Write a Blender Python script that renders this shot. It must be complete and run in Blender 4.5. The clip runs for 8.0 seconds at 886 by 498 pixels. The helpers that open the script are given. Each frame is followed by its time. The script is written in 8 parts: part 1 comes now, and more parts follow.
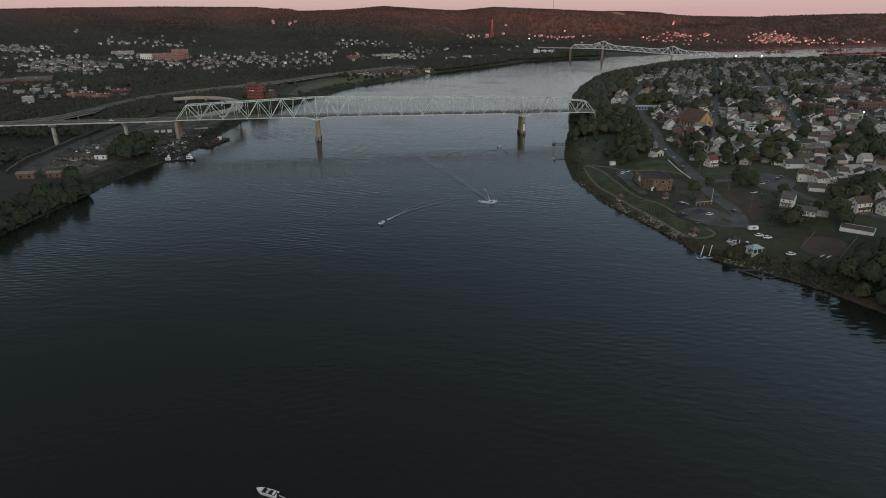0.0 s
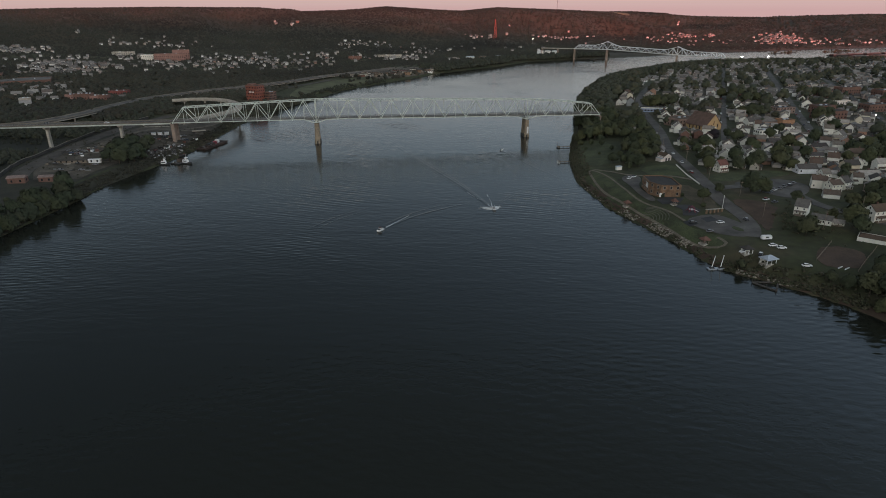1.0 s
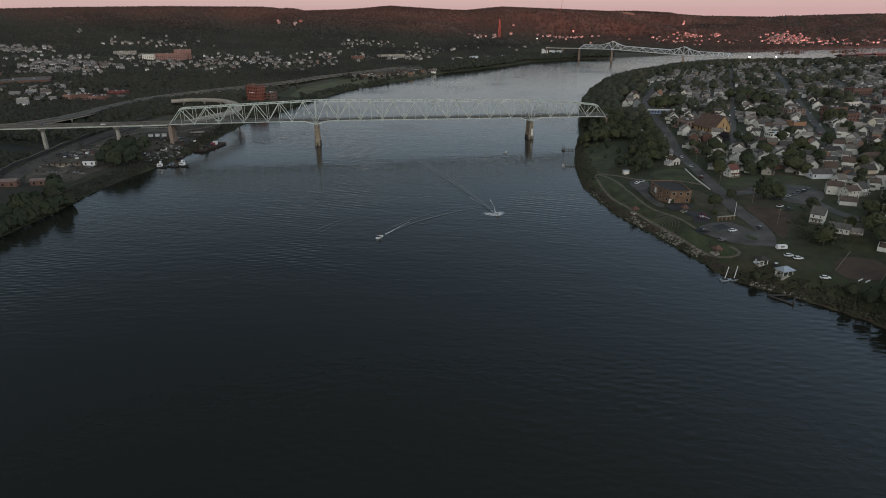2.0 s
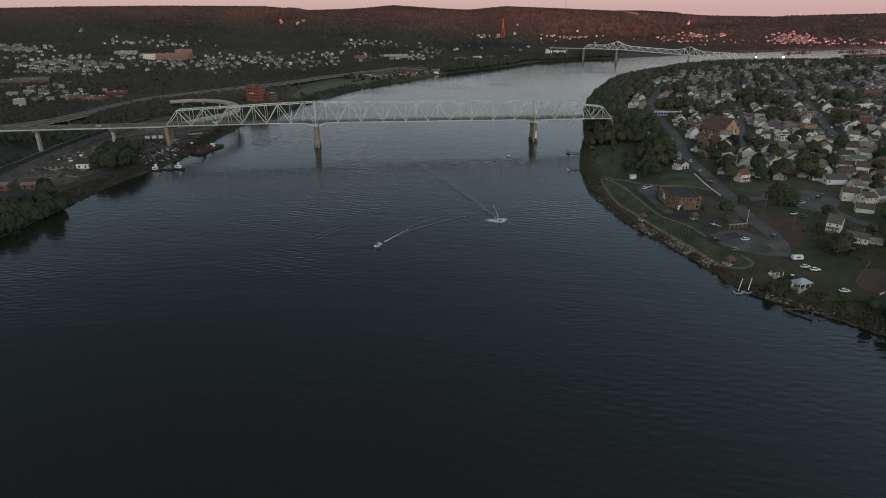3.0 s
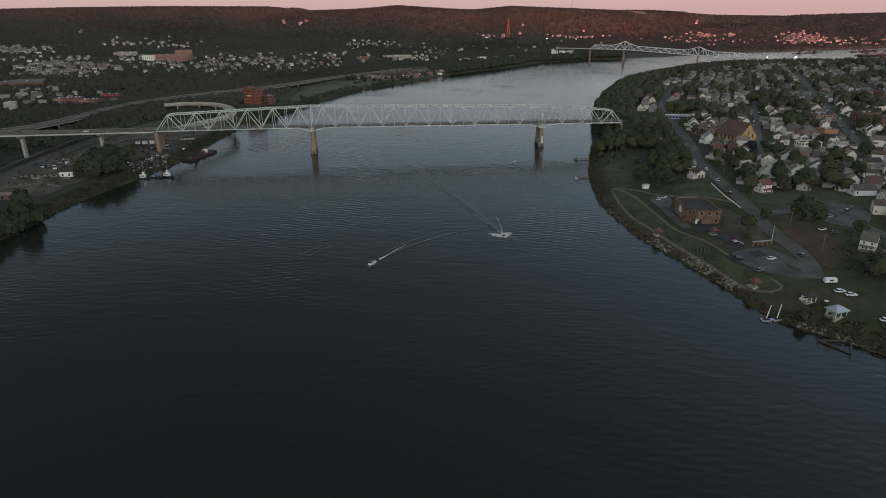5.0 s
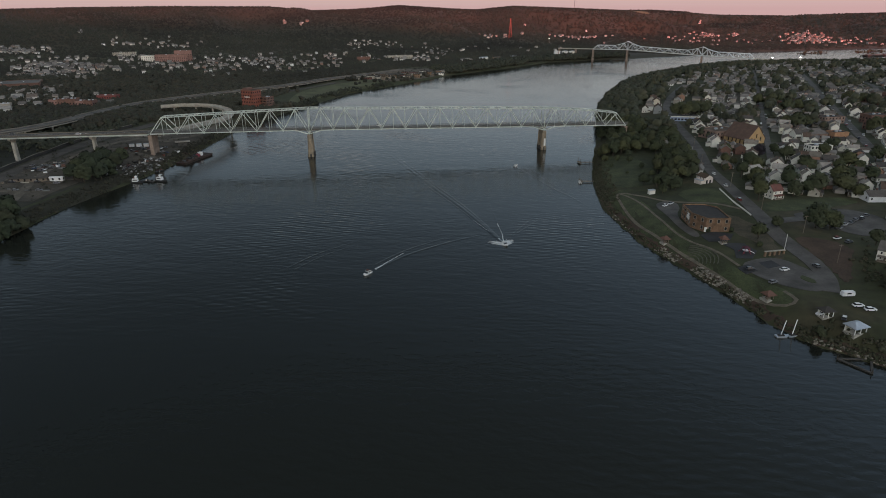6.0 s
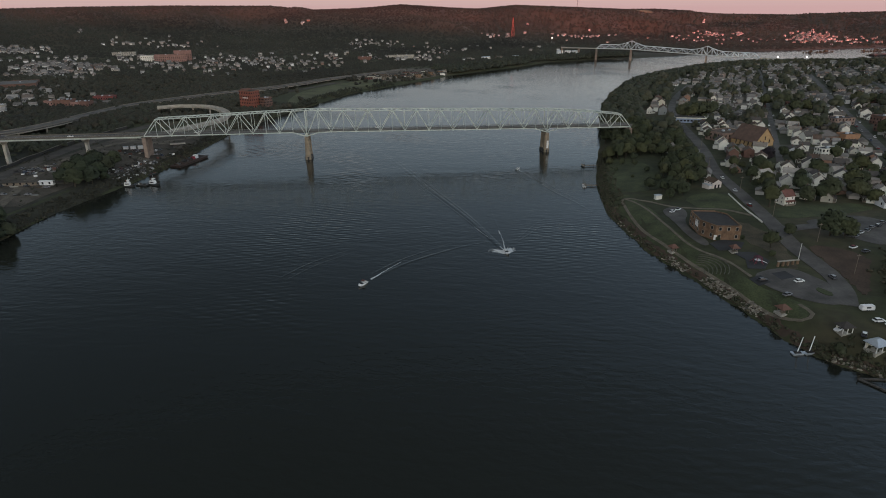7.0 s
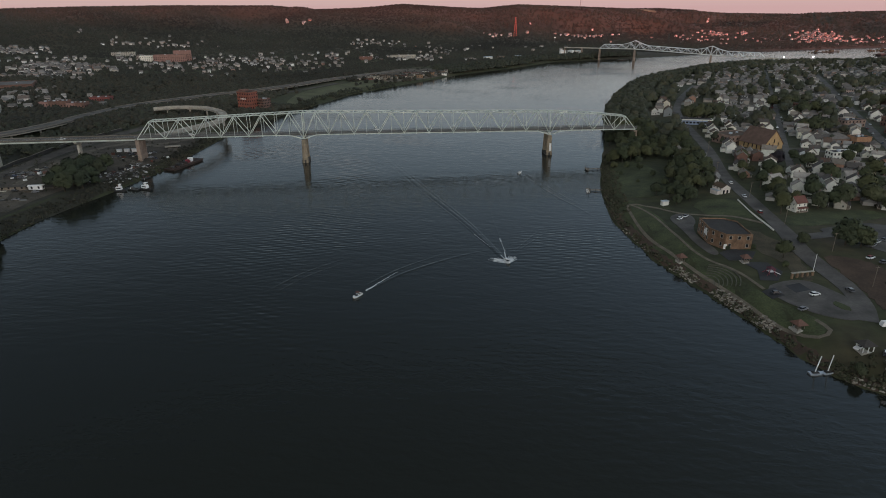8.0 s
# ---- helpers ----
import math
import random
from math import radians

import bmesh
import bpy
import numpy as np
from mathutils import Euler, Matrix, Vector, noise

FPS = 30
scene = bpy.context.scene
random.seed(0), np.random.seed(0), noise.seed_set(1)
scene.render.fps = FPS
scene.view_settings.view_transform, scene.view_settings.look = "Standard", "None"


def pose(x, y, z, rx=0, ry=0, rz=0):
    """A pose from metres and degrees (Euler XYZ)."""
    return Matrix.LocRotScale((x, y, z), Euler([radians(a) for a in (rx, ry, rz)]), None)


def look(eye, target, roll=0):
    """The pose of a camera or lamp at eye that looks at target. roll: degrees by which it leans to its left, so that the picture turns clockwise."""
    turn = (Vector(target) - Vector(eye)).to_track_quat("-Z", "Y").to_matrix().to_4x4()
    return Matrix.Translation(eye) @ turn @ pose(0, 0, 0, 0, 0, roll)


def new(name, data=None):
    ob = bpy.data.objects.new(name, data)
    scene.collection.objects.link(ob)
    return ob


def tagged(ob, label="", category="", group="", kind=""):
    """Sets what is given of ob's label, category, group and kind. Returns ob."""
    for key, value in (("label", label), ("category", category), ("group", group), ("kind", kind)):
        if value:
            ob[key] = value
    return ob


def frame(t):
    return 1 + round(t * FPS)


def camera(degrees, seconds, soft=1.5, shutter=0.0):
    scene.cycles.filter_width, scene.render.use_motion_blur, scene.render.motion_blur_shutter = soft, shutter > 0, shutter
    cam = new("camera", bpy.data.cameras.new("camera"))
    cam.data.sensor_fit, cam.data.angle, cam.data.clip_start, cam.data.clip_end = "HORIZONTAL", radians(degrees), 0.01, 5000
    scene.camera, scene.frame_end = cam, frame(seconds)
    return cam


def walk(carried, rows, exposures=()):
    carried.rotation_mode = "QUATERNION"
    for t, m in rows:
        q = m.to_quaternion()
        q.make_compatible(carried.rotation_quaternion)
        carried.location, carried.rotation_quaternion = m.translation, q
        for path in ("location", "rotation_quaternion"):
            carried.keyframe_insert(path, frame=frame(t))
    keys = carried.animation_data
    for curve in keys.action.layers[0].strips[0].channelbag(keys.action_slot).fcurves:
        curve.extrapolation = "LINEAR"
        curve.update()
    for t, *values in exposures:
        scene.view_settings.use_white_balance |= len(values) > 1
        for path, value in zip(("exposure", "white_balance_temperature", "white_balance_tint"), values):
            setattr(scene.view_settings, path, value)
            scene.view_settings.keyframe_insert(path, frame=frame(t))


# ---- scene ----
cam = camera(72.8, 8.0, soft=0.95)
PATH = [
    (0, (0.219, -2.065, 118.746), (0.033, -0.215, 118.01), -0.3),
    (0.5, (0.276, 4.5, 118.756), (0.084, 6.35, 118.019), -0.3),
    (1, (0.309, 11.052, 118.766), (0.113, 12.901, 118.031), -0.3),
    (1.5, (0.278, 17.611, 118.771), (0.076, 19.46, 118.035), -0.3),
    (3, (0.034, 37.134, 118.728), (-0.184, 38.981, 117.99), -0.25),
    (3.5, (-0.056, 43.615, 118.716), (-0.279, 45.461, 117.979), -0.3),
    (4, (-0.133, 50.058, 118.694), (-0.36, 51.903, 117.957), -0.33),
    (4.5, (-0.172, 56.505, 118.666), (-0.403, 58.35, 117.928), -0.36),
    (6, (-0.041, 75.868, 118.57), (-0.282, 77.711, 117.832), -0.4),
    (6.5, (0.0, 82.355, 118.554), (-0.245, 84.197, 117.815), -0.42),
    (7, (0.14, 88.798, 118.562), (-0.109, 90.639, 117.822), -0.46),
    (7.5, (0.303, 95.255, 118.567), (0.05, 97.096, 117.827), -0.5),
    (8, (0.433, 101.784, 118.579), (0.176, 103.623, 117.838), -0.5),
]
walk(cam, [(t, look(eye, target, roll)) for t, eye, target, roll in PATH])

# ---- light: a red sun just above the added ridge behind the camera, dusk sky ----
SUN_TURN = -15.0     # degrees east of north that the light travels towards
SUN_HIGH = 3.2
world = bpy.data.worlds.new("dusk_sky")
scene.world = world
world.use_nodes = True
wn = world.node_tree.nodes
wl = world.node_tree.links
wn.clear()
w_out = wn.new("ShaderNodeOutputWorld")
w_bg = wn.new("ShaderNodeBackground")
w_sky = wn.new("ShaderNodeTexSky")
w_sky.sky_type = "NISHITA"
w_sky.sun_disc = False
w_sky.sun_elevation = radians(SUN_HIGH)
w_sky.sun_rotation = radians(180 + SUN_TURN)
w_sky.air_density, w_sky.dust_density, w_sky.ozone_density = 1.0, 1.5, 2.0
w_co = wn.new("ShaderNodeTexCoord")
w_sep = wn.new("ShaderNodeSeparateXYZ")
w_ramp = wn.new("ShaderNodeValToRGB")
w_mix = wn.new("ShaderNodeMixRGB")
cr = w_ramp.color_ramp
cr.elements[0].position, cr.elements[0].color = 0.0, (4.7, 3.0, 3.0, 1)
cr.elements[1].position, cr.elements[1].color = 1.0, (1.2, 1.2, 1.15, 1)
for p, c in ((0.03, (5.25, 4.05, 3.85, 1)), (0.09, (5.5, 5.4, 5.35, 1)), (0.2, (3.75, 4.8, 5.75, 1)), (0.45, (2.75, 3.78, 5.15, 1)), (0.64, (1.6, 2.05, 2.5, 1))):
    e = cr.elements.new(p)
    e.color = c
w_mix.inputs[0].default_value = 0.8
wl.new(w_co.outputs["Generated"], w_sep.inputs[0])
wl.new(w_sep.outputs["Z"], w_ramp.inputs[0])
wl.new(w_sky.outputs[0], w_mix.inputs[1])
wl.new(w_ramp.outputs[0], w_mix.inputs[2])
# the upper sky is made brighter towards the south-east
w_dot = wn.new("ShaderNodeVectorMath")
w_dot.operation = "DOT_PRODUCT"
w_dot.inputs[1].default_value = (0.75, -0.66, 0)      # bearing chosen apart from the sun's
w_up = wn.new("ShaderNodeMapRange")
w_up.inputs[1].default_value, w_up.inputs[2].default_value = 0.03, 0.40
w_up.inputs[3].default_value, w_up.inputs[4].default_value = 0.1, 1.0
w_k = wn.new("ShaderNodeMath")
w_k.operation = "MULTIPLY"
w_f = wn.new("ShaderNodeMath")
w_f.operation = "MULTIPLY_ADD"
w_f.inputs[1].default_value, w_f.inputs[2].default_value = 1.18, 1.34
# afterglow low over the sunset side
w_sd = wn.new("ShaderNodeVectorMath")
w_sd.operation = "DOT_PRODUCT"
w_sd.inputs[1].default_value = (-math.sin(radians(SUN_TURN)), -math.cos(radians(SUN_TURN)), 0)
wl.new(w_co.outputs["Generated"], w_sd.inputs[0])
w_ag = wn.new("ShaderNodeMapRange")
w_ag.interpolation_type = "SMOOTHSTEP"
w_ag.inputs[1].default_value, w_ag.inputs[2].default_value = -0.05, 0.95
w_ag.inputs[3].default_value, w_ag.inputs[4].default_value = 0.0, 1.75
w_sum = wn.new("ShaderNodeVectorMath")
w_sum.operation = "MULTIPLY_ADD"
w_sum.inputs[1].default_value = (1.42, 0.92, 0.50)
wl.new(w_sd.outputs["Value"], w_ag.inputs[0])
wl.new(w_ag.outputs[0], w_sum.inputs[0])
wl.new(w_f.outputs[0], w_sum.inputs[2])
w_mul = wn.new("ShaderNodeVectorMath")
w_mul.operation = "MULTIPLY"
wl.new(w_co.outputs["Generated"], w_dot.inputs[0])
wl.new(w_sep.outputs["Z"], w_up.inputs[0])
wl.new(w_dot.outputs["Value"], w_k.inputs[0])
wl.new(w_up.outputs[0], w_k.inputs[1])
wl.new(w_k.outputs[0], w_f.inputs[0])
wl.new(w_mix.outputs[0], w_mul.inputs[0])
wl.new(w_sum.outputs[0], w_mul.inputs[1])
wl.new(w_mul.outputs[0], w_bg.inputs[0])
w_bg.inputs[1].default_value = 0.12
wl.new(w_bg.outputs[0], w_out.inputs[0])
sun = new("sun", bpy.data.lights.new("sun", "SUN"))
sun.data.energy, sun.data.angle, sun.data.color = 6.5, radians(1.6), (1.0, 0.165, 0.13)
sx, sy = math.sin(radians(SUN_TURN)), math.cos(radians(SUN_TURN))
sun.matrix_world = look((-sx * 900, -sy * 900, 900 * math.tan(radians(SUN_HIGH))), (0, 0, 0))
scene.view_settings.exposure = 0.0


# ---- materials ----
def material(name, base, rough=0.8, metal=0.0, vary=0.25, size=1.0, grain=0.15, fine=12.0, tints=(), bump=0.0, island=False):
    """A surface with stains at two scales; tints: colours picked per object (or per island)."""
    m = bpy.data.materials.new(name)
    m.use_nodes = True
    n, l = m.node_tree.nodes, m.node_tree.links
    b = n["Principled BSDF"]
    b.inputs["Roughness"].default_value = rough
    b.inputs["Metallic"].default_value = metal
    co = n.new("ShaderNodeTexCoord")
    if tints:
        pick = n.new("ShaderNodeValToRGB")
        pick.color_ramp.interpolation = "CONSTANT" if not island else "LINEAR"
        el = pick.color_ramp.elements
        for i, c in enumerate(tints):
            e = el[i] if i < 2 else el.new(i / len(tints))
            e.position, e.color = i / len(tints), (*c, 1)
        if island:
            src = n.new("ShaderNodeNewGeometry")
            l.new(src.outputs["Random Per Island"], pick.inputs[0])
        else:
            src = n.new("ShaderNodeObjectInfo")
            l.new(src.outputs["Random"], pick.inputs[0])
        col = pick.outputs[0]
    else:
        rgb = n.new("ShaderNodeRGB")
        rgb.outputs[0].default_value = (*base, 1)
        col = rgb.outputs[0]
    last = col
    for scale, amount in ((1.0 / size, vary), (fine / size, grain)):
        tex = n.new("ShaderNodeTexNoise")
        tex.inputs["Scale"].default_value = scale
        tex.inputs["Detail"].default_value = 4
        l.new(co.outputs["Object"], tex.inputs["Vector"])
        mr = n.new("ShaderNodeMapRange")
        mr.inputs[1].default_value, mr.inputs[2].default_value = 0.3, 0.7
        mr.inputs[3].default_value, mr.inputs[4].default_value = 1 - amount, 1 + amount * 0.6
        l.new(tex.outputs["Fac"], mr.inputs[0])
        mul = n.new("ShaderNodeVectorMath")
        mul.operation = "MULTIPLY"
        l.new(last, mul.inputs[0])
        l.new(mr.outputs[0], mul.inputs[1])
        last = mul.outputs[0]
    l.new(last, b.inputs["Base Color"])
    if bump:
        bp = n.new("ShaderNodeBump")
        bp.inputs["Strength"].default_value = bump
        bp.inputs["Distance"].default_value = 0.1 * size
        l.new(tex.outputs["Fac"], bp.inputs["Height"])
        l.new(bp.outputs[0], b.inputs["Normal"])
    return m


STEEL = material("painted_steel_pale_green", (0.55, 0.60, 0.55), 0.55, 0.0, 0.25, 6.0, 0.12, 10)
STEEL_BLUE = material("painted_steel_blue_grey", (0.62, 0.68, 0.72), 0.55, 0.0, 0.2, 8.0, 0.1, 10)
CONCRETE = material("concrete", (0.40, 0.37, 0.32), 0.9, 0.0, 0.35, 5.0, 0.2, 9, bump=0.3)
CONCRETE_TAN = material("tan_concrete_pier", (0.29, 0.235, 0.17), 0.9, 0.0, 0.35, 4.0, 0.2, 9, bump=0.3)
ASPHALT = material("asphalt", (0.098, 0.092, 0.087), 0.9, 0.0, 0.45, 9.0, 0.15, 10)
ASPHALT_NEW = material("fresh_asphalt", (0.035, 0.036, 0.04), 0.85, 0.0, 0.3, 6.0, 0.15, 10)
PATHMAT = material("gravel_path", (0.150, 0.128, 0.098), 0.95, 0.0, 0.3, 4.0, 0.2, 10)
PAINT_LINE = material("road_paint", (0.7, 0.68, 0.6), 0.7, 0.0, 0.3, 2.0, 0.2, 8)
SIDING = material("house_siding", (0.8, 0.8, 0.78), 0.7, 0.0, 0.12, 3.0, 0.08, 8, tints=(
    (0.74, 0.71, 0.62), (0.60, 0.55, 0.44), (0.72, 0.70, 0.66), (0.36, 0.34, 0.29), (0.74, 0.70, 0.57), (0.28, 0.16, 0.115),
    (0.74, 0.74, 0.75), (0.48, 0.42, 0.31), (0.74, 0.72, 0.65), (0.26, 0.27, 0.27), (0.32, 0.18, 0.125), (0.66, 0.64, 0.55)))
SIDING_WHITE = material("white_siding", (0.76, 0.74, 0.67), 0.7, 0.0, 0.12, 3.0, 0.08, 8)
SHINGLE = material("roof_shingle", (0.1, 0.1, 0.1), 0.9, 0.0, 0.25, 2.5, 0.2, 9, tints=(
    (0.11, 0.085, 0.068), (0.17, 0.150, 0.128), (0.055, 0.048, 0.045), (0.13, 0.120, 0.112), (0.105, 0.072, 0.056),
    (0.22, 0.195, 0.168), (0.085, 0.075, 0.070), (0.33, 0.305, 0.28)))
SHINGLE_BROWN = material("brown_shingle", (0.09, 0.06, 0.04), 0.9, 0.0, 0.25, 2.5, 0.2, 9)
SHINGLE_DARK = material("dark_flat_roof", (0.034, 0.031, 0.030), 0.9, 0.0, 0.3, 4, 0.2, 9)
SHINGLE_RED = material("red_shingle", (0.15, 0.060, 0.047), 0.85, 0.0, 0.25, 2.5, 0.2, 9)
BRICK = material("red_brick", (0.17, 0.092, 0.072), 0.9, 0.0, 0.25, 4.0, 0.2, 14)
BRICK_TAN = material("tan_brick", (0.22, 0.14, 0.088), 0.9, 0.0, 0.2, 4.0, 0.2, 14)
BRICK_YELLOW = material("yellow_ochre_brick", (0.42, 0.28, 0.14), 0.9, 0.0, 0.2, 4.0, 0.15, 14)
BRICK_DARK = material("brown_brick", (0.16, 0.09, 0.07), 0.9, 0.0, 0.25, 4.0, 0.2, 14)
GLASS = material("dark_window_glass", (0.02, 0.022, 0.025), 0.12, 0.0, 0.1, 2.0, 0.05, 4)
TRIM = material("white_trim", (0.78, 0.77, 0.74), 0.6, 0.0, 0.12, 2.0, 0.08, 8)
WOOD = material("weathered_wood", (0.22, 0.18, 0.14), 0.9, 0.0, 0.3, 2.0, 0.25, 12)
BARK = material("bark", (0.07, 0.055, 0.04), 0.95, 0.0, 0.3, 1.0, 0.25, 8)
METAL_ROOF = material("pale_metal_roof", (0.50, 0.54, 0.60), 0.4, 0.4, 0.15, 4.0, 0.1, 8)
RUST = material("rusty_steel", (0.14, 0.06, 0.045), 0.8, 0.2, 0.4, 3.0, 0.25, 8)
WHITE_PAINT = material("white_gelcoat", (0.8, 0.8, 0.8), 0.35, 0.0, 0.1, 1.0, 0.05, 8)
BLACK = material("black_rubber", (0.02, 0.02, 0.02), 0.7, 0.0, 0.2, 1.0, 0.1, 8)
CAR_PAINT = material("car_paint", (0.4, 0.4, 0.4), 0.3, 0.0, 0.06, 2.0, 0.03, 8, tints=(
    (0.75, 0.75, 0.76), (0.04, 0.04, 0.05), (0.35, 0.36, 0.38), (0.03, 0.05, 0.1), (0.7, 0.7, 0.7), (0.2, 0.02, 0.02), (0.1, 0.1, 0.11), (0.55, 0.56, 0.58)))
CAR_WHITE = material("white_car_paint", (0.8, 0.8, 0.8), 0.3, 0.0, 0.06, 2.0, 0.03, 8)
STONE = material("pale_riprap", (0.42, 0.38, 0.32), 0.9, 0.0, 0.3, 1.0, 0.25, 6, tints=((0.26, 0.23, 0.19), (0.17, 0.15, 0.125), (0.32, 0.29, 0.24)), island=True)
RED_PAINT = material("red_paint", (0.23, 0.03, 0.045), 0.5, 0.0, 0.15, 1.0, 0.1, 8)
FOAM = material("foam", (0.58, 0.61, 0.63), 0.8, 0.0, 0.3, 1.5, 0.35, 6)
LEAF = material("leaves", (0.05, 0.07, 0.025), 0.85, 0.0, 0.25, 5.0, 0.3, 8, tints=(
    (0.060, 0.070, 0.030), (0.048, 0.060, 0.027), (0.072, 0.077, 0.031), (0.054, 0.063, 0.030), (0.066, 0.070, 0.031), (0.044, 0.055, 0.026)))
LEAF_DARK = material("dark_purple_leaves", (0.022, 0.016, 0.022), 0.85, 0.0, 0.25, 4.0, 0.3, 8)
WOODS = material("woodland_leaves", (0.05, 0.06, 0.02), 0.9, 0.0, 0.55, 240.0, 0.2, 20, tints=(
    (0.031, 0.033, 0.021), (0.034, 0.034, 0.022), (0.041, 0.036, 0.023), (0.028, 0.030, 0.020), (0.045, 0.037, 0.024), (0.031, 0.033, 0.022)), island=True)


def grass_material():
    """Ground cover: grass with bare soil and scrub where noise says so."""
    m = bpy.data.materials.new("grass_and_soil")
    m.use_nodes = True
    n, l = m.node_tree.nodes, m.node_tree.links
    b = n["Principled BSDF"]
    b.inputs["Roughness"].default_value = 0.95
    co = n.new("ShaderNodeTexCoord")
    big = n.new("ShaderNodeTexNoise")
    big.inputs["Scale"].default_value, big.inputs["Detail"].default_value = 0.018, 6
    mid = n.new("ShaderNodeTexNoise")
    mid.inputs["Scale"].default_value, mid.inputs["Detail"].default_value = 0.16, 5
    ramp = n.new("ShaderNodeValToRGB")
    el = ramp.color_ramp.elements
    el[0].position, el[0].color = 0.30, (0.025, 0.030, 0.012, 1)
    el[1].position, el[1].color = 0.72, (0.072, 0.056, 0.034, 1)
    e = el.new(0.52)
    e.color = (0.036, 0.041, 0.016, 1)
    mr = n.new("ShaderNodeMapRange")
    mr.inputs[1].default_value, mr.inputs[2].default_value = 0.3, 0.7
    mr.inputs[3].default_value, mr.inputs[4].default_value = 0.7, 1.3
    mul = n.new("ShaderNodeVectorMath")
    mul.operation = "MULTIPLY"
    l.new(co.outputs["Object"], big.inputs["Vector"])
    l.new(co.outputs["Object"], mid.inputs["Vector"])
    l.new(big.outputs["Fac"], ramp.inputs[0])
    l.new(mid.outputs["Fac"], mr.inputs[0])
    l.new(ramp.outputs[0], mul.inputs[0])
    l.new(mr.outputs[0], mul.inputs[1])
    # beyond the towns the ground is closed woodland
    far = n.new("ShaderNodeVectorMath")
    far.operation = "LENGTH"
    edge = n.new("ShaderNodeMapRange")
    edge.interpolation_type = "SMOOTHSTEP"
    edge.inputs[1].default_value, edge.inputs[2].default_value = 1500, 1900
    wood = n.new("ShaderNodeTexNoise")
    wood.inputs["Scale"].default_value, wood.inputs["Detail"].default_value, wood.inputs["Roughness"].default_value = 0.006, 8, 0.7
    wr_ = n.new("ShaderNodeValToRGB")
    wr_.color_ramp.elements[0].position, wr_.color_ramp.elements[0].color = 0.33, (0.030, 0.029, 0.022, 1)
    wr_.color_ramp.elements[1].position, wr_.color_ramp.elements[1].color = 0.68, (0.060, 0.049, 0.034, 1)
    cover = n.new("ShaderNodeMixRGB")
    l.new(co.outputs["Object"], far.inputs[0])
    l.new(far.outputs["Value"], edge.inputs[0])
    l.new(co.outputs["Object"], wood.inputs["Vector"])
    l.new(wood.outputs["Fac"], wr_.inputs[0])
    l.new(edge.outputs[0], cover.inputs[0])
    l.new(mul.outputs[0], cover.inputs[1])
    l.new(wr_.outputs[0], cover.inputs[2])
    l.new(cover.outputs[0], b.inputs["Base Color"])
    bp = n.new("ShaderNodeBump")
    bp.inputs["Strength"].default_value, bp.inputs["Distance"].default_value = 0.5, 1.0
    l.new(mid.outputs["Fac"], bp.inputs["Height"])
    l.new(bp.outputs[0], b.inputs["Normal"])
    return m


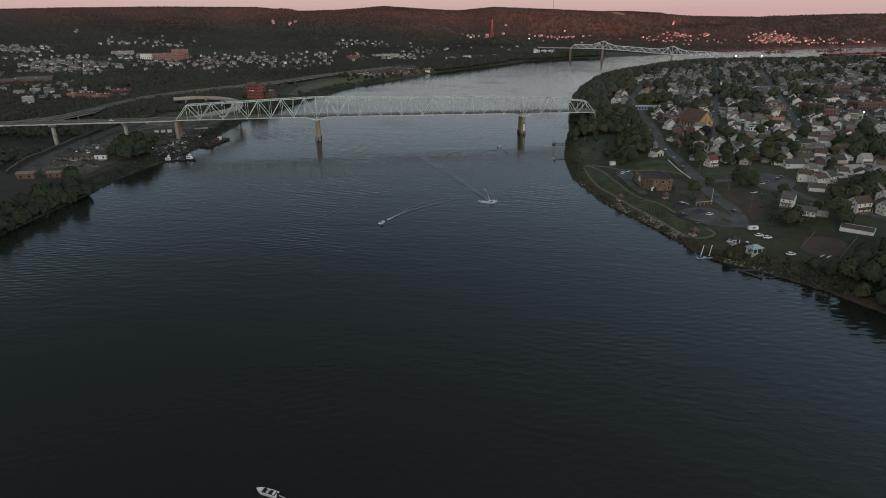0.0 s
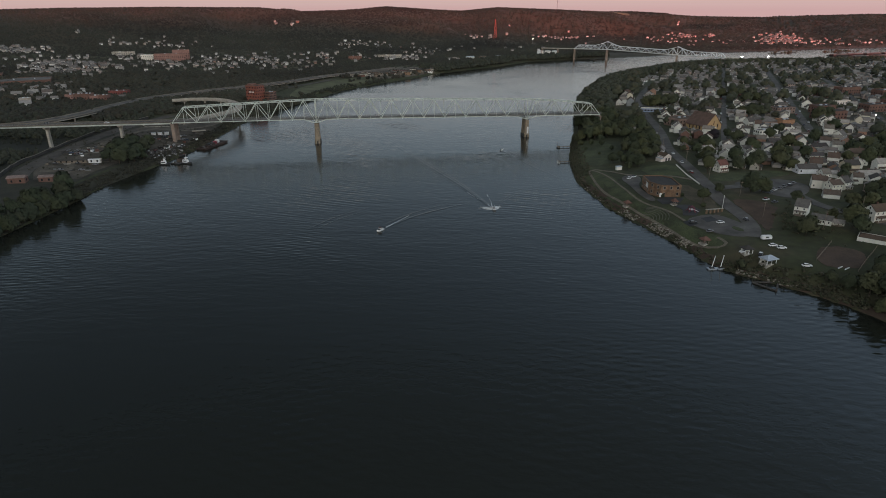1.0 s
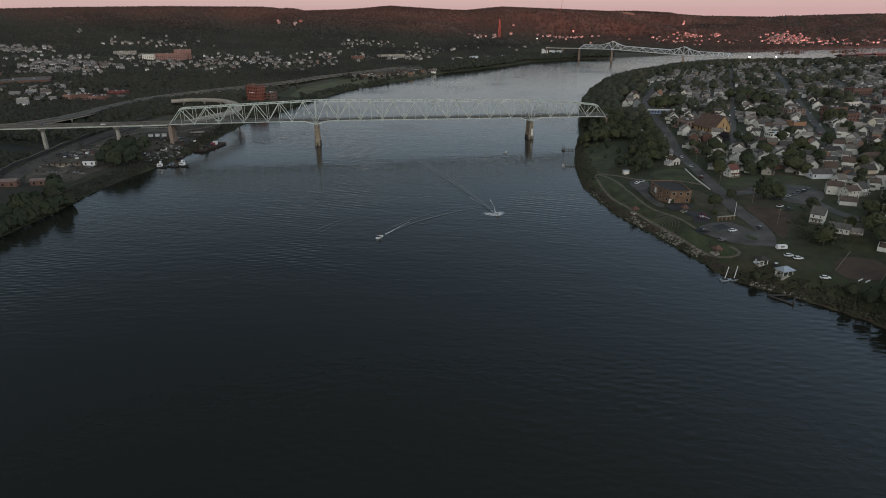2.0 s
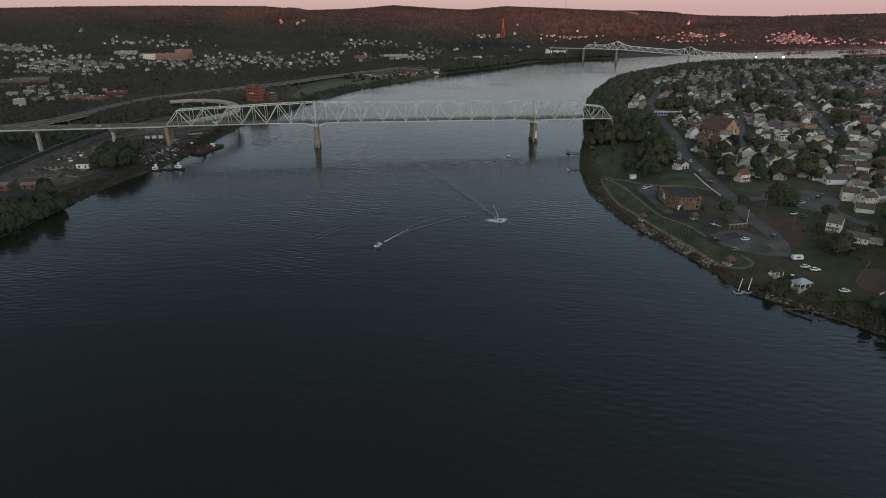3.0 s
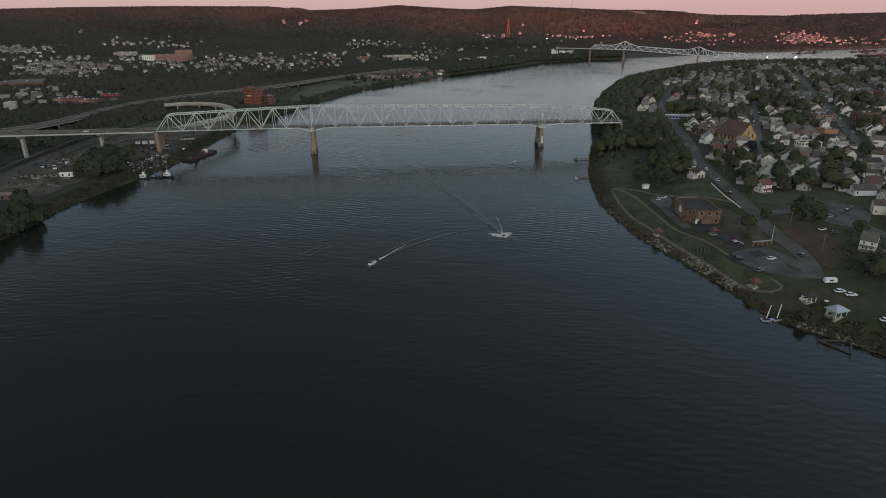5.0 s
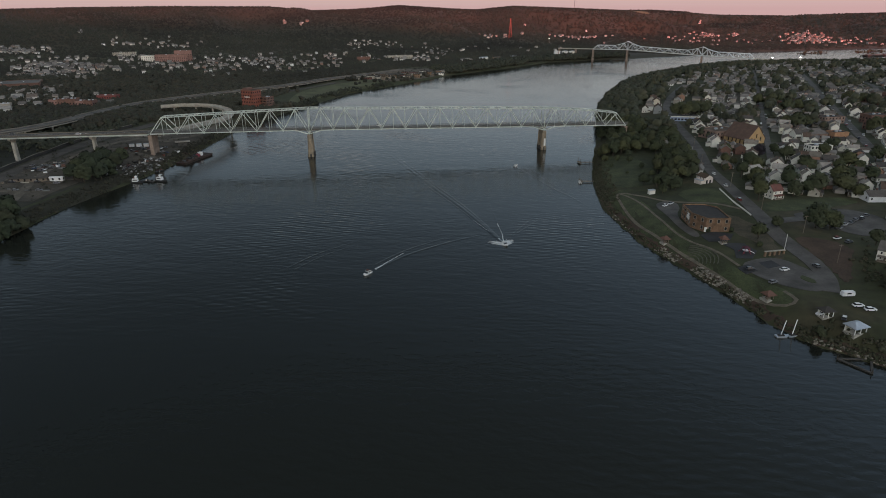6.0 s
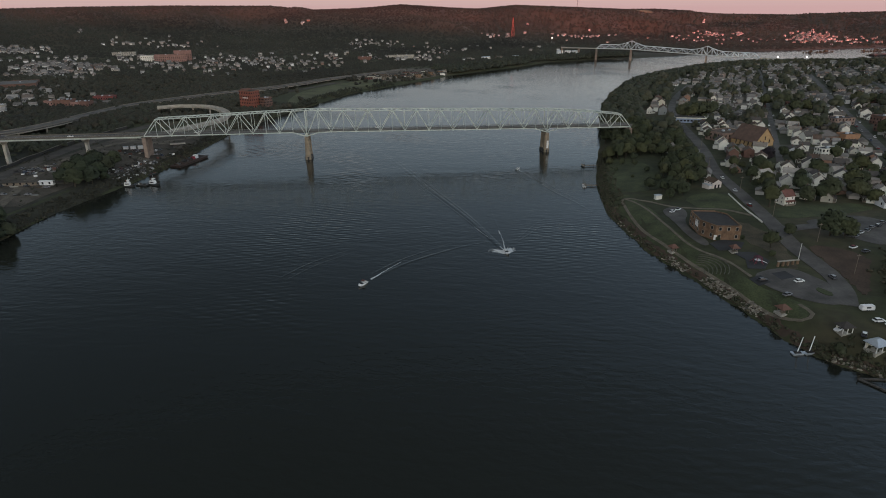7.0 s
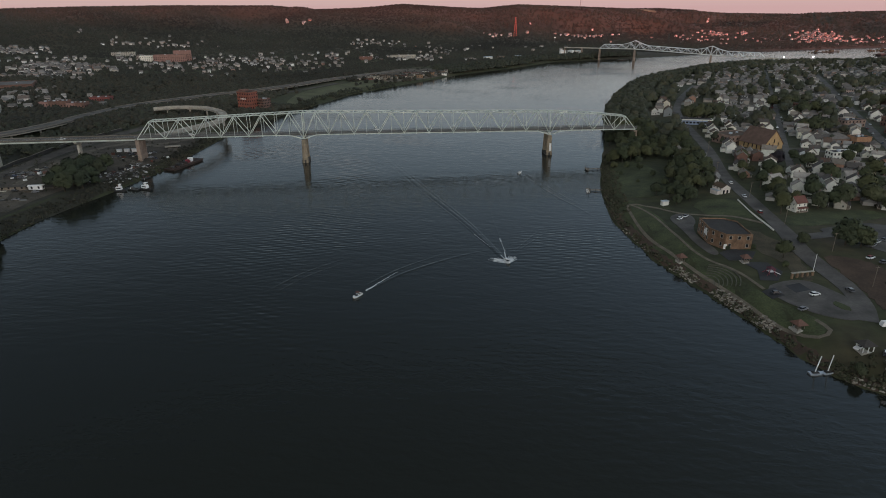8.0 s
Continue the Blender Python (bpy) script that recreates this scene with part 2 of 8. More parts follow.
def water_material():
    """Dark river water with ripples of several lengths."""
    m = bpy.data.materials.new("river_water")
    m.use_nodes = True
    n, l = m.node_tree.nodes, m.node_tree.links
    b = n["Principled BSDF"]
    b.inputs["Base Color"].default_value = (0.0168, 0.0185, 0.0150, 1)
    b.inputs["Roughness"].default_value = 0.10
    b.inputs["IOR"].default_value = 1.33
    co = n.new("ShaderNodeTexCoord")
    total = None
    for turn, stretch, scale, amount in ((7, 0.5, 0.26, 0.46), (-16, 0.55, 0.58, 0.19), (28, 0.7, 1.6, 0.035), (18, 0.3, 0.06, 0.45)):
        mp = n.new("ShaderNodeMapping")
        mp.inputs["Rotation"].default_value = (0, 0, radians(turn))
        mp.inputs["Scale"].default_value = (stretch, 1, 1)
        tex = n.new("ShaderNodeTexNoise")
        tex.inputs["Scale"].default_value = scale
        tex.inputs["Detail"].default_value = 2
        tex.inputs["Distortion"].default_value = 0.4
        l.new(co.outputs["Object"], mp.inputs["Vector"])
        l.new(mp.outputs[0], tex.inputs["Vector"])
        mul = n.new("ShaderNodeMath")
        mul.operation = "MULTIPLY"
        mul.inputs[1].default_value = amount
        l.new(tex.outputs["Fac"], mul.inputs[0])
        if total is None:
            total = mul.outputs[0]
        else:
            add = n.new("ShaderNodeMath")
            l.new(total, add.inputs[0])
            l.new(mul.outputs[0], add.inputs[1])
            total = add.outputs[0]
    # trains of wake waves that come and go
    for turn, length, seed, amount in ((68, 3.9, 3.0, 0.14), (104, 4.6, 9.0, 0.14), (84, 3.0, 17.0, 0.09)):
        mp = n.new("ShaderNodeMapping")
        mp.inputs["Rotation"].default_value = (0, 0, radians(turn))
        wv = n.new("ShaderNodeTexWave")
        wv.inputs["Scale"].default_value = 0.314 / length
        wv.inputs["Distortion"].default_value = 5.0
        wv.inputs["Detail"].default_value = 1.0
        wv.inputs["Detail Scale"].default_value = 0.35
        ms = n.new("ShaderNodeTexNoise")
        ms.noise_dimensions = "4D"
        ms.inputs["W"].default_value = seed
        ms.inputs["Scale"].default_value, ms.inputs["Detail"].default_value = 0.011, 2
        mr = n.new("ShaderNodeMapRange")
        mr.interpolation_type = "SMOOTHSTEP"
        mr.inputs[1].default_value, mr.inputs[2].default_value = 0.46, 0.68
        mr.inputs[3].default_value, mr.inputs[4].default_value = 0.0, amount
        mad = n.new("ShaderNodeMath")
        mad.operation = "MULTIPLY_ADD"
        l.new(co.outputs["Object"], mp.inputs["Vector"])
        l.new(mp.outputs[0], wv.inputs["Vector"])
        l.new(co.outputs["Object"], ms.inputs["Vector"])
        l.new(ms.outputs["Fac"], mr.inputs[0])
        l.new(wv.outputs["Fac"], mad.inputs[0])
        l.new(mr.outputs[0], mad.inputs[1])
        l.new(total, mad.inputs[2])
        total = mad.outputs[0]
    bp = n.new("ShaderNodeBump")
    bp.inputs["Strength"].default_value, bp.inputs["Distance"].default_value = 0.5, 0.58
    l.new(total, bp.inputs["Height"])
    l.new(bp.outputs[0], b.inputs["Normal"])
    return m


GRASS = grass_material()
WATER = water_material()
LAWN = material("mown_lawn", (0.056, 0.068, 0.028), 0.95, 0.0, 0.5, 9.0, 0.4, 14)
SOIL = material("bare_soil", (0.072, 0.048, 0.034), 0.95, 0.0, 0.3, 8.0, 0.2, 10)


# ---- mesh helpers ----
class Shape:
    """Vertices and faces gathered for one mesh."""

    def __init__(self):
        self.v, self.f = [], []

    def add(self, verts, faces):
        k = len(self.v)
        self.v += [tuple(p) for p in verts]
        self.f += [tuple(i + k for i in q) for q in faces]
        return self

    def box(self, x0, x1, y0, y1, z0, z1):
        return self.add([(x, y, z) for z in (z0, z1) for x, y in ((x0, y0), (x1, y0), (x1, y1), (x0, y1))],
                        [(3, 2, 1, 0), (4, 5, 6, 7), (0, 1, 5, 4), (1, 2, 6, 5), (2, 3, 7, 6), (3, 0, 4, 7)])

    def beam(self, p, q, w, d=None):
        """A bar of width w and depth d from p to q."""
        d = d or w
        p, q = Vector(p), Vector(q)
        a = (q - p).normalized()
        s = a.cross(Vector((0, 0, 1)))
        s = s.normalized() if s.length > 1e-4 else Vector((1, 0, 0))
        u = s.cross(a).normalized()
        c = [e + s * i * w / 2 + u * j * d / 2 for e in (p, q) for i, j in ((-1, -1), (1, -1), (1, 1), (-1, 1))]
        return self.add(c, [(0, 1, 2, 3), (7, 6, 5, 4), (0, 4, 5, 1), (1, 5, 6, 2), (2, 6, 7, 3), (3, 7, 4, 0)])

    def tube(self, p, q, r0, r1, n=8):
        p, q = Vector(p), Vector(q)
        a = (q - p).normalized()
        s = a.cross(Vector((0, 0, 1)))
        s = s.normalized() if s.length > 1e-4 else Vector((1, 0, 0))
        u = s.cross(a)
        ring = [(s * math.cos(2 * math.pi * i / n) + u * math.sin(2 * math.pi * i / n)) for i in range(n)]
        return self.add([p + r * r0 for r in ring] + [q + r * r1 for r in ring],
                        [(i, (i + 1) % n, n + (i + 1) % n, n + i) for i in range(n)] + [tuple(range(n - 1, -1, -1)), tuple(range(n, 2 * n))])

    def hull(self, outline, z0, z1):
        """An upright prism over an outline."""
        n = len(outline)
        return self.add([(x, y, z0) for x, y in outline] + [(x, y, z1) for x, y in outline],
                        [(i, (i + 1) % n, n + (i + 1) % n, n + i) for i in range(n)] + [tuple(range(n - 1, -1, -1)), tuple(range(n, 2 * n))])

    def loft(self, rings):
        """A skin through rings of equal length, closed at both ends."""
        n = len(rings[0])
        f = [(k * n + i, k * n + (i + 1) % n, (k + 1) * n + (i + 1) % n, (k + 1) * n + i) for k in range(len(rings) - 1) for i in range(n)]
        f += [tuple(range(n - 1, -1, -1)), tuple(range((len(rings) - 1) * n, len(rings) * n))]
        return self.add([p for r in rings for p in r], f)

    def blob(self, c, r, rng, flat=0.8, rough=0.28):
        """An uneven lump of twenty faces."""
        k = [1 + rng.uniform(-rough, rough) for _ in ICO_V]
        return self.add([(c[0] + v[0] * r * s, c[1] + v[1] * r * s, c[2] + v[2] * r * s * flat) for v, s in zip(ICO_V, k)], ICO_F)


G = (1 + 5 ** 0.5) / 2
ICO_V = [Vector(p).normalized() for p in ((-1, G, 0), (1, G, 0), (-1, -G, 0), (1, -G, 0), (0, -1, G), (0, 1, G), (0, -1, -G), (0, 1, -G), (G, 0, -1), (G, 0, 1), (-G, 0, -1), (-G, 0, 1))]
ICO_F = [(0, 11, 5), (0, 5, 1), (0, 1, 7), (0, 7, 10), (0, 10, 11), (1, 5, 9), (5, 11, 4), (11, 10, 2), (10, 7, 6), (7, 1, 8),
         (3, 9, 4), (3, 4, 2), (3, 2, 6), (3, 6, 8), (3, 8, 9), (4, 9, 5), (2, 4, 11), (6, 2, 10), (8, 6, 7), (9, 8, 1)]


def mesh_of(name, shape, mat):
    me = bpy.data.meshes.new(name)
    me.from_pydata(shape.v, [], shape.f)
    me.materials.append(mat)
    return me


def smoothed(me):
    me.polygons.foreach_set("use_smooth", [True] * len(me.polygons))
    return me


def skyward(me, up=0.55):
    """Soft canopy: the light falls on it as on a closed, gently rolling surface."""
    smoothed(me)
    own = np.empty(len(me.vertices) * 3)
    me.vertices.foreach_get("normal", own)
    nrm = own.reshape(-1, 3) * 0.6 + np.array((0, 0, up))
    nrm /= np.linalg.norm(nrm, axis=1)[:, None] + 1e-6
    me.normals_split_custom_set_from_vertices(nrm.tolist())
    return me


def leaf_mass(me, centre, seed=1):
    """Lets the leaves of a crown take the light as one rounded mass."""
    smoothed(me)
    co = np.empty(len(me.vertices) * 3)
    me.vertices.foreach_get("co", co)
    own = np.empty(len(me.vertices) * 3)
    me.vertices.foreach_get("normal", own)
    out = co.reshape(-1, 3) - np.array(centre)
    out /= np.linalg.norm(out, axis=1)[:, None] + 1e-6
    nrm = out * 0.55 + own.reshape(-1, 3) * 0.35 + np.array((0, 0, 0.4)) + np.random.RandomState(seed).normal(0, 0.12, out.shape)
    nrm /= np.linalg.norm(nrm, axis=1)[:, None]
    me.normals_split_custom_set_from_vertices(nrm.tolist())
    return me


def part(name, shape, mat, parent=None, label=""):
    ob = new(name, mesh_of(name, shape, mat))
    if parent is not None:
        ob.parent = parent
    return tagged(ob, label) if label else ob


def share(name, mesh, parent, m=None):
    """One more object on a mesh that is there already."""
    ob = new(name, mesh)
    ob.parent = parent
    if m is not None:
        ob.matrix_basis = m
    return ob


def thing(name, label, category, group="", m=None):
    ob = new(name)
    if m is not None:
        ob.matrix_basis = m
    return tagged(ob, label, category, group)


# ---- terrain ----
LEFT_SHORE = [(-285, -900), (-285, 295), (-288, 374), (-293, 416), (-288, 467), (-286, 535), (-302, 681), (-296, 790), (-279, 903), (-264, 1001),
              (-228, 1089), (-176, 1202), (-134, 1302), (-23, 1465), (57, 1613), (158, 1680), (290, 1760), (450, 1890), (628, 1996), (818, 2081), (1021, 2172), (1400, 2350), (2400, 2750), (3600, 3050)]
RIGHT_SHORE = [(3600, 2500), (2400, 2200), (1400, 1870), (1000, 1640), (835, 1570), (664, 1500), (520, 1470), (430, 1445), (350, 1385), (290, 1310), (230, 1222), (190, 1165), (147, 1070), (106, 917), (88, 780), (73, 670),
               (63, 600), (57, 550), (54, 508), (54, 455), (59, 428), (63, 412), (67, 393), (75, 374), (84, 354), (93, 333), (98, 320), (103, 305), (112, 291), (121, 285), (131, 277), (141, 268), (150, 258), (156, 248), (166, 234), (190, 190), (260, 100), (330, 0), (420, -150), (520, -900)]
RIVER = np.array(LEFT_SHORE + RIGHT_SHORE, float)
# far crest as (view column, view row) pairs
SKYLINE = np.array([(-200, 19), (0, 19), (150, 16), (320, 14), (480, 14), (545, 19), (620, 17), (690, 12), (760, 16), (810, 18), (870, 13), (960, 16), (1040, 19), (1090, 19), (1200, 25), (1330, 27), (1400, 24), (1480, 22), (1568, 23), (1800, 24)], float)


def shore(x, y):
    """Metres from the river's edge, positive on land."""
    x, y = np.asarray(x, float), np.asarray(y, float)
    best = np.full(x.shape, 1e9)
    inside = np.zeros(x.shape, bool)
    n = len(RIVER)
    for i in range(n):
        (ax, ay), (bx, by) = RIVER[i], RIVER[(i + 1) % n]
        dx, dy = bx - ax, by - ay
        t = np.clip(((x - ax) * dx + (y - ay) * dy) / (dx * dx + dy * dy), 0, 1)
        best = np.minimum(best, np.hypot(x - ax - t * dx, y - ay - t * dy))
        if ay != by:
            inside ^= ((ay > y) != (by > y)) & (x < (bx - ax) * (y - ay) / (by - ay) + ax)
    return np.where(inside, -best, best)


def smooth(a, b, x):
    t = np.clip((x - a) / (b - a), 0, 1)
    return t * t * (3 - 2 * t)


def lumps(x, y, s, seed):
    """Cheap rolling noise from a few waves."""
    r = np.random.RandomState(seed)
    z = 0
    for k in range(7):
        a, p, f = r.uniform(0, 6.28), r.uniform(0, 6.28), (0.6 + 0.35 * k) / s
        z = z + np.sin((x * np.cos(a) + y * np.sin(a)) * f * 6.28 + p) / (1 + 0.5 * k)
    return z / 3.2


# wooded islets in the far reach: place, half length, half breadth
ISLETS = [(800, 1960, 60, 9), (1000, 2035, 80, 9), (930, 1880, 70, 8), (1190, 1990, 100, 11)]


def terrain(x, y):
    x, y = np.asarray(x, float), np.asarray(y, float)
    d = shore(x, y)
    r = np.hypot(x, y)
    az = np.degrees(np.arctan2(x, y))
    # column of the camera's view at each bearing; SKYLINE gives the crest per column
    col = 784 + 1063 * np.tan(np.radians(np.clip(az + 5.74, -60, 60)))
    right = (x > 50 - 0.02 * y) & (y < 1560 + 0.42 * np.maximum(x - 600, 0)) & (d > 0) & (x > 0.26 * (y - 900))
    low = np.interp(d, (0, 3, 9, 18, 30, 50, 68, 95, 200, 600), (-0.2, 1.6, 4.6, 6.8, 7.8, 8.8, 11.8, 12.8, 13.5, 15.0))
    left_z = np.interp(d, (0, 4, 16, 60, 150, 260, 420, 800, 1500), (-0.2, 1.5, 5.0, 7.0, 8.5, 12.0, 19.0, 34.0, 48.0))
    z = np.where(right, low, left_z)
    z = z + np.where(d > 40, lumps(x, y, 180, 3) * np.clip((d - 40) / 300, 0, 1) * 2.0, 0)
    # the low cut behind the retaining wall
    past = np.interp(y, (400, 436, 475, 502, 532, 570, 612, 660), (-366, -382, -389, -394, -399, -403, -404, -402)) - x
    z = z - 5.0 * smooth(2, 9, past) * (1 - smooth(70, 120, past)) * smooth(395, 430, y) * (1 - smooth(640, 690, y)) * (x < -300)
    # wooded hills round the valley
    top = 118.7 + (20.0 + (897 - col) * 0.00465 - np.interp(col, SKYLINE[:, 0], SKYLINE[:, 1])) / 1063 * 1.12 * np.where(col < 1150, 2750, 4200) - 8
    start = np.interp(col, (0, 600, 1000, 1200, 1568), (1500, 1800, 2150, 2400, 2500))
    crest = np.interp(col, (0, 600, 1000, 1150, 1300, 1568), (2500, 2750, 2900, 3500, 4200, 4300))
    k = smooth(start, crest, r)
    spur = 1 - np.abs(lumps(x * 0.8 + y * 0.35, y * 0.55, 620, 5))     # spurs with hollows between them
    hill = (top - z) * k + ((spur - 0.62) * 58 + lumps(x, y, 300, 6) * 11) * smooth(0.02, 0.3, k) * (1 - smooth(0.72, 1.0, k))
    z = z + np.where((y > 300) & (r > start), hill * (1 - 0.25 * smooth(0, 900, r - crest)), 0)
    # unseen ridge added behind and beside the place; keeps low sun off the valley
    sunward, across = x * 0.2588 - y * 0.9659, x * 0.9659 + y * 0.2588
    back = smooth(820, 1150, sunward) * (np.interp(across, (-4000, 0, 866, 1250, 1600, 2400), (292, 282, 210, 150, 120, 110)) + lumps(x, y, 500, 8) * 5)
    z = np.maximum(z, np.where(d > -1e8, back, 0))
    z = np.where((d < 0) & (back < 2), -np.minimum(4.0, 0.2 - d * 0.25), z)
    for ix, iy, along_, across_ in ISLETS:
        a, b = (x - ix) * 0.906 + (y - iy) * 0.423, (y - iy) * 0.906 - (x - ix) * 0.423
        z = np.where((a / along_) ** 2 + (b / across_) ** 2 < 1, np.maximum(z, 1.4), z)
    return z


def axis(core0, core1, step, lo, hi, grow):
    a = list(np.arange(core0, core1 + 1e-6, step))
    s = step
    while a[-1] < hi:
        s *= grow
        a.append(a[-1] + s)
    s = step
    while a[0] > lo:
        s *= grow
        a.insert(0, a[0] - s)
    return np.array(a)


GX = axis(-560, 620, 6.0, -4800, 4800, 1.035)
GY = axis(200, 1250, 6.0, -2200, 4900, 1.03)
MX, MY = np.meshgrid(GX, GY)
MZ = terrain(MX, MY)


def ground_z(x, y):
    """Height of the ground sheet."""
    i = min(max(int(np.searchsorted(GX, x)) - 1, 0), len(GX) - 2)
    j = min(max(int(np.searchsorted(GY, y)) - 1, 0), len(GY) - 2)
    a, b = (x - GX[i]) / (GX[i + 1] - GX[i]), (y - GY[j]) / (GY[j + 1] - GY[j])
    return float((MZ[j, i] * (1 - a) + MZ[j, i + 1] * a) * (1 - b) + (MZ[j + 1, i] * (1 - a) + MZ[j + 1, i + 1] * a) * b)


nx, ny = len(GX), len(GY)
gm = bpy.data.meshes.new("ground")
gm.from_pydata(np.stack((MX.ravel(), MY.ravel(), MZ.ravel()), 1).tolist(), [],
               [(j * nx + i, j * nx + i + 1, (j + 1) * nx + i + 1, (j + 1) * nx + i) for j in range(ny - 1) for i in range(nx - 1)])
gm.materials.append(GRASS)
gm.polygons.foreach_set("use_smooth", [True] * len(gm.polygons))
tagged(new("ground", gm), "grassy river banks rising to wooded hills", "ground", kind="structure")
ws = Shape().add([(-420, -1000, 0), (3600, -1000, 0), (3600, 3100, 0), (-420, 3100, 0)], [(0, 1, 2, 3)])
tagged(part("water", ws, WATER), "dark rippled river under a dusk sky", "river", kind="structure")


# ---- the steel truss bridge ----
BR_P, BR_Q = Vector((-183.0, 583.0)), Vector((19.4, 632.0))
BU = (BR_Q - BR_P).normalized()
BN = Vector((-BU.y, BU.x))
MAIN = (BR_Q - BR_P).length
DECK = 23.2
HALF = 5.6


def along(s, off, z):
    """A point of the near bridge: metres along it from the first river pier, to its far side, and up."""
    p = BR_P + BU * s + BN * off
    return Vector((p.x, p.y, z - 0.0105 * max(s, 0.0) if z > 12 else z))


# darkened to put the truss's inner shade into the railing; yard stacks reuse it
DARK_GREY_STEEL = material("dull_railing_steel", (0.17, 0.175, 0.17), .6, 0, .25, 3, .15, 8)
END_PIER = material("brown_stained_concrete", (0.27, 0.205, 0.165), .9, 0, .35, 4, .2, 9, bump=.3)
WET_STONE = material("wet_dark_stone", (0.05, 0.045, 0.04), .7, 0, .3, 3, .2, 8)


def truss_bridge():
    ob = thing("truss_bridge", "pale green steel through-truss road bridge over the river", "bridge")
    bay_l, bay_m = 22.0, MAIN / 10
    low = [(-6 * bay_l + i * bay_l / 2, 0) for i in range(12)] + [(i * bay_m / 2, 1) for i in range(20)] + [(MAIN + i * 9.5, 2) for i in range(9)]
    s_end = low[-1][0]
    first = low[0][0]

    def top_z(s):
        k = np.interp(s, (first, first + 11, -40, 0, 50, MAIN / 2, MAIN - 50, MAIN, MAIN + 40, s_end - 10, s_end),
                      (13.5, 13.5, 16.6, 18.0, 17.3, 16.9, 16.3, 15.7, 13.6, 11.0, 11.0))
        return DECK + float(k)

    def low_z(s):
        for c in (0, MAIN):
            if abs(s - c) < 11.5:
                return DECK - 3.4 * (1 - abs(s - c) / 11.5)
        return DECK
    n = len(low)
    for side, off in (("near", -HALF), ("far", HALF)):
        for i in range(n - 1):
            a, b = low[i][0], low[i + 1][0]
            part("bottom_chord", Shape().beam(along(a, off, low_z(a)), along(b, off, low_z(b)), 0.55, 0.7), STEEL, ob)
            if 0 < i < n - 2:
                part("top_chord", Shape().beam(along(a, off, top_z(a)), along(b, off, top_z(b)), 0.55, 0.62), STEEL, ob)
        for i in range(1, n - 1):
            s = low[i][0]
            w = 0.7 if abs(s) < 1 or abs(s - MAIN) < 1 else 0.28
            part("vertical", Shape().beam(along(s, off, low_z(s)), along(s, off, top_z(s)), w), STEEL, ob)
        for i in range(n - 1):
            a, b = low[i][0], low[i + 1][0]
            if i % 2 == 0:
                p, q = along(a, off, low_z(a)), along(b, off, top_z(b))
            else:
                p, q = along(a, off, top_z(a)), along(b, off, low_z(b))
            if i == n - 2:
                p, q = along(a, off, top_z(a)), along(b, off, low_z(b))
            part("end_post" if i in (0, n - 2) else "diagonal", Shape().beam(p, q, 0.46, 0.5), STEEL, ob)
    lat = Shape()
    for i in range(1, n - 1):
        s = low[i][0]
        part("top_strut", Shape().beam(along(s, -HALF, top_z(s)), along(s, HALF, top_z(s)), 0.4, 0.6), STEEL, ob)
        if i < n - 2:
            t = low[i + 1][0]
            lat.beam(along(s, -HALF, top_z(s)), along(t, HALF, top_z(t)), 0.25)
            lat.beam(along(s, HALF, top_z(s)), along(t, -HALF, top_z(t)), 0.25)
    part("top_bracing", lat, STEEL, ob)
    for i in range(n):
        s = low[i][0]
        part("floor_beam", Shape().beam(along(s, -HALF, DECK - 0.3), along(s, HALF, DECK - 0.3), 0.5, 1.0), STEEL, ob)
    d = Shape()
    d.add([along(s, o, z) for s in (first - 2, s_end + 2) for o, z in ((-4.9, DECK + 0.9), (4.9, DECK + 0.9), (4.9, DECK + 1.3), (-4.9, DECK + 1.3))],
          [(0, 1, 2, 3), (7, 6, 5, 4), (0, 4, 5, 1), (1, 5, 6, 2), (2, 6, 7, 3), (3, 7, 4, 0)])
    part("deck", d, ASPHALT, ob, "grey asphalt roadway deck")
    # stringers take the darkened grey to deepen the shaded band at the deck
    for off in (-4.4, -1.5, 1.5, 4.4):
        part("stringer", Shape().beam(along(first - 2, off, DECK + .55), along(s_end + 2, off, DECK + .55), .3, .68), DARK_GREY_STEEL, ob, "dull grey floor stringer")
    for off in (-4.8, 4.8):
        r = Shape()
        for z in (1.6, 2.05, 2.5):
            r.beam(along(first - 2, off, DECK + z), along(s_end + 2, off, DECK + z), 0.12, 0.18)
        for s in np.arange(first, s_end, 2.2):
            r.beam(along(s, off, DECK + 1.25), along(s, off, DECK + 2.55), 0.16)
        part("railing", r, DARK_GREY_STEEL, ob, "dull grey steel railing")
    # double-column river piers with a cap
    for s in (0.0, MAIN):
        tip = DECK - 4.1
        shaft = Shape()
        for off in (-HALF, HALF):
            shaft.loft([[along(s + a * (2.5 - 0.7 * k), off + b * (2.0 - 0.5 * k), -3 + (tip + 3) * k) for a, b in
                         ((-1, -.6), (-.6, -1), (.6, -1), (1, -.6), (1, .6), (.6, 1), (-.6, 1), (-1, .6))] for k in (0, 0.3, 1)])
        shaft.loft([[along(s + a * 1.3, b * (HALF + 0.5), z) for a, b in ((-1, -1), (1, -1), (1, 1), (-1, 1))] for z in (tip - 4.0, tip)])
        shaft.loft([[along(s + a * 1.0, b * (HALF - 1.4), z) for a, b in ((-1, -1), (1, -1), (1, 1), (-1, 1))] for z in (-3, tip - 3.8)])
        part("pier", shaft, CONCRETE_TAN, ob, "tan concrete river pier")
        base = Shape().loft([[along(s + a * 2.9, b * (HALF + 2.3) + c, z) for a, b, c in ((-1, -.8, 0), (0, -1, 0), (1, -.8, 0), (1, .8, 0), (0, 1, 0), (-1, .8, 0))] for z in (-3, 2.4)])
        part("pier_footing", base, WET_STONE, ob, "wet dark pier footing")
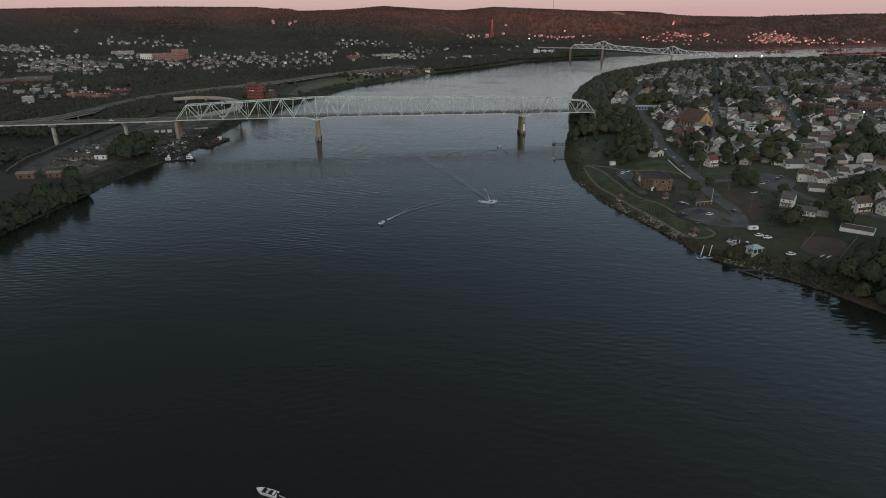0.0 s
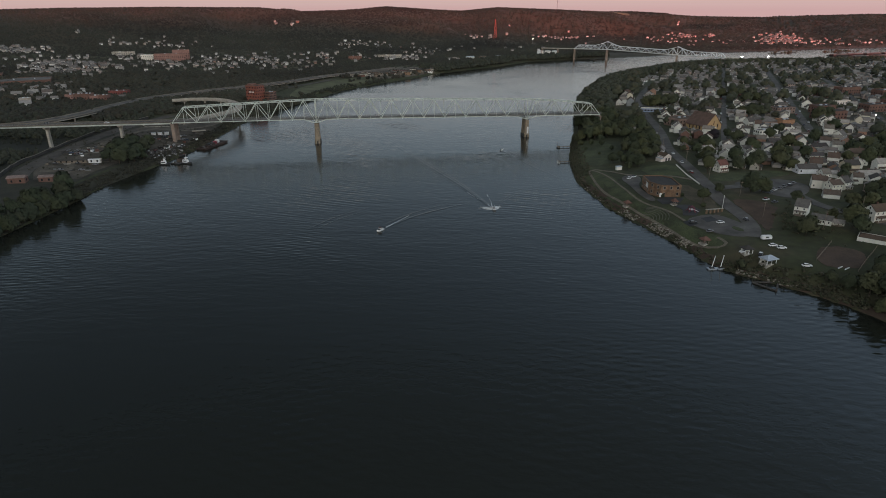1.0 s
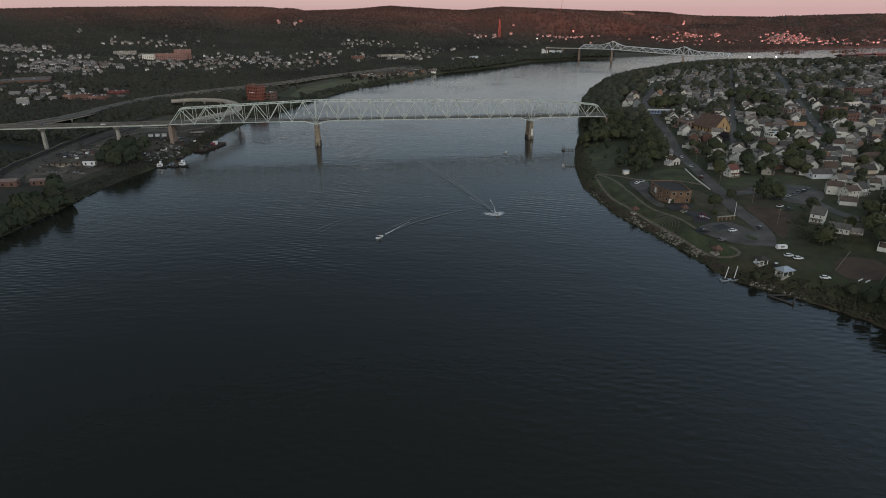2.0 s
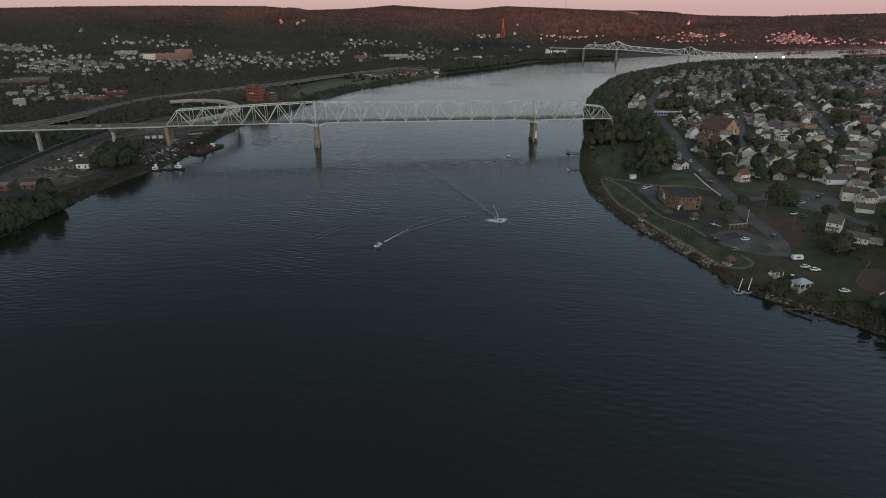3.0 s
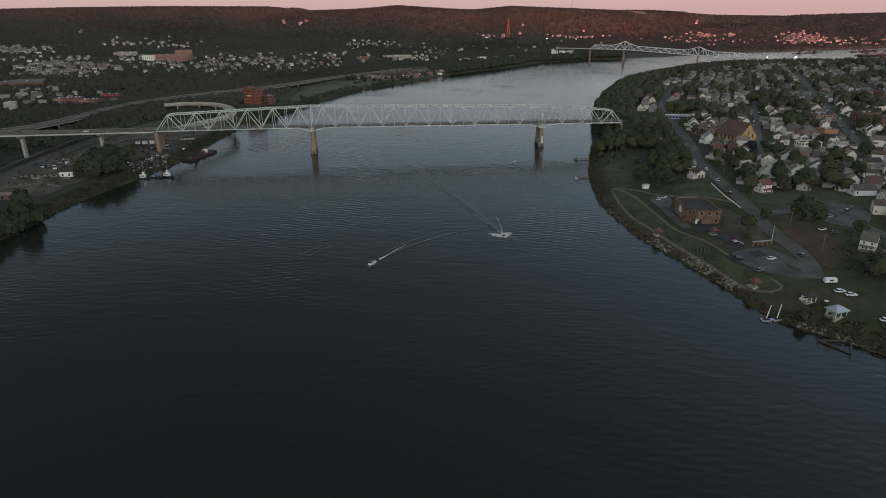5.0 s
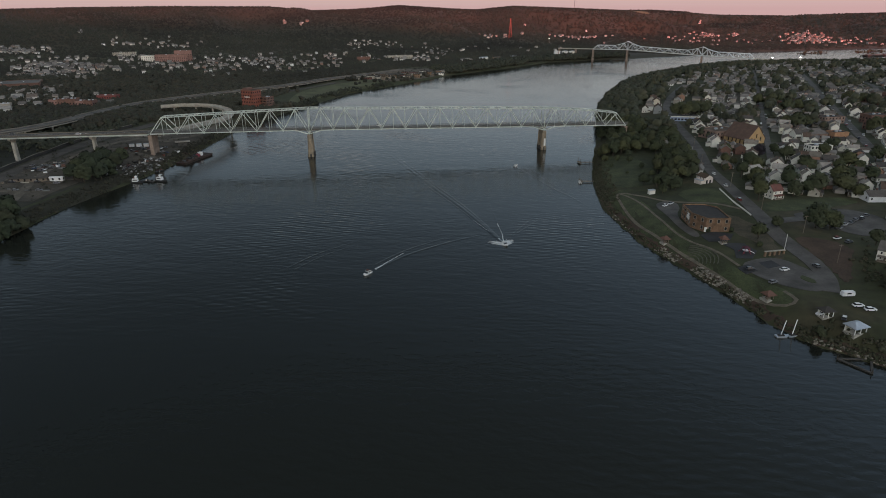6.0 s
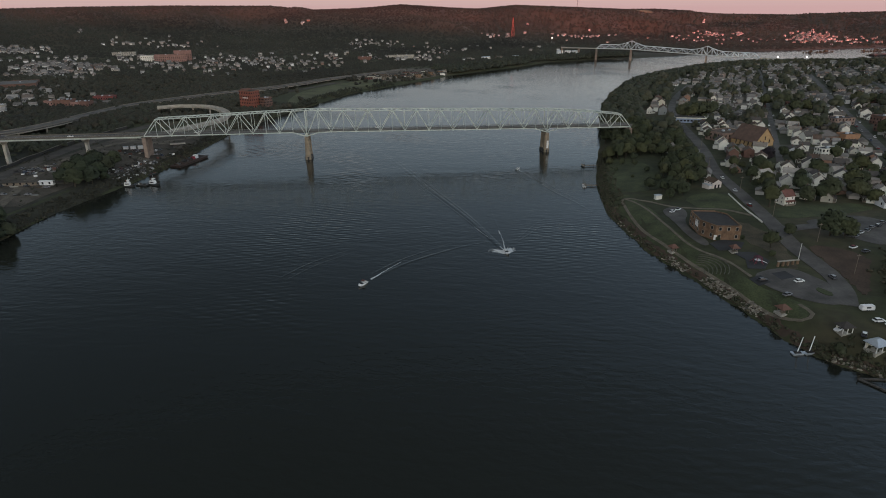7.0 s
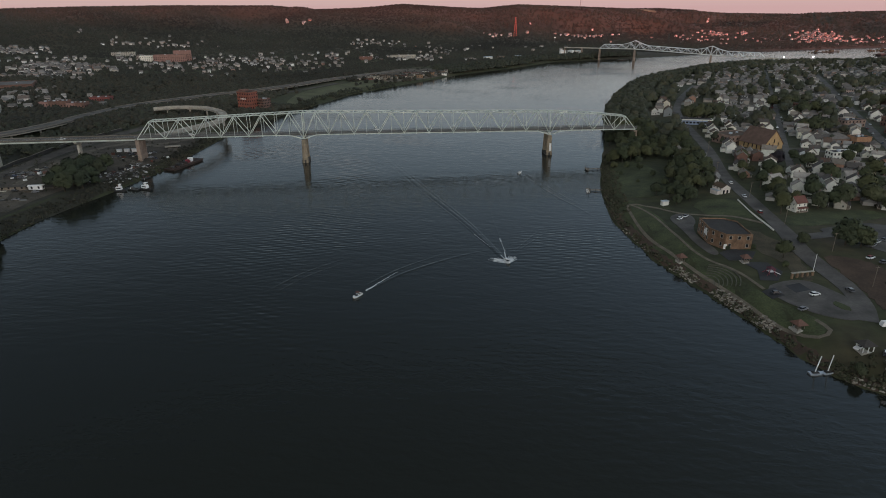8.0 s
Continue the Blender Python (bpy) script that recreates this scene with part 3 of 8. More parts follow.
        if s > 0:
            part("white_panel", Shape().loft([[along(s + a, -HALF - b, z) for a, b in ((-.2, 1.85), (1.5, 1.85), (1.5, 1.6), (-.2, 1.6))] for z in (3.4, 12.5)]), TRIM, ob, "tall white panel on the pier face")
    # end piers on the banks
    for s in (first, s_end):
        p = along(s, 0, 0)
        g = ground_z(p.x, p.y) - 1
        shaft = Shape()
        for off in (-HALF + 0.2, HALF - 0.2):
            shaft.loft([[along(s + a * 1.4, off + b * 1.7, z) for a, b in ((-1, -1), (1, -1), (1, 1), (-1, 1))] for z in (g, DECK - 1.0)])
        shaft.loft([[along(s + a * 1.1, b * HALF, z) for a, b in ((-1, -1), (1, -1), (1, 1), (-1, 1))] for z in (g + 2, DECK - 2.0)])
        part("end_pier", shaft, END_PIER, ob, "tan concrete bank pier")
    return first, s_end


BR_FIRST, BR_END = truss_bridge()


DULL_PARAPET = material("weathered_brown_concrete", (.15, .135, .115), .9, 0, .3, 5, .2, 9)


def girder_viaduct():
    """The approach in line with the bridge, on single-column piers."""
    ob = thing("approach_viaduct", "concrete and steel road viaduct leading to the bridge", "viaduct")
    s1, s0 = BR_FIRST - 2.2, BR_FIRST - 420
    z = DECK + 0.3
    deck = Shape()

    def slab(shape, oo, zz):
        shape.add([along(s, o, z + h) for s in (s0, s1) for o, h in ((oo[0], zz[0]), (oo[1], zz[0]), (oo[1], zz[1]), (oo[0], zz[1]))],
                  [(0, 1, 2, 3), (7, 6, 5, 4), (0, 4, 5, 1), (1, 5, 6, 2), (2, 6, 7, 3), (3, 7, 4, 0)])
    slab(deck, (-6.6, 6.6), (0.05, 0.45))
    part("deck", deck, ASPHALT, ob, "grey asphalt roadway deck")
    for o in (-6.4, 6.4):
        sh = Shape()
        slab(sh, (o - 0.2, o + 0.2), (0.47, 1.3))
        part("parapet", sh, DULL_PARAPET, ob, "weathered brown-grey parapet")
    for o in (-5.6, -1.9, 1.9, 5.6):
        sh = Shape()
        slab(sh, (o - 0.25, o + 0.25), (-1.35, 0.04))
        part("girder", sh, STEEL, ob, "pale steel girder")
    for o in (-1.6, 1.6):
        sh = Shape()
        slab(sh, (o - 0.08, o + 0.08), (0.452, 0.47))
        part("lane_line", sh, PAINT_LINE, ob)
    s = BR_FIRST - 48.0
    for k in range(7):
        p = along(s, 0, 0)
        g = ground_z(p.x, p.y) - 1.0
        sh = Shape()
        sh.loft([[along(s + a * 1.0, b * w, h) for a, b in ((-1, -1), (1, -1), (1, 1), (-1, 1))] for h, w in ((g, 2.2), (DECK - 4.2, 1.9), (DECK - 2.4, 5.6), (DECK - 1.04, 6.2))])
        part("pier", sh, CONCRETE, ob, "hammerhead concrete pier")
        s -= 64.0
    return ob


girder_viaduct()


# ---- the far cantilever bridge ----
def far_bridge():
    ob = thing("cantilever_bridge", "far blue-grey steel cantilever truss bridge across the river", "bridge")
    a, b = Vector((249, 1655)), Vector((407, 1592))
    u = (b - a).normalized()
    nrm = Vector((-u.y, u.x))
    main = (b - a).length

    def at(s, off, z):
        p = a + u * s + nrm * off
        return Vector((p.x, p.y, z + (drop(s) if z > 5 else 0)))
    deck = 27.0

    def drop(s):
        """The roadway falls towards the town."""
        return float(np.interp(s, (-200, 0, main, main + 260), (0, 0, -9.0, -17.0)))
    lo, hi = -84.0, main + 110.0
    step = 10.5
    ss = list(np.arange(lo, -0.1, step)) + list(np.linspace(0, main, 17)[:-1]) + list(np.linspace(main, hi, 11))

    def top(s):
        h = 9.5
        for c in (0, main):
            h += 9.5 * max(0.0, 1 - abs(s - c) / 32.0) ** 1.4
        return deck + h
    for off in (-5.0, 5.0):
        for p, q in zip(ss[:-1], ss[1:]):
            part("bottom_chord", Shape().beam(at(p, off, deck), at(q, off, deck), 0.8, 0.9), STEEL_BLUE, ob)
        for p, q in zip(ss[1:-2], ss[2:-1]):
            part("top_chord", Shape().beam(at(p, off, top(p)), at(q, off, top(q)), 0.8, 0.9), STEEL_BLUE, ob)
        for i, p in enumerate(ss[1:-1]):
            part("vertical", Shape().beam(at(p, off, deck), at(p, off, top(p)), 0.5), STEEL_BLUE, ob)
        for i, (p, q) in enumerate(zip(ss[:-1], ss[1:])):
            e = (at(p, off, deck), at(q, off, top(q))) if i % 2 == 0 else (at(p, off, top(p)), at(q, off, deck))
            if i == 0:
                e = (at(p, off, deck), at(q, off, top(q)))
            if i == len(ss) - 2:
                e = (at(p, off, top(p)), at(q, off, deck))
            part("diagonal", Shape().beam(*e, 0.7), STEEL_BLUE, ob)
    d = Shape().loft([[at(s, o, z) for o, z in ((-4.4, deck - 1.0), (4.4, deck - 1.0), (4.4, deck + 0.8), (-4.4, deck + 0.8))] for s in (lo - 90, 0, main, hi + 130)])
    part("deck", d, CONCRETE, ob, "pale concrete deck and approach spans")
    for s, w in ((lo - 88, 1.2), (lo - 45, 1.2), (lo, 1.2), (0, 1.6), (main, 1.6), (hi, 1.2), (hi + 45, 1.2), (hi + 88, 1.2)):
        sh = Shape()
        p = at(s, 0, 0)
        g = min(ground_z(p.x, p.y), 0) - 2
        for o in (-4.2, 4.2):
            sh.loft([[at(s + i * w * k, o + j * w * k, z) for i, j in ((-1, -1), (1, -1), (1, 1), (-1, 1))] for z, k in ((g, 1.25), (deck - 1.1, 0.8))])
        sh.loft([[at(s + i * w * 0.7, j * 5.0, z) for i, j in ((-1, -1), (1, -1), (1, 1), (-1, 1))] for z in (deck - 4.0, deck - 1.05)])
        part("pier", sh, END_PIER, ob, "grey-brown concrete pier")


far_bridge()


# ---- roads, paths and lots laid on the ground ----
TAKEN = []     # circles (x, y, r) where nothing else is set down


def spline(pts, step=4.0):
    """A smooth line through plan points."""
    p = [np.array(q, float) for q in pts]
    p = [2 * p[0] - p[1]] + p + [2 * p[-1] - p[-2]]
    out = []
    for i in range(1, len(p) - 2):
        n = max(2, int(np.linalg.norm(p[i + 1] - p[i]) / step))
        for k in range(n):
            t = k / n
            out.append(0.5 * (2 * p[i] + (p[i + 1] - p[i - 1]) * t + (2 * p[i - 1] - 5 * p[i] + 4 * p[i + 1] - p[i + 2]) * t * t
                              + (3 * p[i] - p[i - 1] - 3 * p[i + 1] + p[i + 2]) * t ** 3))
    out.append(p[-2])
    return out


def ribbon_shape(pts, width, lift, thick=1.2, zs=None, off=0.0, step=4.0):
    line = spline(pts, step)
    rings = []
    for i, p in enumerate(line):
        d = line[min(i + 1, len(line) - 1)] - line[max(i - 1, 0)]
        d = d / (np.linalg.norm(d) + 1e-9)
        n = np.array((-d[1], d[0]))
        across = [p + n * (off + k * width / 2) for k in (-1, -.5, 0, .5, 1)]
        if zs is None:
            # the surface follows the fall of the ground from side to side
            hs = [ground_z(q[0], q[1]) + lift for q in across]
            hs[2] = max(hs[2], (hs[1] + hs[3]) / 2)
        else:
            hs = [float(np.interp(i / (len(line) - 1), np.linspace(0, 1, len(zs)), zs)) + lift] * 5
        low = min(hs) - thick
        rings.append([(*across[0], low), (*across[4], low)] + [(*across[k], hs[k]) for k in (4, 3, 2, 1, 0)])
    return Shape().loft(rings), line


def road(name, pts, width, label, mat=ASPHALT, lift=0.25, kerb=False, clear=True, lines=False):
    sh, line = ribbon_shape(pts, width, lift)
    ob = tagged(part(name, sh, mat), label, "road", kind="structure")
    if clear:
        TAKEN.extend((p[0], p[1], width / 2 + 1.5) for p in line)
    if kerb:
        for side in (-1, 1):
            k, _ = ribbon_shape(pts, 1.6, lift + 0.14, off=side * (width / 2 + 0.85))
            tagged(part("pavement", k, CONCRETE), "pale concrete kerb and sidewalk strip", "pavement", kind="structure")
    if lines:
        k, _ = ribbon_shape(pts, 0.25, lift + 0.02, thick=0.05)
        tagged(part("lane_marking", k, PAINT_LINE), "faded painted road centre line", "road marking", kind="structure")
    return line


def patch(name, outline, mat, lift, label, category, kind="structure"):
    """An area that follows the ground: paving with rounded corners, grass and soil with an uneven rim."""
    if category in ("parking lot", "driveway", "slope", "lawn", "field"):
        for _ in range(2):
            outline = [(a[0] * k + b[0] * (1 - k), a[1] * k + b[1] * (1 - k)) for a, b in zip(outline, outline[1:] + outline[:1]) for k in (.75, .25)]
    if mat in (LAWN, SOIL) or category == "slope":
        rough = random.Random(len(outline) * 7 + 1)
        wide = min(0.8, 0.03 * math.hypot(max(p[0] for p in outline) - min(p[0] for p in outline), max(p[1] for p in outline) - min(p[1] for p in outline)))
        outline = [(x + rough.uniform(-wide, wide), y + rough.uniform(-wide, wide)) for x, y in outline]
    bm = bmesh.new()
    bm.faces.new([bm.verts.new((x, y, 0)) for x, y in outline])
    xs, ys = [p[0] for p in outline], [p[1] for p in outline]
    for ax, lo, hi in ((0, min(xs), max(xs)), (1, min(ys), max(ys))):
        for c in np.arange(lo + 4, hi, 4.0):
            co = [0, 0, 0]
            no = [0, 0, 0]
            co[ax], no[ax] = c, 1
            bmesh.ops.bisect_plane(bm, geom=bm.verts[:] + bm.edges[:] + bm.faces[:], plane_co=co, plane_no=no)
    for v in bm.verts:
        v.co.z = ground_z(v.co.x, v.co.y) + lift
    ex = bmesh.ops.extrude_face_region(bm, geom=bm.faces[:])
    for v in [g for g in ex["geom"] if isinstance(g, bmesh.types.BMVert)]:
        v.co.z -= 0.9
    bmesh.ops.recalc_face_normals(bm, faces=bm.faces[:])
    me = bpy.data.meshes.new(name)
    bm.to_mesh(me)
    bm.free()
    me.materials.append(mat)
    return tagged(new(name, me), label, category, kind=kind)


U = np.array((0.30, 0.954))
V = np.array((0.954, -0.30))


def town(u, v):
    return tuple(U * u + V * v)


STREET = [(131, 322), (135.4, 335), (136.8, 349.5), (135.6, 363), (134, 376), (133, 390), (133.6, 418), (134, 466), (135, 522), (146, 606), (160, 775), (190, 900), (240, 1040)]
road("road", STREET, 7.9, "grey asphalt street along the park", kerb=False, lines=False)
road("road", [(137, 402), (160, 408), (178, 402), (181, 380), (186, 362), (205, 335), (225, 318), (330, 270)], 7.0, "asphalt side street between houses")
for k, v in enumerate((14, 88, 163, 238, 313, 388, 463)):
    u0 = (560, 600, 480, 520, 600, 700, 800, 830)[k]
    u1 = (1350, 1500, 1550, 1600, 1650, 1700, 1750, 1250)[k]
    road("road", [town(u0 + (u1 - u0) * i / 6, v) for i in range(7)], (5.0, 7.5, 6.5, 5.0, 6.0, 5.0, 5.0)[k], "grey asphalt town street lined with houses")
YARD_MIX = material("worn_yards", (0.078, 0.068, 0.049), .95, 0, .55, 11, .4, 14)
for k, v in enumerate((14, 88, 163, 238, 313, 388, 463)):
    for off in (-24, 24):
        if k == 0 and off > 0:
            continue
        u0 = (600, 620, 500, 540, 620, 700, 800)[k]
        sh, _ = ribbon_shape([town(u0 + i * 150, v + off) for i in range(6)], 25, .1)
        tagged(part("yards", sh, YARD_MIX), "worn yards of gravel, dirt and dry grass", "yard", kind="structure")
for u in (640, 880, 1120):
    road("road", [town(u, v) for v in (16, 150, 300, 460)], 5.5, "asphalt cross street in the town")


# ---- trees ----
def leafy(rng, height, spread, cards, leaf, trunk_part=0.28):
    """Trunk with limbs, and a crown of leaf clumps with gaps."""
    tr, cr = Shape(), Shape()
    base = height * trunk_part
    tr.tube((0, 0, -1.5), (0, 0, base), 0.035 * height, 0.024 * height, 7)
    tr.tube((0, 0, base), (rng.uniform(-.4, .4), rng.uniform(-.4, .4), height * 0.8), 0.024 * height, 0.006 * height, 6)
    # several leafy masses at different heights, each a loose shell of leaf clumps round a dim core
    mid, half = base + (height - base) * 0.5, (height - base) * 0.5
    n = rng.choice((6, 7, 8))
    masses = [(Vector((rng.uniform(-.1, .1) * spread, rng.uniform(-.1, .1) * spread, mid + half * .45)), spread * .30)]
    for i in range(n):
        a = 6.283 * i / n + rng.uniform(-.35, .35)
        k = spread * rng.uniform(.20, .32)
        masses.append((Vector((math.cos(a) * k, math.sin(a) * k, mid + half * rng.uniform(-.55, .35))), spread * rng.uniform(.19, .27)))
    for i in range(4):
        a = rng.uniform(0, 6.283)
        k = spread * rng.uniform(.1, .4)
        masses.append((Vector((math.cos(a) * k, math.sin(a) * k, mid + half * rng.uniform(-.3, .75))), spread * rng.uniform(.12, .18)))
    cr.blob((0, 0, mid), spread * .36, rng, half / spread * 1.7, 0.15)
    for c, r in masses:
        cr.blob(c, r * .86, rng, .85, .2)
    for c, r in masses[1:n + 1:2]:
        tr.tube((0, 0, base * rng.uniform(.85, 1.3)), c, 0.014 * height, 0.004 * height, 5)
    done = 0
    while done < cards:
        c, r = rng.choices(masses, [m[1] ** 2 for m in masses])[0]
        d = Vector((rng.gauss(0, 1), rng.gauss(0, 1), rng.gauss(.15, 1))).normalized()
        p = c + Vector((d.x, d.y, d.z * .85)) * r * (rng.uniform(.86, 1.06) if rng.random() < .85 else rng.uniform(1.05, 1.3))
        if any((p - q).length < w * .8 for q, w in masses if q is not c):
            continue
        done += 1
        s = leaf * rng.uniform(0.45, 1.3)
        t = (d + Vector((rng.gauss(0, .35), rng.gauss(0, .35), rng.gauss(.1, .35)))).normalized()
        e1 = t.orthogonal().normalized()
        e2 = t.cross(e1)
        g = rng.uniform(0, 6.28)
        e1, e2 = (e1 * math.cos(g) + e2 * math.sin(g)) * s, (e2 * math.cos(g) - e1 * math.sin(g)) * s
        cr.add([p - e1 - e2 * 0.6, p + e1 * 0.8 - e2, p + e1 + e2 * 0.7, p - e1 * 0.7 + e2], [(0, 1, 2, 3)])
    return tr, cr


TREES = []
tree_rng = random.Random(4)
for kind in range(6):
    hgt, spr = ((10, 8.5), (13, 9), (9, 7), (15, 10.5), (12, 11), (7, 6))[kind]
    tr, cr = leafy(tree_rng, hgt, spr, 950, 0.56)
    TREES.append((mesh_of("trunk", tr, BARK), leaf_mass(mesh_of("crown", cr, LEAF), (0, 0, hgt * 0.5), kind)))
DARK_CROWN = TREES[4][1].copy()
DARK_CROWN.materials.clear()
DARK_CROWN.materials.append(LEAF_DARK)
TREE_N = 0


def tree(x, y, kind, scale, label, group="", dark=False, sink=0.0):
    global TREE_N
    TREE_N += 1
    rng = random.Random(int(x * 13 + y * 7))
    ob = thing("tree", label, "tree", group, Matrix.LocRotScale((x, y, ground_z(x, y) - sink), Euler((0, 0, rng.uniform(0, 6.28))), (scale * rng.uniform(.9, 1.1), scale * rng.uniform(.9, 1.1), scale)))
    share("trunk", TREES[kind][0], ob)
    share("crown", DARK_CROWN if dark else TREES[kind][1], ob)
    return ob


def free(x, y, r):
    return all((x - a) ** 2 + (y - b) ** 2 > (r + c) ** 2 for a, b, c in TAKEN)


# ---- houses ----
def house_parts(w, d, storeys, roof, rng, detail, porch=False, wing=False, chimney=True, wall_mat=None, roof_mat=None):
    """A list of (name, mesh, pose, children) for a gabled house, w along x, d along y, its street side at -y."""
    out = []
    h = 2.9 * storeys + 0.5
    rise = roof * d / 2
    wm, rm = wall_mat or SIDING, roof_mat or SHINGLE
    body = Shape().box(-w / 2, w / 2, -d / 2, d / 2, -2.5, h)
    body.add([(-w / 2, -d / 2, h), (-w / 2, d / 2, h), (-w / 2, 0, h + rise), (w / 2, -d / 2, h), (w / 2, d / 2, h), (w / 2, 0, h + rise)],
             [(0, 2, 1), (3, 4, 5), (0, 3, 5, 2), (1, 2, 5, 4)])
    if wing:
        body.box(w / 2 - w * 0.42, w / 2 - 0.3, d / 2 - 0.1, d / 2 + d * 0.45, -2.5, 3.0)
    out.append(("wall", mesh_of("wall", body, wm), []))
    e, t = 0.45, 0.22
    rf = Shape()
    for s in (-1, 1):
        y0, y1 = s * (d / 2 + e), 0.0
        z0, z1 = h - roof * e + 0.06, h + rise + 0.06
        rf.add([(x, y, z) for x in (-w / 2 - e, w / 2 + e) for y, z in ((y0, z0), (y1, z1), (y1, z1 + t), (y0, z0 + t))],
               [(0, 1, 2, 3), (7, 6, 5, 4), (0, 4, 5, 1), (1, 5, 6, 2), (2, 6, 7, 3), (3, 7, 4, 0)])
    if wing:
        rf.add([(x, y, z) for x in (w / 2 - w * 0.42 - 0.3, w / 2) for y, z in ((d / 2, 3.1), (d / 2 + d * 0.45 + 0.3, 2.7), (d / 2 + d * 0.45 + 0.3, 2.9), (d / 2, 3.9))],
               [(0, 1, 2, 3), (7, 6, 5, 4), (0, 4, 5, 1), (1, 5, 6, 2), (2, 6, 7, 3), (3, 7, 4, 0)])
    out.append(("roof", mesh_of("roof", rf, rm), []))
    if chimney:
        cx = rng.uniform(-w / 4, w / 4)
        out.append(("chimney", mesh_of("chimney", Shape().box(cx - .35, cx + .35, 0.5, 1.2, h, h + rise + 1.0).box(cx - .45, cx + .45, 0.4, 1.3, h + rise + 0.9, h + rise + 1.1), BRICK), []))
    if detail:
        pane = mesh_of("pane", Shape().box(-0.42, 0.42, -0.07, 0.03, -0.68, 0.68), GLASS)
        frm = mesh_of("window_frame", Shape().box(-0.56, -0.42, -0.12, 0.02, -0.8, 0.8).box(0.42, 0.56, -0.12, 0.02, -0.8, 0.8).box(-0.42, 0.42, -0.12, 0.02, 0.68, 0.8).box(-0.42, 0.42, -0.14, 0.02, -0.8, -0.68), TRIM)
        spots = []
        nx_ = max(2, int(w / 3.2))
        for st in range(storeys):
            z = 1.9 + 2.9 * st
            for i in range(nx_):
                x = (i + 0.5) / nx_ * w - w / 2
                spots.append((x, -d / 2 - 0.02, z, 0))
                if detail > 1 and not (wing and x > 0 and st == 0):
                    spots.append((x, d / 2 + 0.02, z, 180))
            for y in (-d / 5, d / 5):
                spots.append((w / 2 + 0.02, y, z, 90))
                spots.append((-w / 2 - 0.02, y, z, -90))
        if detail > 1:
            spots += [(w / 2 + 0.02, 0, h + rise * 0.35, 90), (-w / 2 - 0.02, 0, h + rise * 0.35, -90)]
        elif len(spots) > 6:
            spots = spots[:1] + [s for s in spots if s[3] in (-90, 90)][:3]
        spots = [s for s in spots if not (s[3] == 0 and s[2] < 2.5 and abs(s[0]) < 0.9)]
        for x, y, z, a in spots:
            out.append(("window", frm if detail > 1 else pane, pose(x, y, z, 0, 0, a), pane if detail > 1 else None))
        if detail > 1:
            dr = Shape().box(-0.5, 0.5, -d / 2 - 0.06, -d / 2 + 0.02, 0.3, 2.4)
            out.append(("door", mesh_of("door", dr, WOOD), []))
    if porch:
        p = Shape().box(-w * 0.42, w * 0.42, -d / 2 - 2.2, -d / 2 - 0.01, -2, 0.45)
        out.append(("porch_floor", mesh_of("porch_floor", p, WOOD), []))
        p = Shape().add([(x, y, z) for x in (-w * 0.44, w * 0.44) for y, z in ((-d / 2 - 2.5, 2.75), (-d / 2 - 0.02, 3.15), (-d / 2 - 0.02, 3.4), (-d / 2 - 2.5, 2.95))],
                        [(0, 1, 2, 3), (7, 6, 5, 4), (0, 4, 5, 1), (1, 5, 6, 2), (2, 6, 7, 3), (3, 7, 4, 0)])
        out.append(("porch_roof", mesh_of("porch_roof", p, rm), []))
        for x in (-w * 0.4, w * 0.4):
            out.append(("porch_post", mesh_of("porch_post", Shape().box(x - .09, x + .09, -d / 2 - 2.2, -d / 2 - 2.02, 0.44, 2.84), TRIM), []))
    return out


def raise_house(parts, m, label, name="house", category="house", group=""):
    ob = thing(name, label, category, group, m)
    for p in parts:
        if p[0] == "window":
            w = share("window", p[1], ob, p[2])
            if p[3] is not None:
                share("pane", p[3], w)
        else:
            share(p[0], p[1], ob)
    return ob


hr = random.Random(9)
# (width, depth, storeys, roof pitch, porch, wing)
PLANS = [(11, 8, 2, 0.75, True, False), (9, 8, 2, 0.9, True, True), (13, 8.5, 1, 0.55, False, False), (10, 9, 2, 0.6, False, True), (12, 7.5, 1, 0.8, True, False), (8.5, 11, 2, 0.8, True, False)]
KITS = {}
LABELS = ["two-storey sided house with front porch and gabled roof", "narrow sided house with rear wing and porch", "low single-storey sided house with shingle roof",
          "two-storey box house with rear wing", "small one-storey house with a porch", "deep two-storey house with gable to the street"]


def house_kit(k, detail, wall=None, roof=None):
    key = (k, detail, wall.name if wall else "", roof.name if roof else "")
    if key not in KITS:
        w, d, st, pitch, porch, wing = PLANS[k]
        KITS[key] = house_parts(w, d, st, pitch, hr, detail, porch=porch and detail > 0, wing=wing, wall_mat=wall, roof_mat=roof)
    return KITS[key]


def put_house(x, y, turn, k, detail, group="town houses", wall=None, size=1.0, label="", roof=None):
    w, d = PLANS[k][:2]
    TAKEN.append((x, y, 6.0))
    m = pose(x, y, ground_z(x, y) + 0.15, 0, 0, turn) @ Matrix.Scale(size, 4)
    return raise_house(house_kit(k, detail, wall, roof), m, label or LABELS[k], group=group)


FAR_WALL, FAR_ROOF, FAR_GLASS = Shape(), Shape(), Shape()


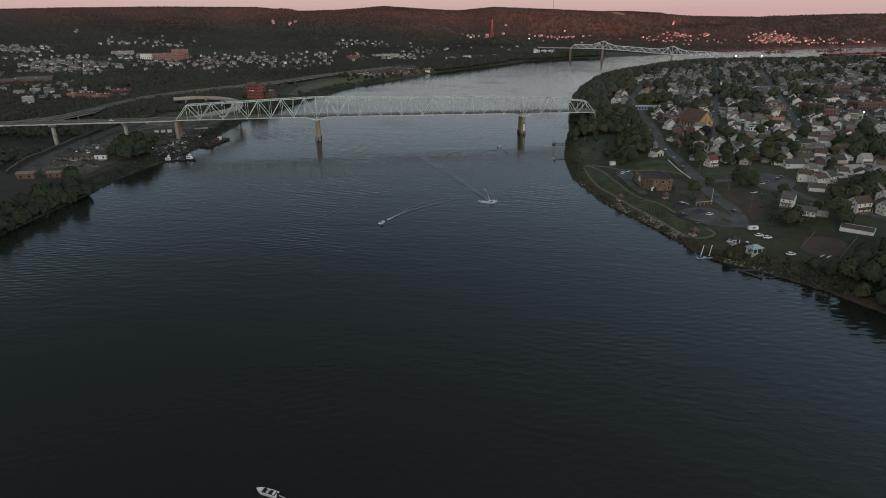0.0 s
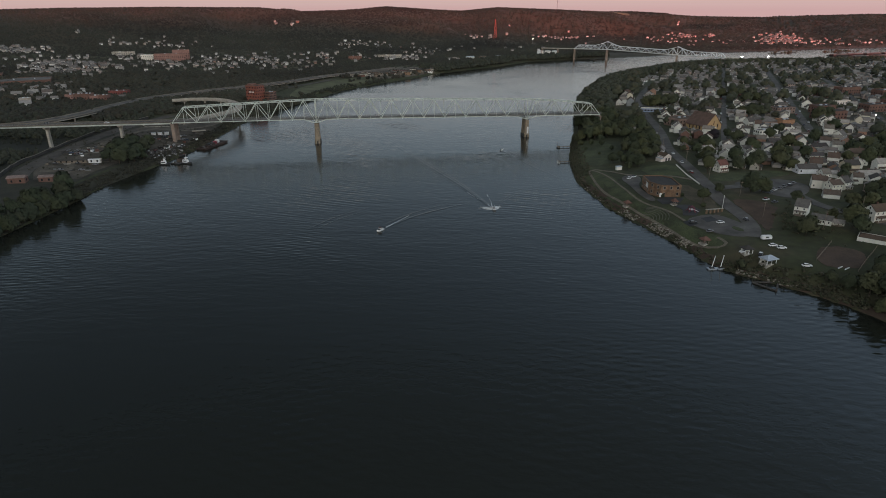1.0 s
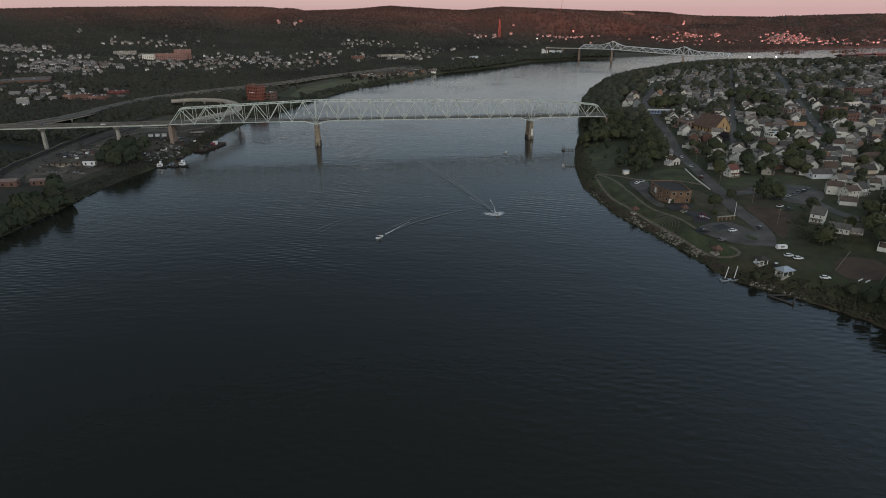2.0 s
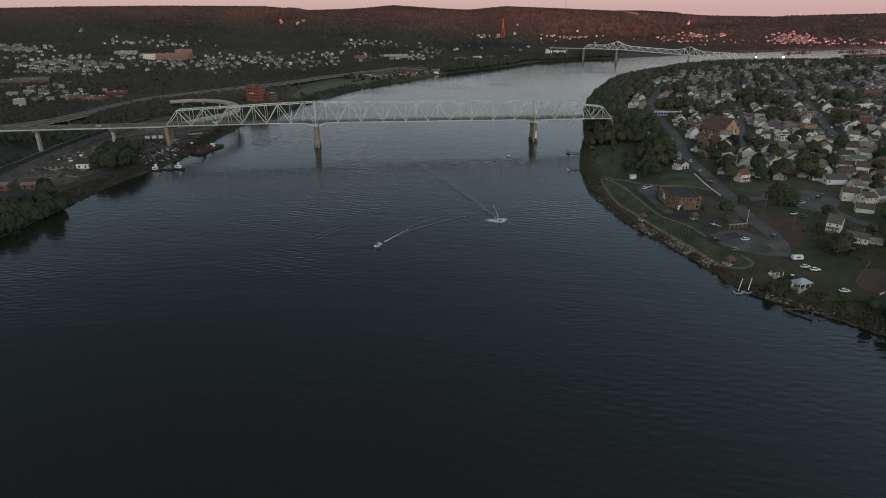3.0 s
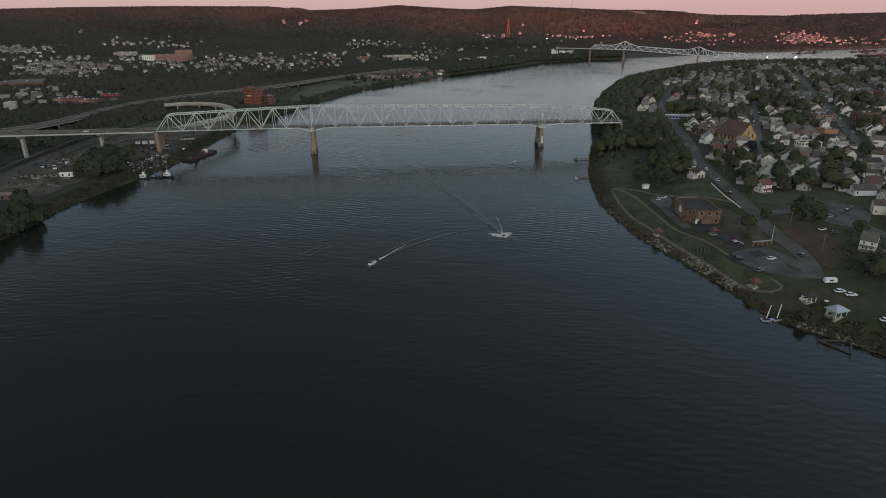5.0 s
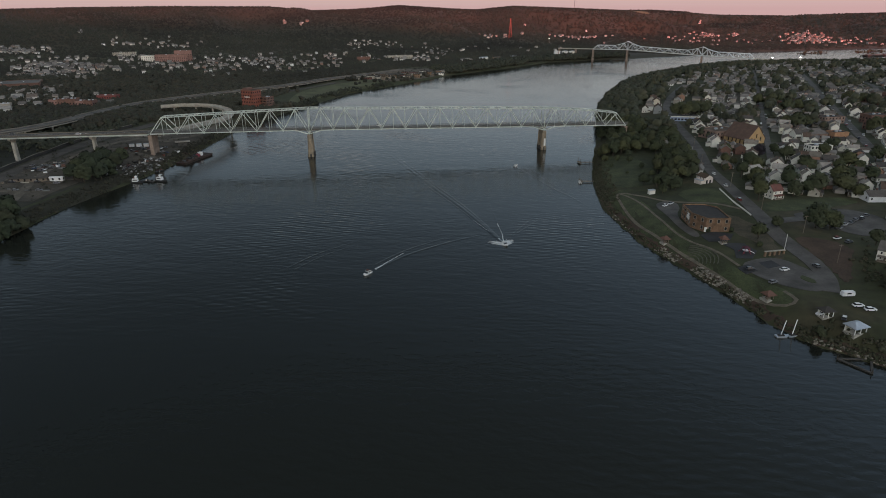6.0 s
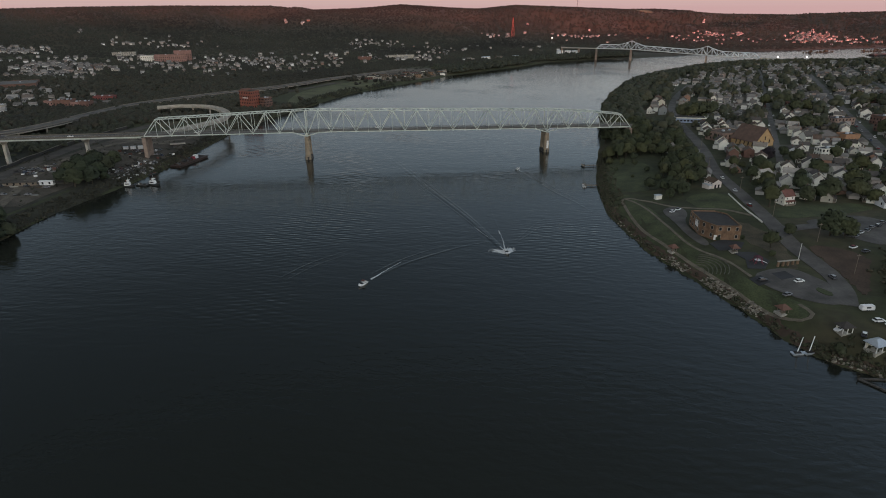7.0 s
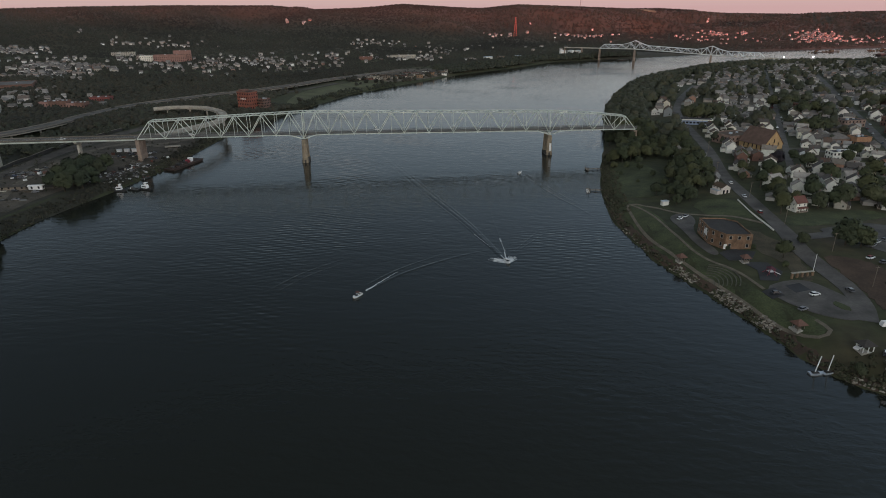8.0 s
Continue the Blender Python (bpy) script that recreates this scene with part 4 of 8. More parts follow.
def far_house(x, y, turn, w, d, h, rise, glass=True):
    """A small distant house, joined into the far town."""
    m = pose(x, y, ground_z(x, y), 0, 0, turn)
    body = [(sx * w / 2, sy * d / 2, z) for z in (-2, h) for sx, sy in ((-1, -1), (1, -1), (1, 1), (-1, 1))] + [(-w / 2, 0, h + rise), (w / 2, 0, h + rise)]
    FAR_WALL.add([m @ Vector(p) for p in body], [(0, 1, 5, 4), (1, 2, 6, 5), (2, 3, 7, 6), (3, 0, 4, 7), (4, 8, 7), (5, 6, 9)])
    e, a, b = 0.4, w / 2 + 0.4, d / 2 + 0.4
    top = h + rise + 0.25
    low = h - rise * e / (d / 2) + 0.25
    FAR_ROOF.add([m @ Vector(p) for p in ((-a, -b, low), (a, -b, low), (a, 0, top), (-a, 0, top), (a, b, low), (-a, b, low), (-a, -b, low - .3), (a, -b, low - .3), (a, b, low - .3), (-a, b, low - .3))],
                 [(0, 1, 2, 3), (3, 2, 4, 5), (6, 7, 1, 0), (5, 4, 8, 9), (0, 3, 5, 9, 6), (1, 7, 8, 4, 2)])
    if glass:
        for sx in (-0.3, 0.0, 0.3):
            for zz in (1.2, 4.1):
                if zz + 1.4 < h:
                    FAR_GLASS.add([m @ Vector(p) for p in ((sx * w - .5, -d / 2 - .06, zz), (sx * w + .5, -d / 2 - .06, zz), (sx * w + .5, -d / 2 - .06, zz + 1.4), (sx * w - .5, -d / 2 - .06, zz + 1.4))], [(0, 1, 2, 3)])
        for sy in (-0.25, 0.25):
            FAR_GLASS.add([m @ Vector(p) for p in ((-w / 2 - .06, sy * d + .5, 1.2), (-w / 2 - .06, sy * d - .5, 1.2), (-w / 2 - .06, sy * d - .5, 2.6), (-w / 2 - .06, sy * d + .5, 2.6))], [(0, 1, 2, 3)])


# houses that stand apart from the rows, nearest the water: x, y, turn, plan, size, wall
OWN = [
    (201, 343, 20, 0, 1.15, SIDING_WHITE, "white two-storey house with brown porch and roof"), (213, 338, 15, 1, 1.0, SIDING_WHITE, "white narrow house with a small porch"),
    (167, 352, -35, 5, 0.95, SIDING_WHITE, "white gabled house above the grassy slope"), (171, 337, -35, 2, 0.95, SIDING_WHITE, "pale low house above the grassy slope"), (178, 334, -20, 4, 0.55, SIDING_WHITE, "small white shed beside the houses"),
    (208, 444, 5, 2, 1.25, None, "pale low house with wide shingle roof"), (238, 447, 10, 0, 1.15, None, "pale two-storey house with porch"), (240, 427, 8, 2, 1.3, None, "grey low house with broad roof"),
    (212, 426, 10, 5, 0.8, SIDING_WHITE, "small white gable-fronted house"), (213, 404, 30, 5, 0.9, SIDING_WHITE, "white gable-fronted house with dark roof"), (204, 397, 20, 3, 1.0, None, "grey house with rear wing"),
    (235, 490, 0, 2, 1.0, SIDING_WHITE, "long low white house"), (260, 483, 5, 0, 1.2, None, "long two-storey house with white trim"), (285, 559, 40, 5, 1.0, SIDING_WHITE, "white gabled house with hipped porch"),
    (235, 627, 15, 5, 0.95, SIDING_WHITE, "white gabled house near the church"), (156, 494, 35, 0, 1.1, SIDING_WHITE, "white two-storey house by the street"), (152, 446, 25, 1, 1.0, SIDING_WHITE, "red-roofed house with white gable"),
    (183, 530, 20, 4, 1.0, SIDING_WHITE, "small white house beside dark trees"), (194, 510, 8, 2, 1.2, SIDING_WHITE, "long low white house"), (212, 516, 8, 4, 1.1, SIDING_WHITE, "low white house with porch"),
    (335, 570, 20, 1, 1.1, SIDING_WHITE, "tall white gabled house"), (119, 591, 60, 1, 0.9, SIDING_WHITE, "white house half hidden by trees"), (150, 780, 80, 0, 1.3, None, "brown terraced houses by the bank road"),
    (158, 830, 80, 0, 1.3, None, "brown terraced houses by the bank road"), (157, 560, 80, 0, 1.1, BRICK, "brick row house by the street"), (161, 574, 80, 0, 1.1, BRICK, "brick row house by the street"), (170, 566, 80, 3, 1.0, BRICK, "brick row house behind the street"),
    (159, 592, 84, 1, 1.1, SIDING_WHITE, "white house in the row along the street"), (161, 604, 84, 5, 1.0, None, "sided house in the row along the street"), (163, 652, 84, 3, 1.0, None, "sided house in the row along the street"), (165, 664, 84, 5, 1.0, SIDING_WHITE, "white house in the row along the street"),
    (167, 677, 84, 1, 1.1, None, "sided house in the row along the street"), (169, 690, 84, 0, 1.0, SIDING_WHITE, "white house in the row along the street"), (181, 660, 84, 2, 1.0, None, "low house behind the street row"), (183, 674, 84, 3, 1.0, None, "sided house behind the street row"), (185, 688, 84, 1, 1.0, SIDING_WHITE, "white house behind the street row"),
    (147, 520, 85, 4, .9, None, "small sided house by the street"), (148, 536, 85, 1, .9, SIDING_WHITE, "narrow white house by the street"),
    (255, 420, 10, 3, 1.0, None, "grey two-storey house with rear wing"), (228, 470, 5, 4, 1.0, SIDING_WHITE, "small white house with porch"), (190, 470, 10, 2, 0.9, None, "low house behind dark trees"),
    (250, 520, 10, 2, 1.2, None, "low house with wide grey roof"), (275, 510, 10, 0, 1.0, SIDING_WHITE, "white two-storey house with porch"), (262, 455, 8, 1, 1.0, SIDING_WHITE, "narrow white house with porch"),
    (225, 360, 20, 3, 1.0, None, "two-storey house with shingle roof"), (240, 350, 20, 0, 1.0, SIDING_WHITE, "white two-storey house with porch"), (258, 395, 15, 2, 1.0, None, "low sided house with pale roof"), (280, 440, 10, 5, 1.0, SIDING_WHITE, "white gable-fronted sided house"),
]
RESERVED = [(105, 412, 26), (190, 610, 24), (122, 480, 12), (185, 311, 14), (229, 571, 14), (332, 680, 22), (268, 640, 20), (165, 728, 20), (155, 394, 9), (178, 405, 15), (160, 432, 9), (178, 437, 9), (192, 440, 8), (150, 366, 13), (168, 415, 12), (150, 420, 8), (190, 420, 8), (165, 712, 16), (120, 345, 32), (145, 300, 26), (110, 450, 22), (85, 430, 24),
            (300, 715, 18), (345, 720, 18), (410, 780, 20), (407, 735, 20), (402, 846, 20), (445, 875, 20), (478, 850, 20), (440, 760, 20), (370, 640, 16)]
TAKEN.extend(RESERVED)
for x, y, turn, k, size, wall, label in OWN:
    put_house(x, y, turn, k, 2 if math.hypot(x, y) < 480 else 1, "town houses", wall, size * 0.8, label, SHINGLE_RED if "red-roofed" in label else SHINGLE_BROWN if "brown" in label else None)

# the town on the bend's inner bank: rows of houses along the streets
UA = math.degrees(math.atan2(U[1], U[0]))
trng = random.Random(21)
HOUSE_COUNT = len(OWN)
for v in (14, 88, 163, 238, 313, 388, 463, -60, -120):
    for side in (-1, 1):
        u = 400.0 if v > 80 else 560.0 if v > 0 else 800.0
        while u < 2000:
            p = town(u + trng.uniform(-2, 2), v + side * (15.0 + trng.uniform(-2, 3)))
            far = math.hypot(*p)
            u += trng.uniform(10.5, 14.5) + (3 if far > 900 else 0)
            if p[0] > 0.66 * p[1] + 40 or p[1] > 1680:
                continue
            dsh = float(shore(p[0], p[1]))
            if dsh < (45 if p[1] < 900 else 70) or trng.random() < 0.14 or not free(*p, 4.6):
                continue
            turn = UA + 90 * (1 if side > 0 else -1) + 90 + trng.uniform(-4, 4) + trng.choice((0, 0, 90))
            if HOUSE_COUNT < 225 and far < 900:
                k = trng.randrange(6)
                put_house(p[0], p[1], turn, k, 1, wall=trng.choice((None, SIDING_WHITE, SIDING_WHITE)), size=trng.uniform(.7, .88))
                HOUSE_COUNT += 1
            else:
                far_house(p[0], p[1], turn, trng.uniform(7, 11), trng.uniform(6.5, 8.5), trng.choice((3.2, 5.2, 5.6)), trng.uniform(2.0, 3.2), far < 1300)
                TAKEN.append((p[0], p[1], 5.5))
            if trng.random() < 0.75:
                q = town(u - 6 + trng.uniform(-3, 3), v + side * (31 + trng.uniform(-3, 4)))
                if free(*q, 3.8) and float(shore(*q)) > 45:
                    far_house(q[0], q[1], UA + trng.choice((0, 90)) + trng.uniform(-5, 5), trng.uniform(5, 9), trng.uniform(4.5, 7), 2.8, trng.uniform(1.2, 2.2), far < 1000)
                    TAKEN.append((q[0], q[1], 4))

# closer infill behind the first rows
tries = 0
while tries < 900 and HOUSE_COUNT < 295:
    tries += 1
    x, y = trng.uniform(165, 400), trng.uniform(400, 680)
    if x > 0.64 * y + 30 or not free(x, y, 4.2):
        continue
    put_house(x, y, UA + trng.choice((0, 90, 180, 270)) + trng.uniform(-8, 8), trng.randrange(6), 1, wall=trng.choice((None, SIDING_WHITE)), size=trng.uniform(.65, .85))
    HOUSE_COUNT += 1

# small houses, sheds and garages that fill the yards
k = tries = 0
while k < 620 and tries < 9000:
    tries += 1
    x, y = town(trng.uniform(430, 1500), trng.uniform(-60, 480))
    if x > 0.66 * y + 30 or float(shore(x, y)) < 70 or not free(x, y, 2.6):
        continue
    far_house(x, y, UA + trng.choice((0, 90)) + trng.uniform(-12, 12), trng.uniform(4, 9.5), trng.uniform(3.5, 6.5), trng.choice((2.4, 2.8, 4.8)), trng.uniform(.9, 2.2), False)
    TAKEN.append((x, y, 3.2))
    k += 1

# town trees in the yards; the farther ones are joined
FAR_TREES = Shape()


def far_tree(x, y, s, rng, cards=40, into=None):
    into = into or FAR_TREES
    z = ground_z(x, y)
    lobes = []
    for i in range(5):
        a = i * 1.26 + rng.uniform(-.4, .4)
        k = 0.0 if i == 4 else 0.42
        lobes.append((x + math.cos(a) * s * k, y + math.sin(a) * s * k, z + s * (1.0 if i < 4 else 1.55) + rng.uniform(-.3, .3), s * rng.uniform(0.5, 0.72)))
        into.blob(lobes[-1][:3], lobes[-1][3], rng, 0.85, 0.3)
    for i in range(cards):
        cx, cy, cz, r = lobes[i % 5]
        d = Vector((rng.gauss(0, 1), rng.gauss(0, 1), rng.gauss(.2, 1))).normalized()
        p = Vector((cx, cy, cz)) + d * r * rng.uniform(.85, 1.15)
        t = s * rng.uniform(.10, .2)
        e1 = d.orthogonal().normalized() * t
        e2 = d.cross(e1).normalized() * t
        into.add([p - e1, p - e2, p + e1 * 0.8 + d * t * .4, p + e2], [(0, 1, 2, 3)])


n_t = 0
tries = 0
while n_t < 820 and tries < 14000:
    tries += 1
    u, v = trng.uniform(400, 1800), trng.uniform(-170, 560)
    x, y = town(u, v)
    if x > 0.64 * y + 30 or float(shore(x, y)) < 45 or not free(x, y, 1.6) or lumps(x, y, 110, 61) < -.12 or 158 < x < 215 and 372 < y < 446:
        continue
    if math.hypot(x, y) < 640 and TREE_N < 150:
        tree(x, y, trng.choice((0, 1, 2, 4, 5)), trng.uniform(0.6, 1.05), "leafy green yard tree between houses", "yard trees")
    else:
        far_tree(x, y, trng.uniform(5.5, 8.0) if trng.random() < .22 else trng.uniform(2.6, 5.0), trng)
    TAKEN.append((x, y, 2.0))
    n_t += 1

# single trees round the park and the slope
for x, y, k, s, lab, dark in (
        (154, 393, 4, 1.2, "large round dark green tree on the lawn", False), (160, 391, 0, 1.2, "dark green tree in the pair on the lawn", False), (136, 395, 0, 0.7, "small round tree beside the street", False), 
        (162, 508, 4, 0.95, "broad tree beside the houses", False), (178, 552, 4, 0.95, "dark purple-leaved tree near the church", True), (159, 563, 0, 1.0, "leafy green street tree", False),
        (194, 563, 1, 0.8, "leafy green tree near the church", False), (197, 511, 4, 1.0, "broad green yard tree", False), (203, 478, 4, 1.2, "broad green yard tree", False), (233, 396, 4, 0.8, "broad green yard tree", False),
        (225, 389, 1, 0.7, "tall green yard tree", False), (183, 322, 4, 0.9, "low spreading tree on the slope", False), (179, 343, 2, 0.8, "small tree between houses", False), (201, 449, 0, 1.0, "leafy green yard tree", False),
        (170, 470, 4, 1.1, "broad green yard tree", False), (176, 455, 0, 1.1, "leafy green yard tree", False), (165, 450, 4, 0.9, "broad green yard tree", False),
        (200, 365, 0, 1.0, "leafy green yard tree", False), (120, 372, 5, 0.5, "small clipped tree by the playground", False),
        (250, 372, 4, 0.8, "broad green yard tree", False), (272, 400, 4, 0.8, "broad green yard tree", False), (113, 393, 5, 0.45, "small clipped shrub by the brick wall", False), (101, 392, 5, 0.4, "small clipped shrub by the brick wall", False)):
    tree(x, y, k, s, lab, dark=dark, sink=1.6 * s)
for x, y, s in ((277, 503, 1.25), (262, 471, 1.1), (271, 481, 1.2), (286, 489, 1.2), (266, 492, 1.1), (293, 500, 1.2), (280, 477, 1.1), (236, 389, 1.1), (221, 371, 1.0), (241, 377, 1.1), (284, 509, 1.0), (270, 510, .9), (228, 379, 1.2), (221, 384, .9), (197, 459, 1.1), (180, 457, 1.2), (184, 331, 1.1), (157, 322, .9), (162, 330, .7), (283, 822, 1.3), (294, 829, 1.2), (273, 830, 1.2), (301, 818, 1.0),
                (285, 778, 1.3), (297, 782, 1.2), (308, 776, 1.2), (257, 681, 1.3), (267, 686, 1.1), (249, 686, 1.0), (314, 663, 1.3), (325, 668, 1.2), (395, 828, 1.3), (379, 850, 1.3), (390, 842, 1.2), (300, 600, 1.1), (310, 540, 1.1), (290, 470, 1.0)):
    tree(x, y, 4, s, "large dark green shade tree among the houses", "shade trees", sink=1.4 * s)
# the big yellow-green clump behind the blue hall
for x, y in ((160, 742), (170, 738), (180, 742), (190, 748), (166, 752), (177, 755), (186, 760), (196, 762)):
    tree(x, y, 4, 1.15, "broad yellowish green tree in a clump", "clump of trees")

# single small trees on the grassy bank
for x, y, k, s in ((76, 556, 5, .8), (84, 548, 2, .7), (70, 540, 5, .5), (90, 530, 5, .7), (78, 516, 5, .4), (93, 505, 2, .6), (68, 566, 5, .8), (86, 566, 2, .8)):
    tree(x, y, k, s, "small leafy tree on the grassy bank", "bank lawn trees", sink=.5)
for x, y, k, s in ((84, 484, 4, .7), (91, 478, 1, .7), (97, 474, 4, .8), (92, 463, 2, .8), (101, 469, 4, .8), (102, 480, 4, .7), (104, 490, 1, .8), (96, 488, 4, .7)):
    tree(x, y, k, s, "leafy tree between the lawn and the street", "bank wood", sink=.8)
# wood on the bank between park and bridge, and the belt beyond it
brng = random.Random(33)
for i in range(420):
    y = brng.uniform(478, 640)
    sh_x = float(np.interp(y, (455, 508, 550, 590, 642), (54, 54, 56, 60, 74)))
    x = sh_x + brng.uniform(8, 74)
    clear_lawn = y < 578 and x - sh_x < 49 + 6 * math.sin(y * 0.07) or y < 486
    q = Vector((x, y)) - BR_P
    if clear_lawn or abs(q.dot(BN)) < 7.5 and q.dot(BU) < BR_END + 4 or x > float(np.interp(y, (466, 522, 606, 775), (119, 125, 131, 150))) or not free(x, y, 1.2):
        continue
    tree(x, y, brng.choice((1, 4, 0, 3)), brng.uniform(0.65, 0.95), "leafy tree in the wood by the bridge", "bank wood", sink=0.8)
    TAKEN.append((x, y, 2.6))
belt = [(72, 655), (84, 770), (95, 850), (108, 917), (150, 1065), (194, 1162), (235, 1220), (295, 1306), (355, 1380), (432, 1435), (520, 1455), (664, 1485), (820, 1555)]
for i, p in enumerate(spline(belt, 6.0)):
    for row in range(5):
        x, y = p[0] + 6 + row * 8 + brng.uniform(-3, 3), p[1] + brng.uniform(-3, 3)
        if p[1] < 712:
            tree(x, y, brng.choice((1, 3, 4, 0)), brng.uniform(0.8, 1.1), "tall leafy tree in the riverside belt", "riverside trees", sink=0.5)
        else:
            far_tree(x, y, brng.uniform(4.6, 7.0), brng, 60)


for ix, iy, la, lb in ISLETS:
    for i in range(int(la * .6)):
        a, b = brng.uniform(-.95, .95), brng.uniform(-.9, .9)
        if a * a + b * b < .9:
            far_tree(ix + a * la * .906 - b * lb * .423, iy + a * la * .423 + b * lb * .906, brng.uniform(1.4, 3.4), brng, 12)


# ---- larger buildings of the town ----
def windows_on(ob, w, z, rows_n, cols_n, m, size=(1.2, 1.6), step=3.2):
    """Separate windows on one wall; m maps (along, out, up) to the building."""
    me = mesh_of("window", Shape().box(-size[0] / 2, size[0] / 2, -0.08, 0.03, -size[1] / 2, size[1] / 2), GLASS)
    for r in range(rows_n):
        for c in range(cols_n):
            share("window", me, ob, m @ pose((c + 0.5) / cols_n * w - w / 2, 0, z + r * step))


def flat_building(x, y, turn, w, d, h, wall, label, category="building", cols=(5, 4), rows_n=2, roof=SHINGLE_DARK, name="building"):
    ob = thing(name, label, category, m=pose(x, y, ground_z(x, y), 0, 0, turn))
    part("wall", Shape().box(-w / 2, w / 2, -d / 2, d / 2, -3, h), wall, ob)
    par = Shape()
    par.box(-w / 2 - .1, w / 2 + .1, -d / 2 - .1, -d / 2 + .3, h, h + .7).box(-w / 2 - .1, w / 2 + .1, d / 2 - .3, d / 2 + .1, h, h + .7)
    par.box(-w / 2 - .1, -w / 2 + .3, -d / 2 + .3, d / 2 - .3, h, h + .7).box(w / 2 - .3, w / 2 + .1, -d / 2 + .3, d / 2 - .3, h, h + .7)
    part("parapet", par, wall, ob)
    part("roof", Shape().box(-w / 2 + .3, w / 2 - .3, -d / 2 + .3, d / 2 - .3, h + 0.004, h + 0.2), roof, ob, "dark flat roof")
    part("roof_unit", Shape().box(-w / 6, -w / 6 + 2, -1, 1, h + .2, h + 1.5), METAL_ROOF, ob)
    part("roof_unit", Shape().box(w / 5, w / 5 + 1.4, 0.5, 2, h + .2, h + 1.2), METAL_ROOF, ob)
    windows_on(ob, w, 2.0, rows_n, cols[0], pose(0, -d / 2 - 0.02, 0))
    s = -1 if x > 0 else 1      # the side that faces the river
    windows_on(ob, d, 2.0, rows_n, cols[1], pose(s * (w / 2 + 0.02), 0, 0, 0, 0, s * 90))
    TAKEN.append((x, y, max(w, d) / 2))
    return ob


CHURCH_ROOF = material("dusty_brown_shingle", (.125, .080, .064), .9, 0, .25, 3, .2, 9)
PINK_TAN = material("pinkish_tan_brick", (.27, .185, .15), .9, 0, .25, 4, .2, 14)


def church():
    """Yellow gable-fronted church with a brown roof and a flat-roofed annexe."""
    ob = thing("church", "yellow brick church with steep brown gabled roof", "church", m=pose(188, 613, ground_z(188, 613), 0, 0, 31))
    w, d, h, rise = 20.0, 24.0, 4.4, 10.6     # the gable end faces -y
    b = Shape().box(-w / 2, w / 2, -d / 2, d / 2, -3, h)
    b.add([(-w / 2, -d / 2, h), (w / 2, -d / 2, h), (0, -d / 2, h + rise), (-w / 2, d / 2, h), (w / 2, d / 2, h), (0, d / 2, h + rise)], [(0, 1, 2), (3, 5, 4), (0, 2, 5, 3), (1, 4, 5, 2)])
    part("wall", b, BRICK_YELLOW, ob)
    r = Shape()
    for s in (-1, 1):
        r.add([(x, y, z) for y in (-d / 2 - .5, d / 2 + .5) for x, z in ((s * (w / 2 + .7), h - .62), (0, h + rise + .05), (0, h + rise + .4), (s * (w / 2 + .7), h - .27))],
              [(0, 1, 2, 3), (7, 6, 5, 4), (0, 4, 5, 1), (1, 5, 6, 2), (2, 6, 7, 3), (3, 7, 4, 0)])
    part("roof", r, CHURCH_ROOF, ob, "brown shingle roof")
    me = mesh_of("window", Shape().hull([(-.5, -1.6), (.5, -1.6), (.5, 1.2), (.3, 1.6), (0, 1.8), (-.3, 1.6), (-.5, 1.2)], -.05, .05), GLASS)
    for y in (-9, -5, -1, 3, 7):
        share("window", me, ob, pose(-w / 2 - 0.02, y, 2.2, 90, 0, -90))
        share("window", me, ob, pose(w / 2 + 0.02, y, 2.2, 90, 0, 90))
    for x in (-5, 0, 5):
        share("window", me, ob, pose(x, -d / 2 - 0.02, 3.8 + (3 if x == 0 else 0), 90, 0, 0))
    part("door", Shape().box(-1.1, 1.1, -d / 2 - .08, -d / 2 + .02, 0, 2.6), WOOD, ob, "brown double door")
    part("entry_canopy", Shape().box(-2.0, 2.0, -d / 2 - 2.0, -d / 2 - .01, 2.7, 3.0).box(-1.9, -1.7, -d / 2 - 1.9, -d / 2 - 1.7, 0, 2.7).box(1.7, 1.9, -d / 2 - 1.9, -d / 2 - 1.7, 0, 2.7), TRIM, ob, "small white entry canopy")
    flat_building(172, 632, 31, 24, 20, 7.0, PINK_TAN, "pinkish tan flat-roofed church hall beside the church", "church hall", (6, 5), 2, SHINGLE_BROWN, "church_hall")


church()


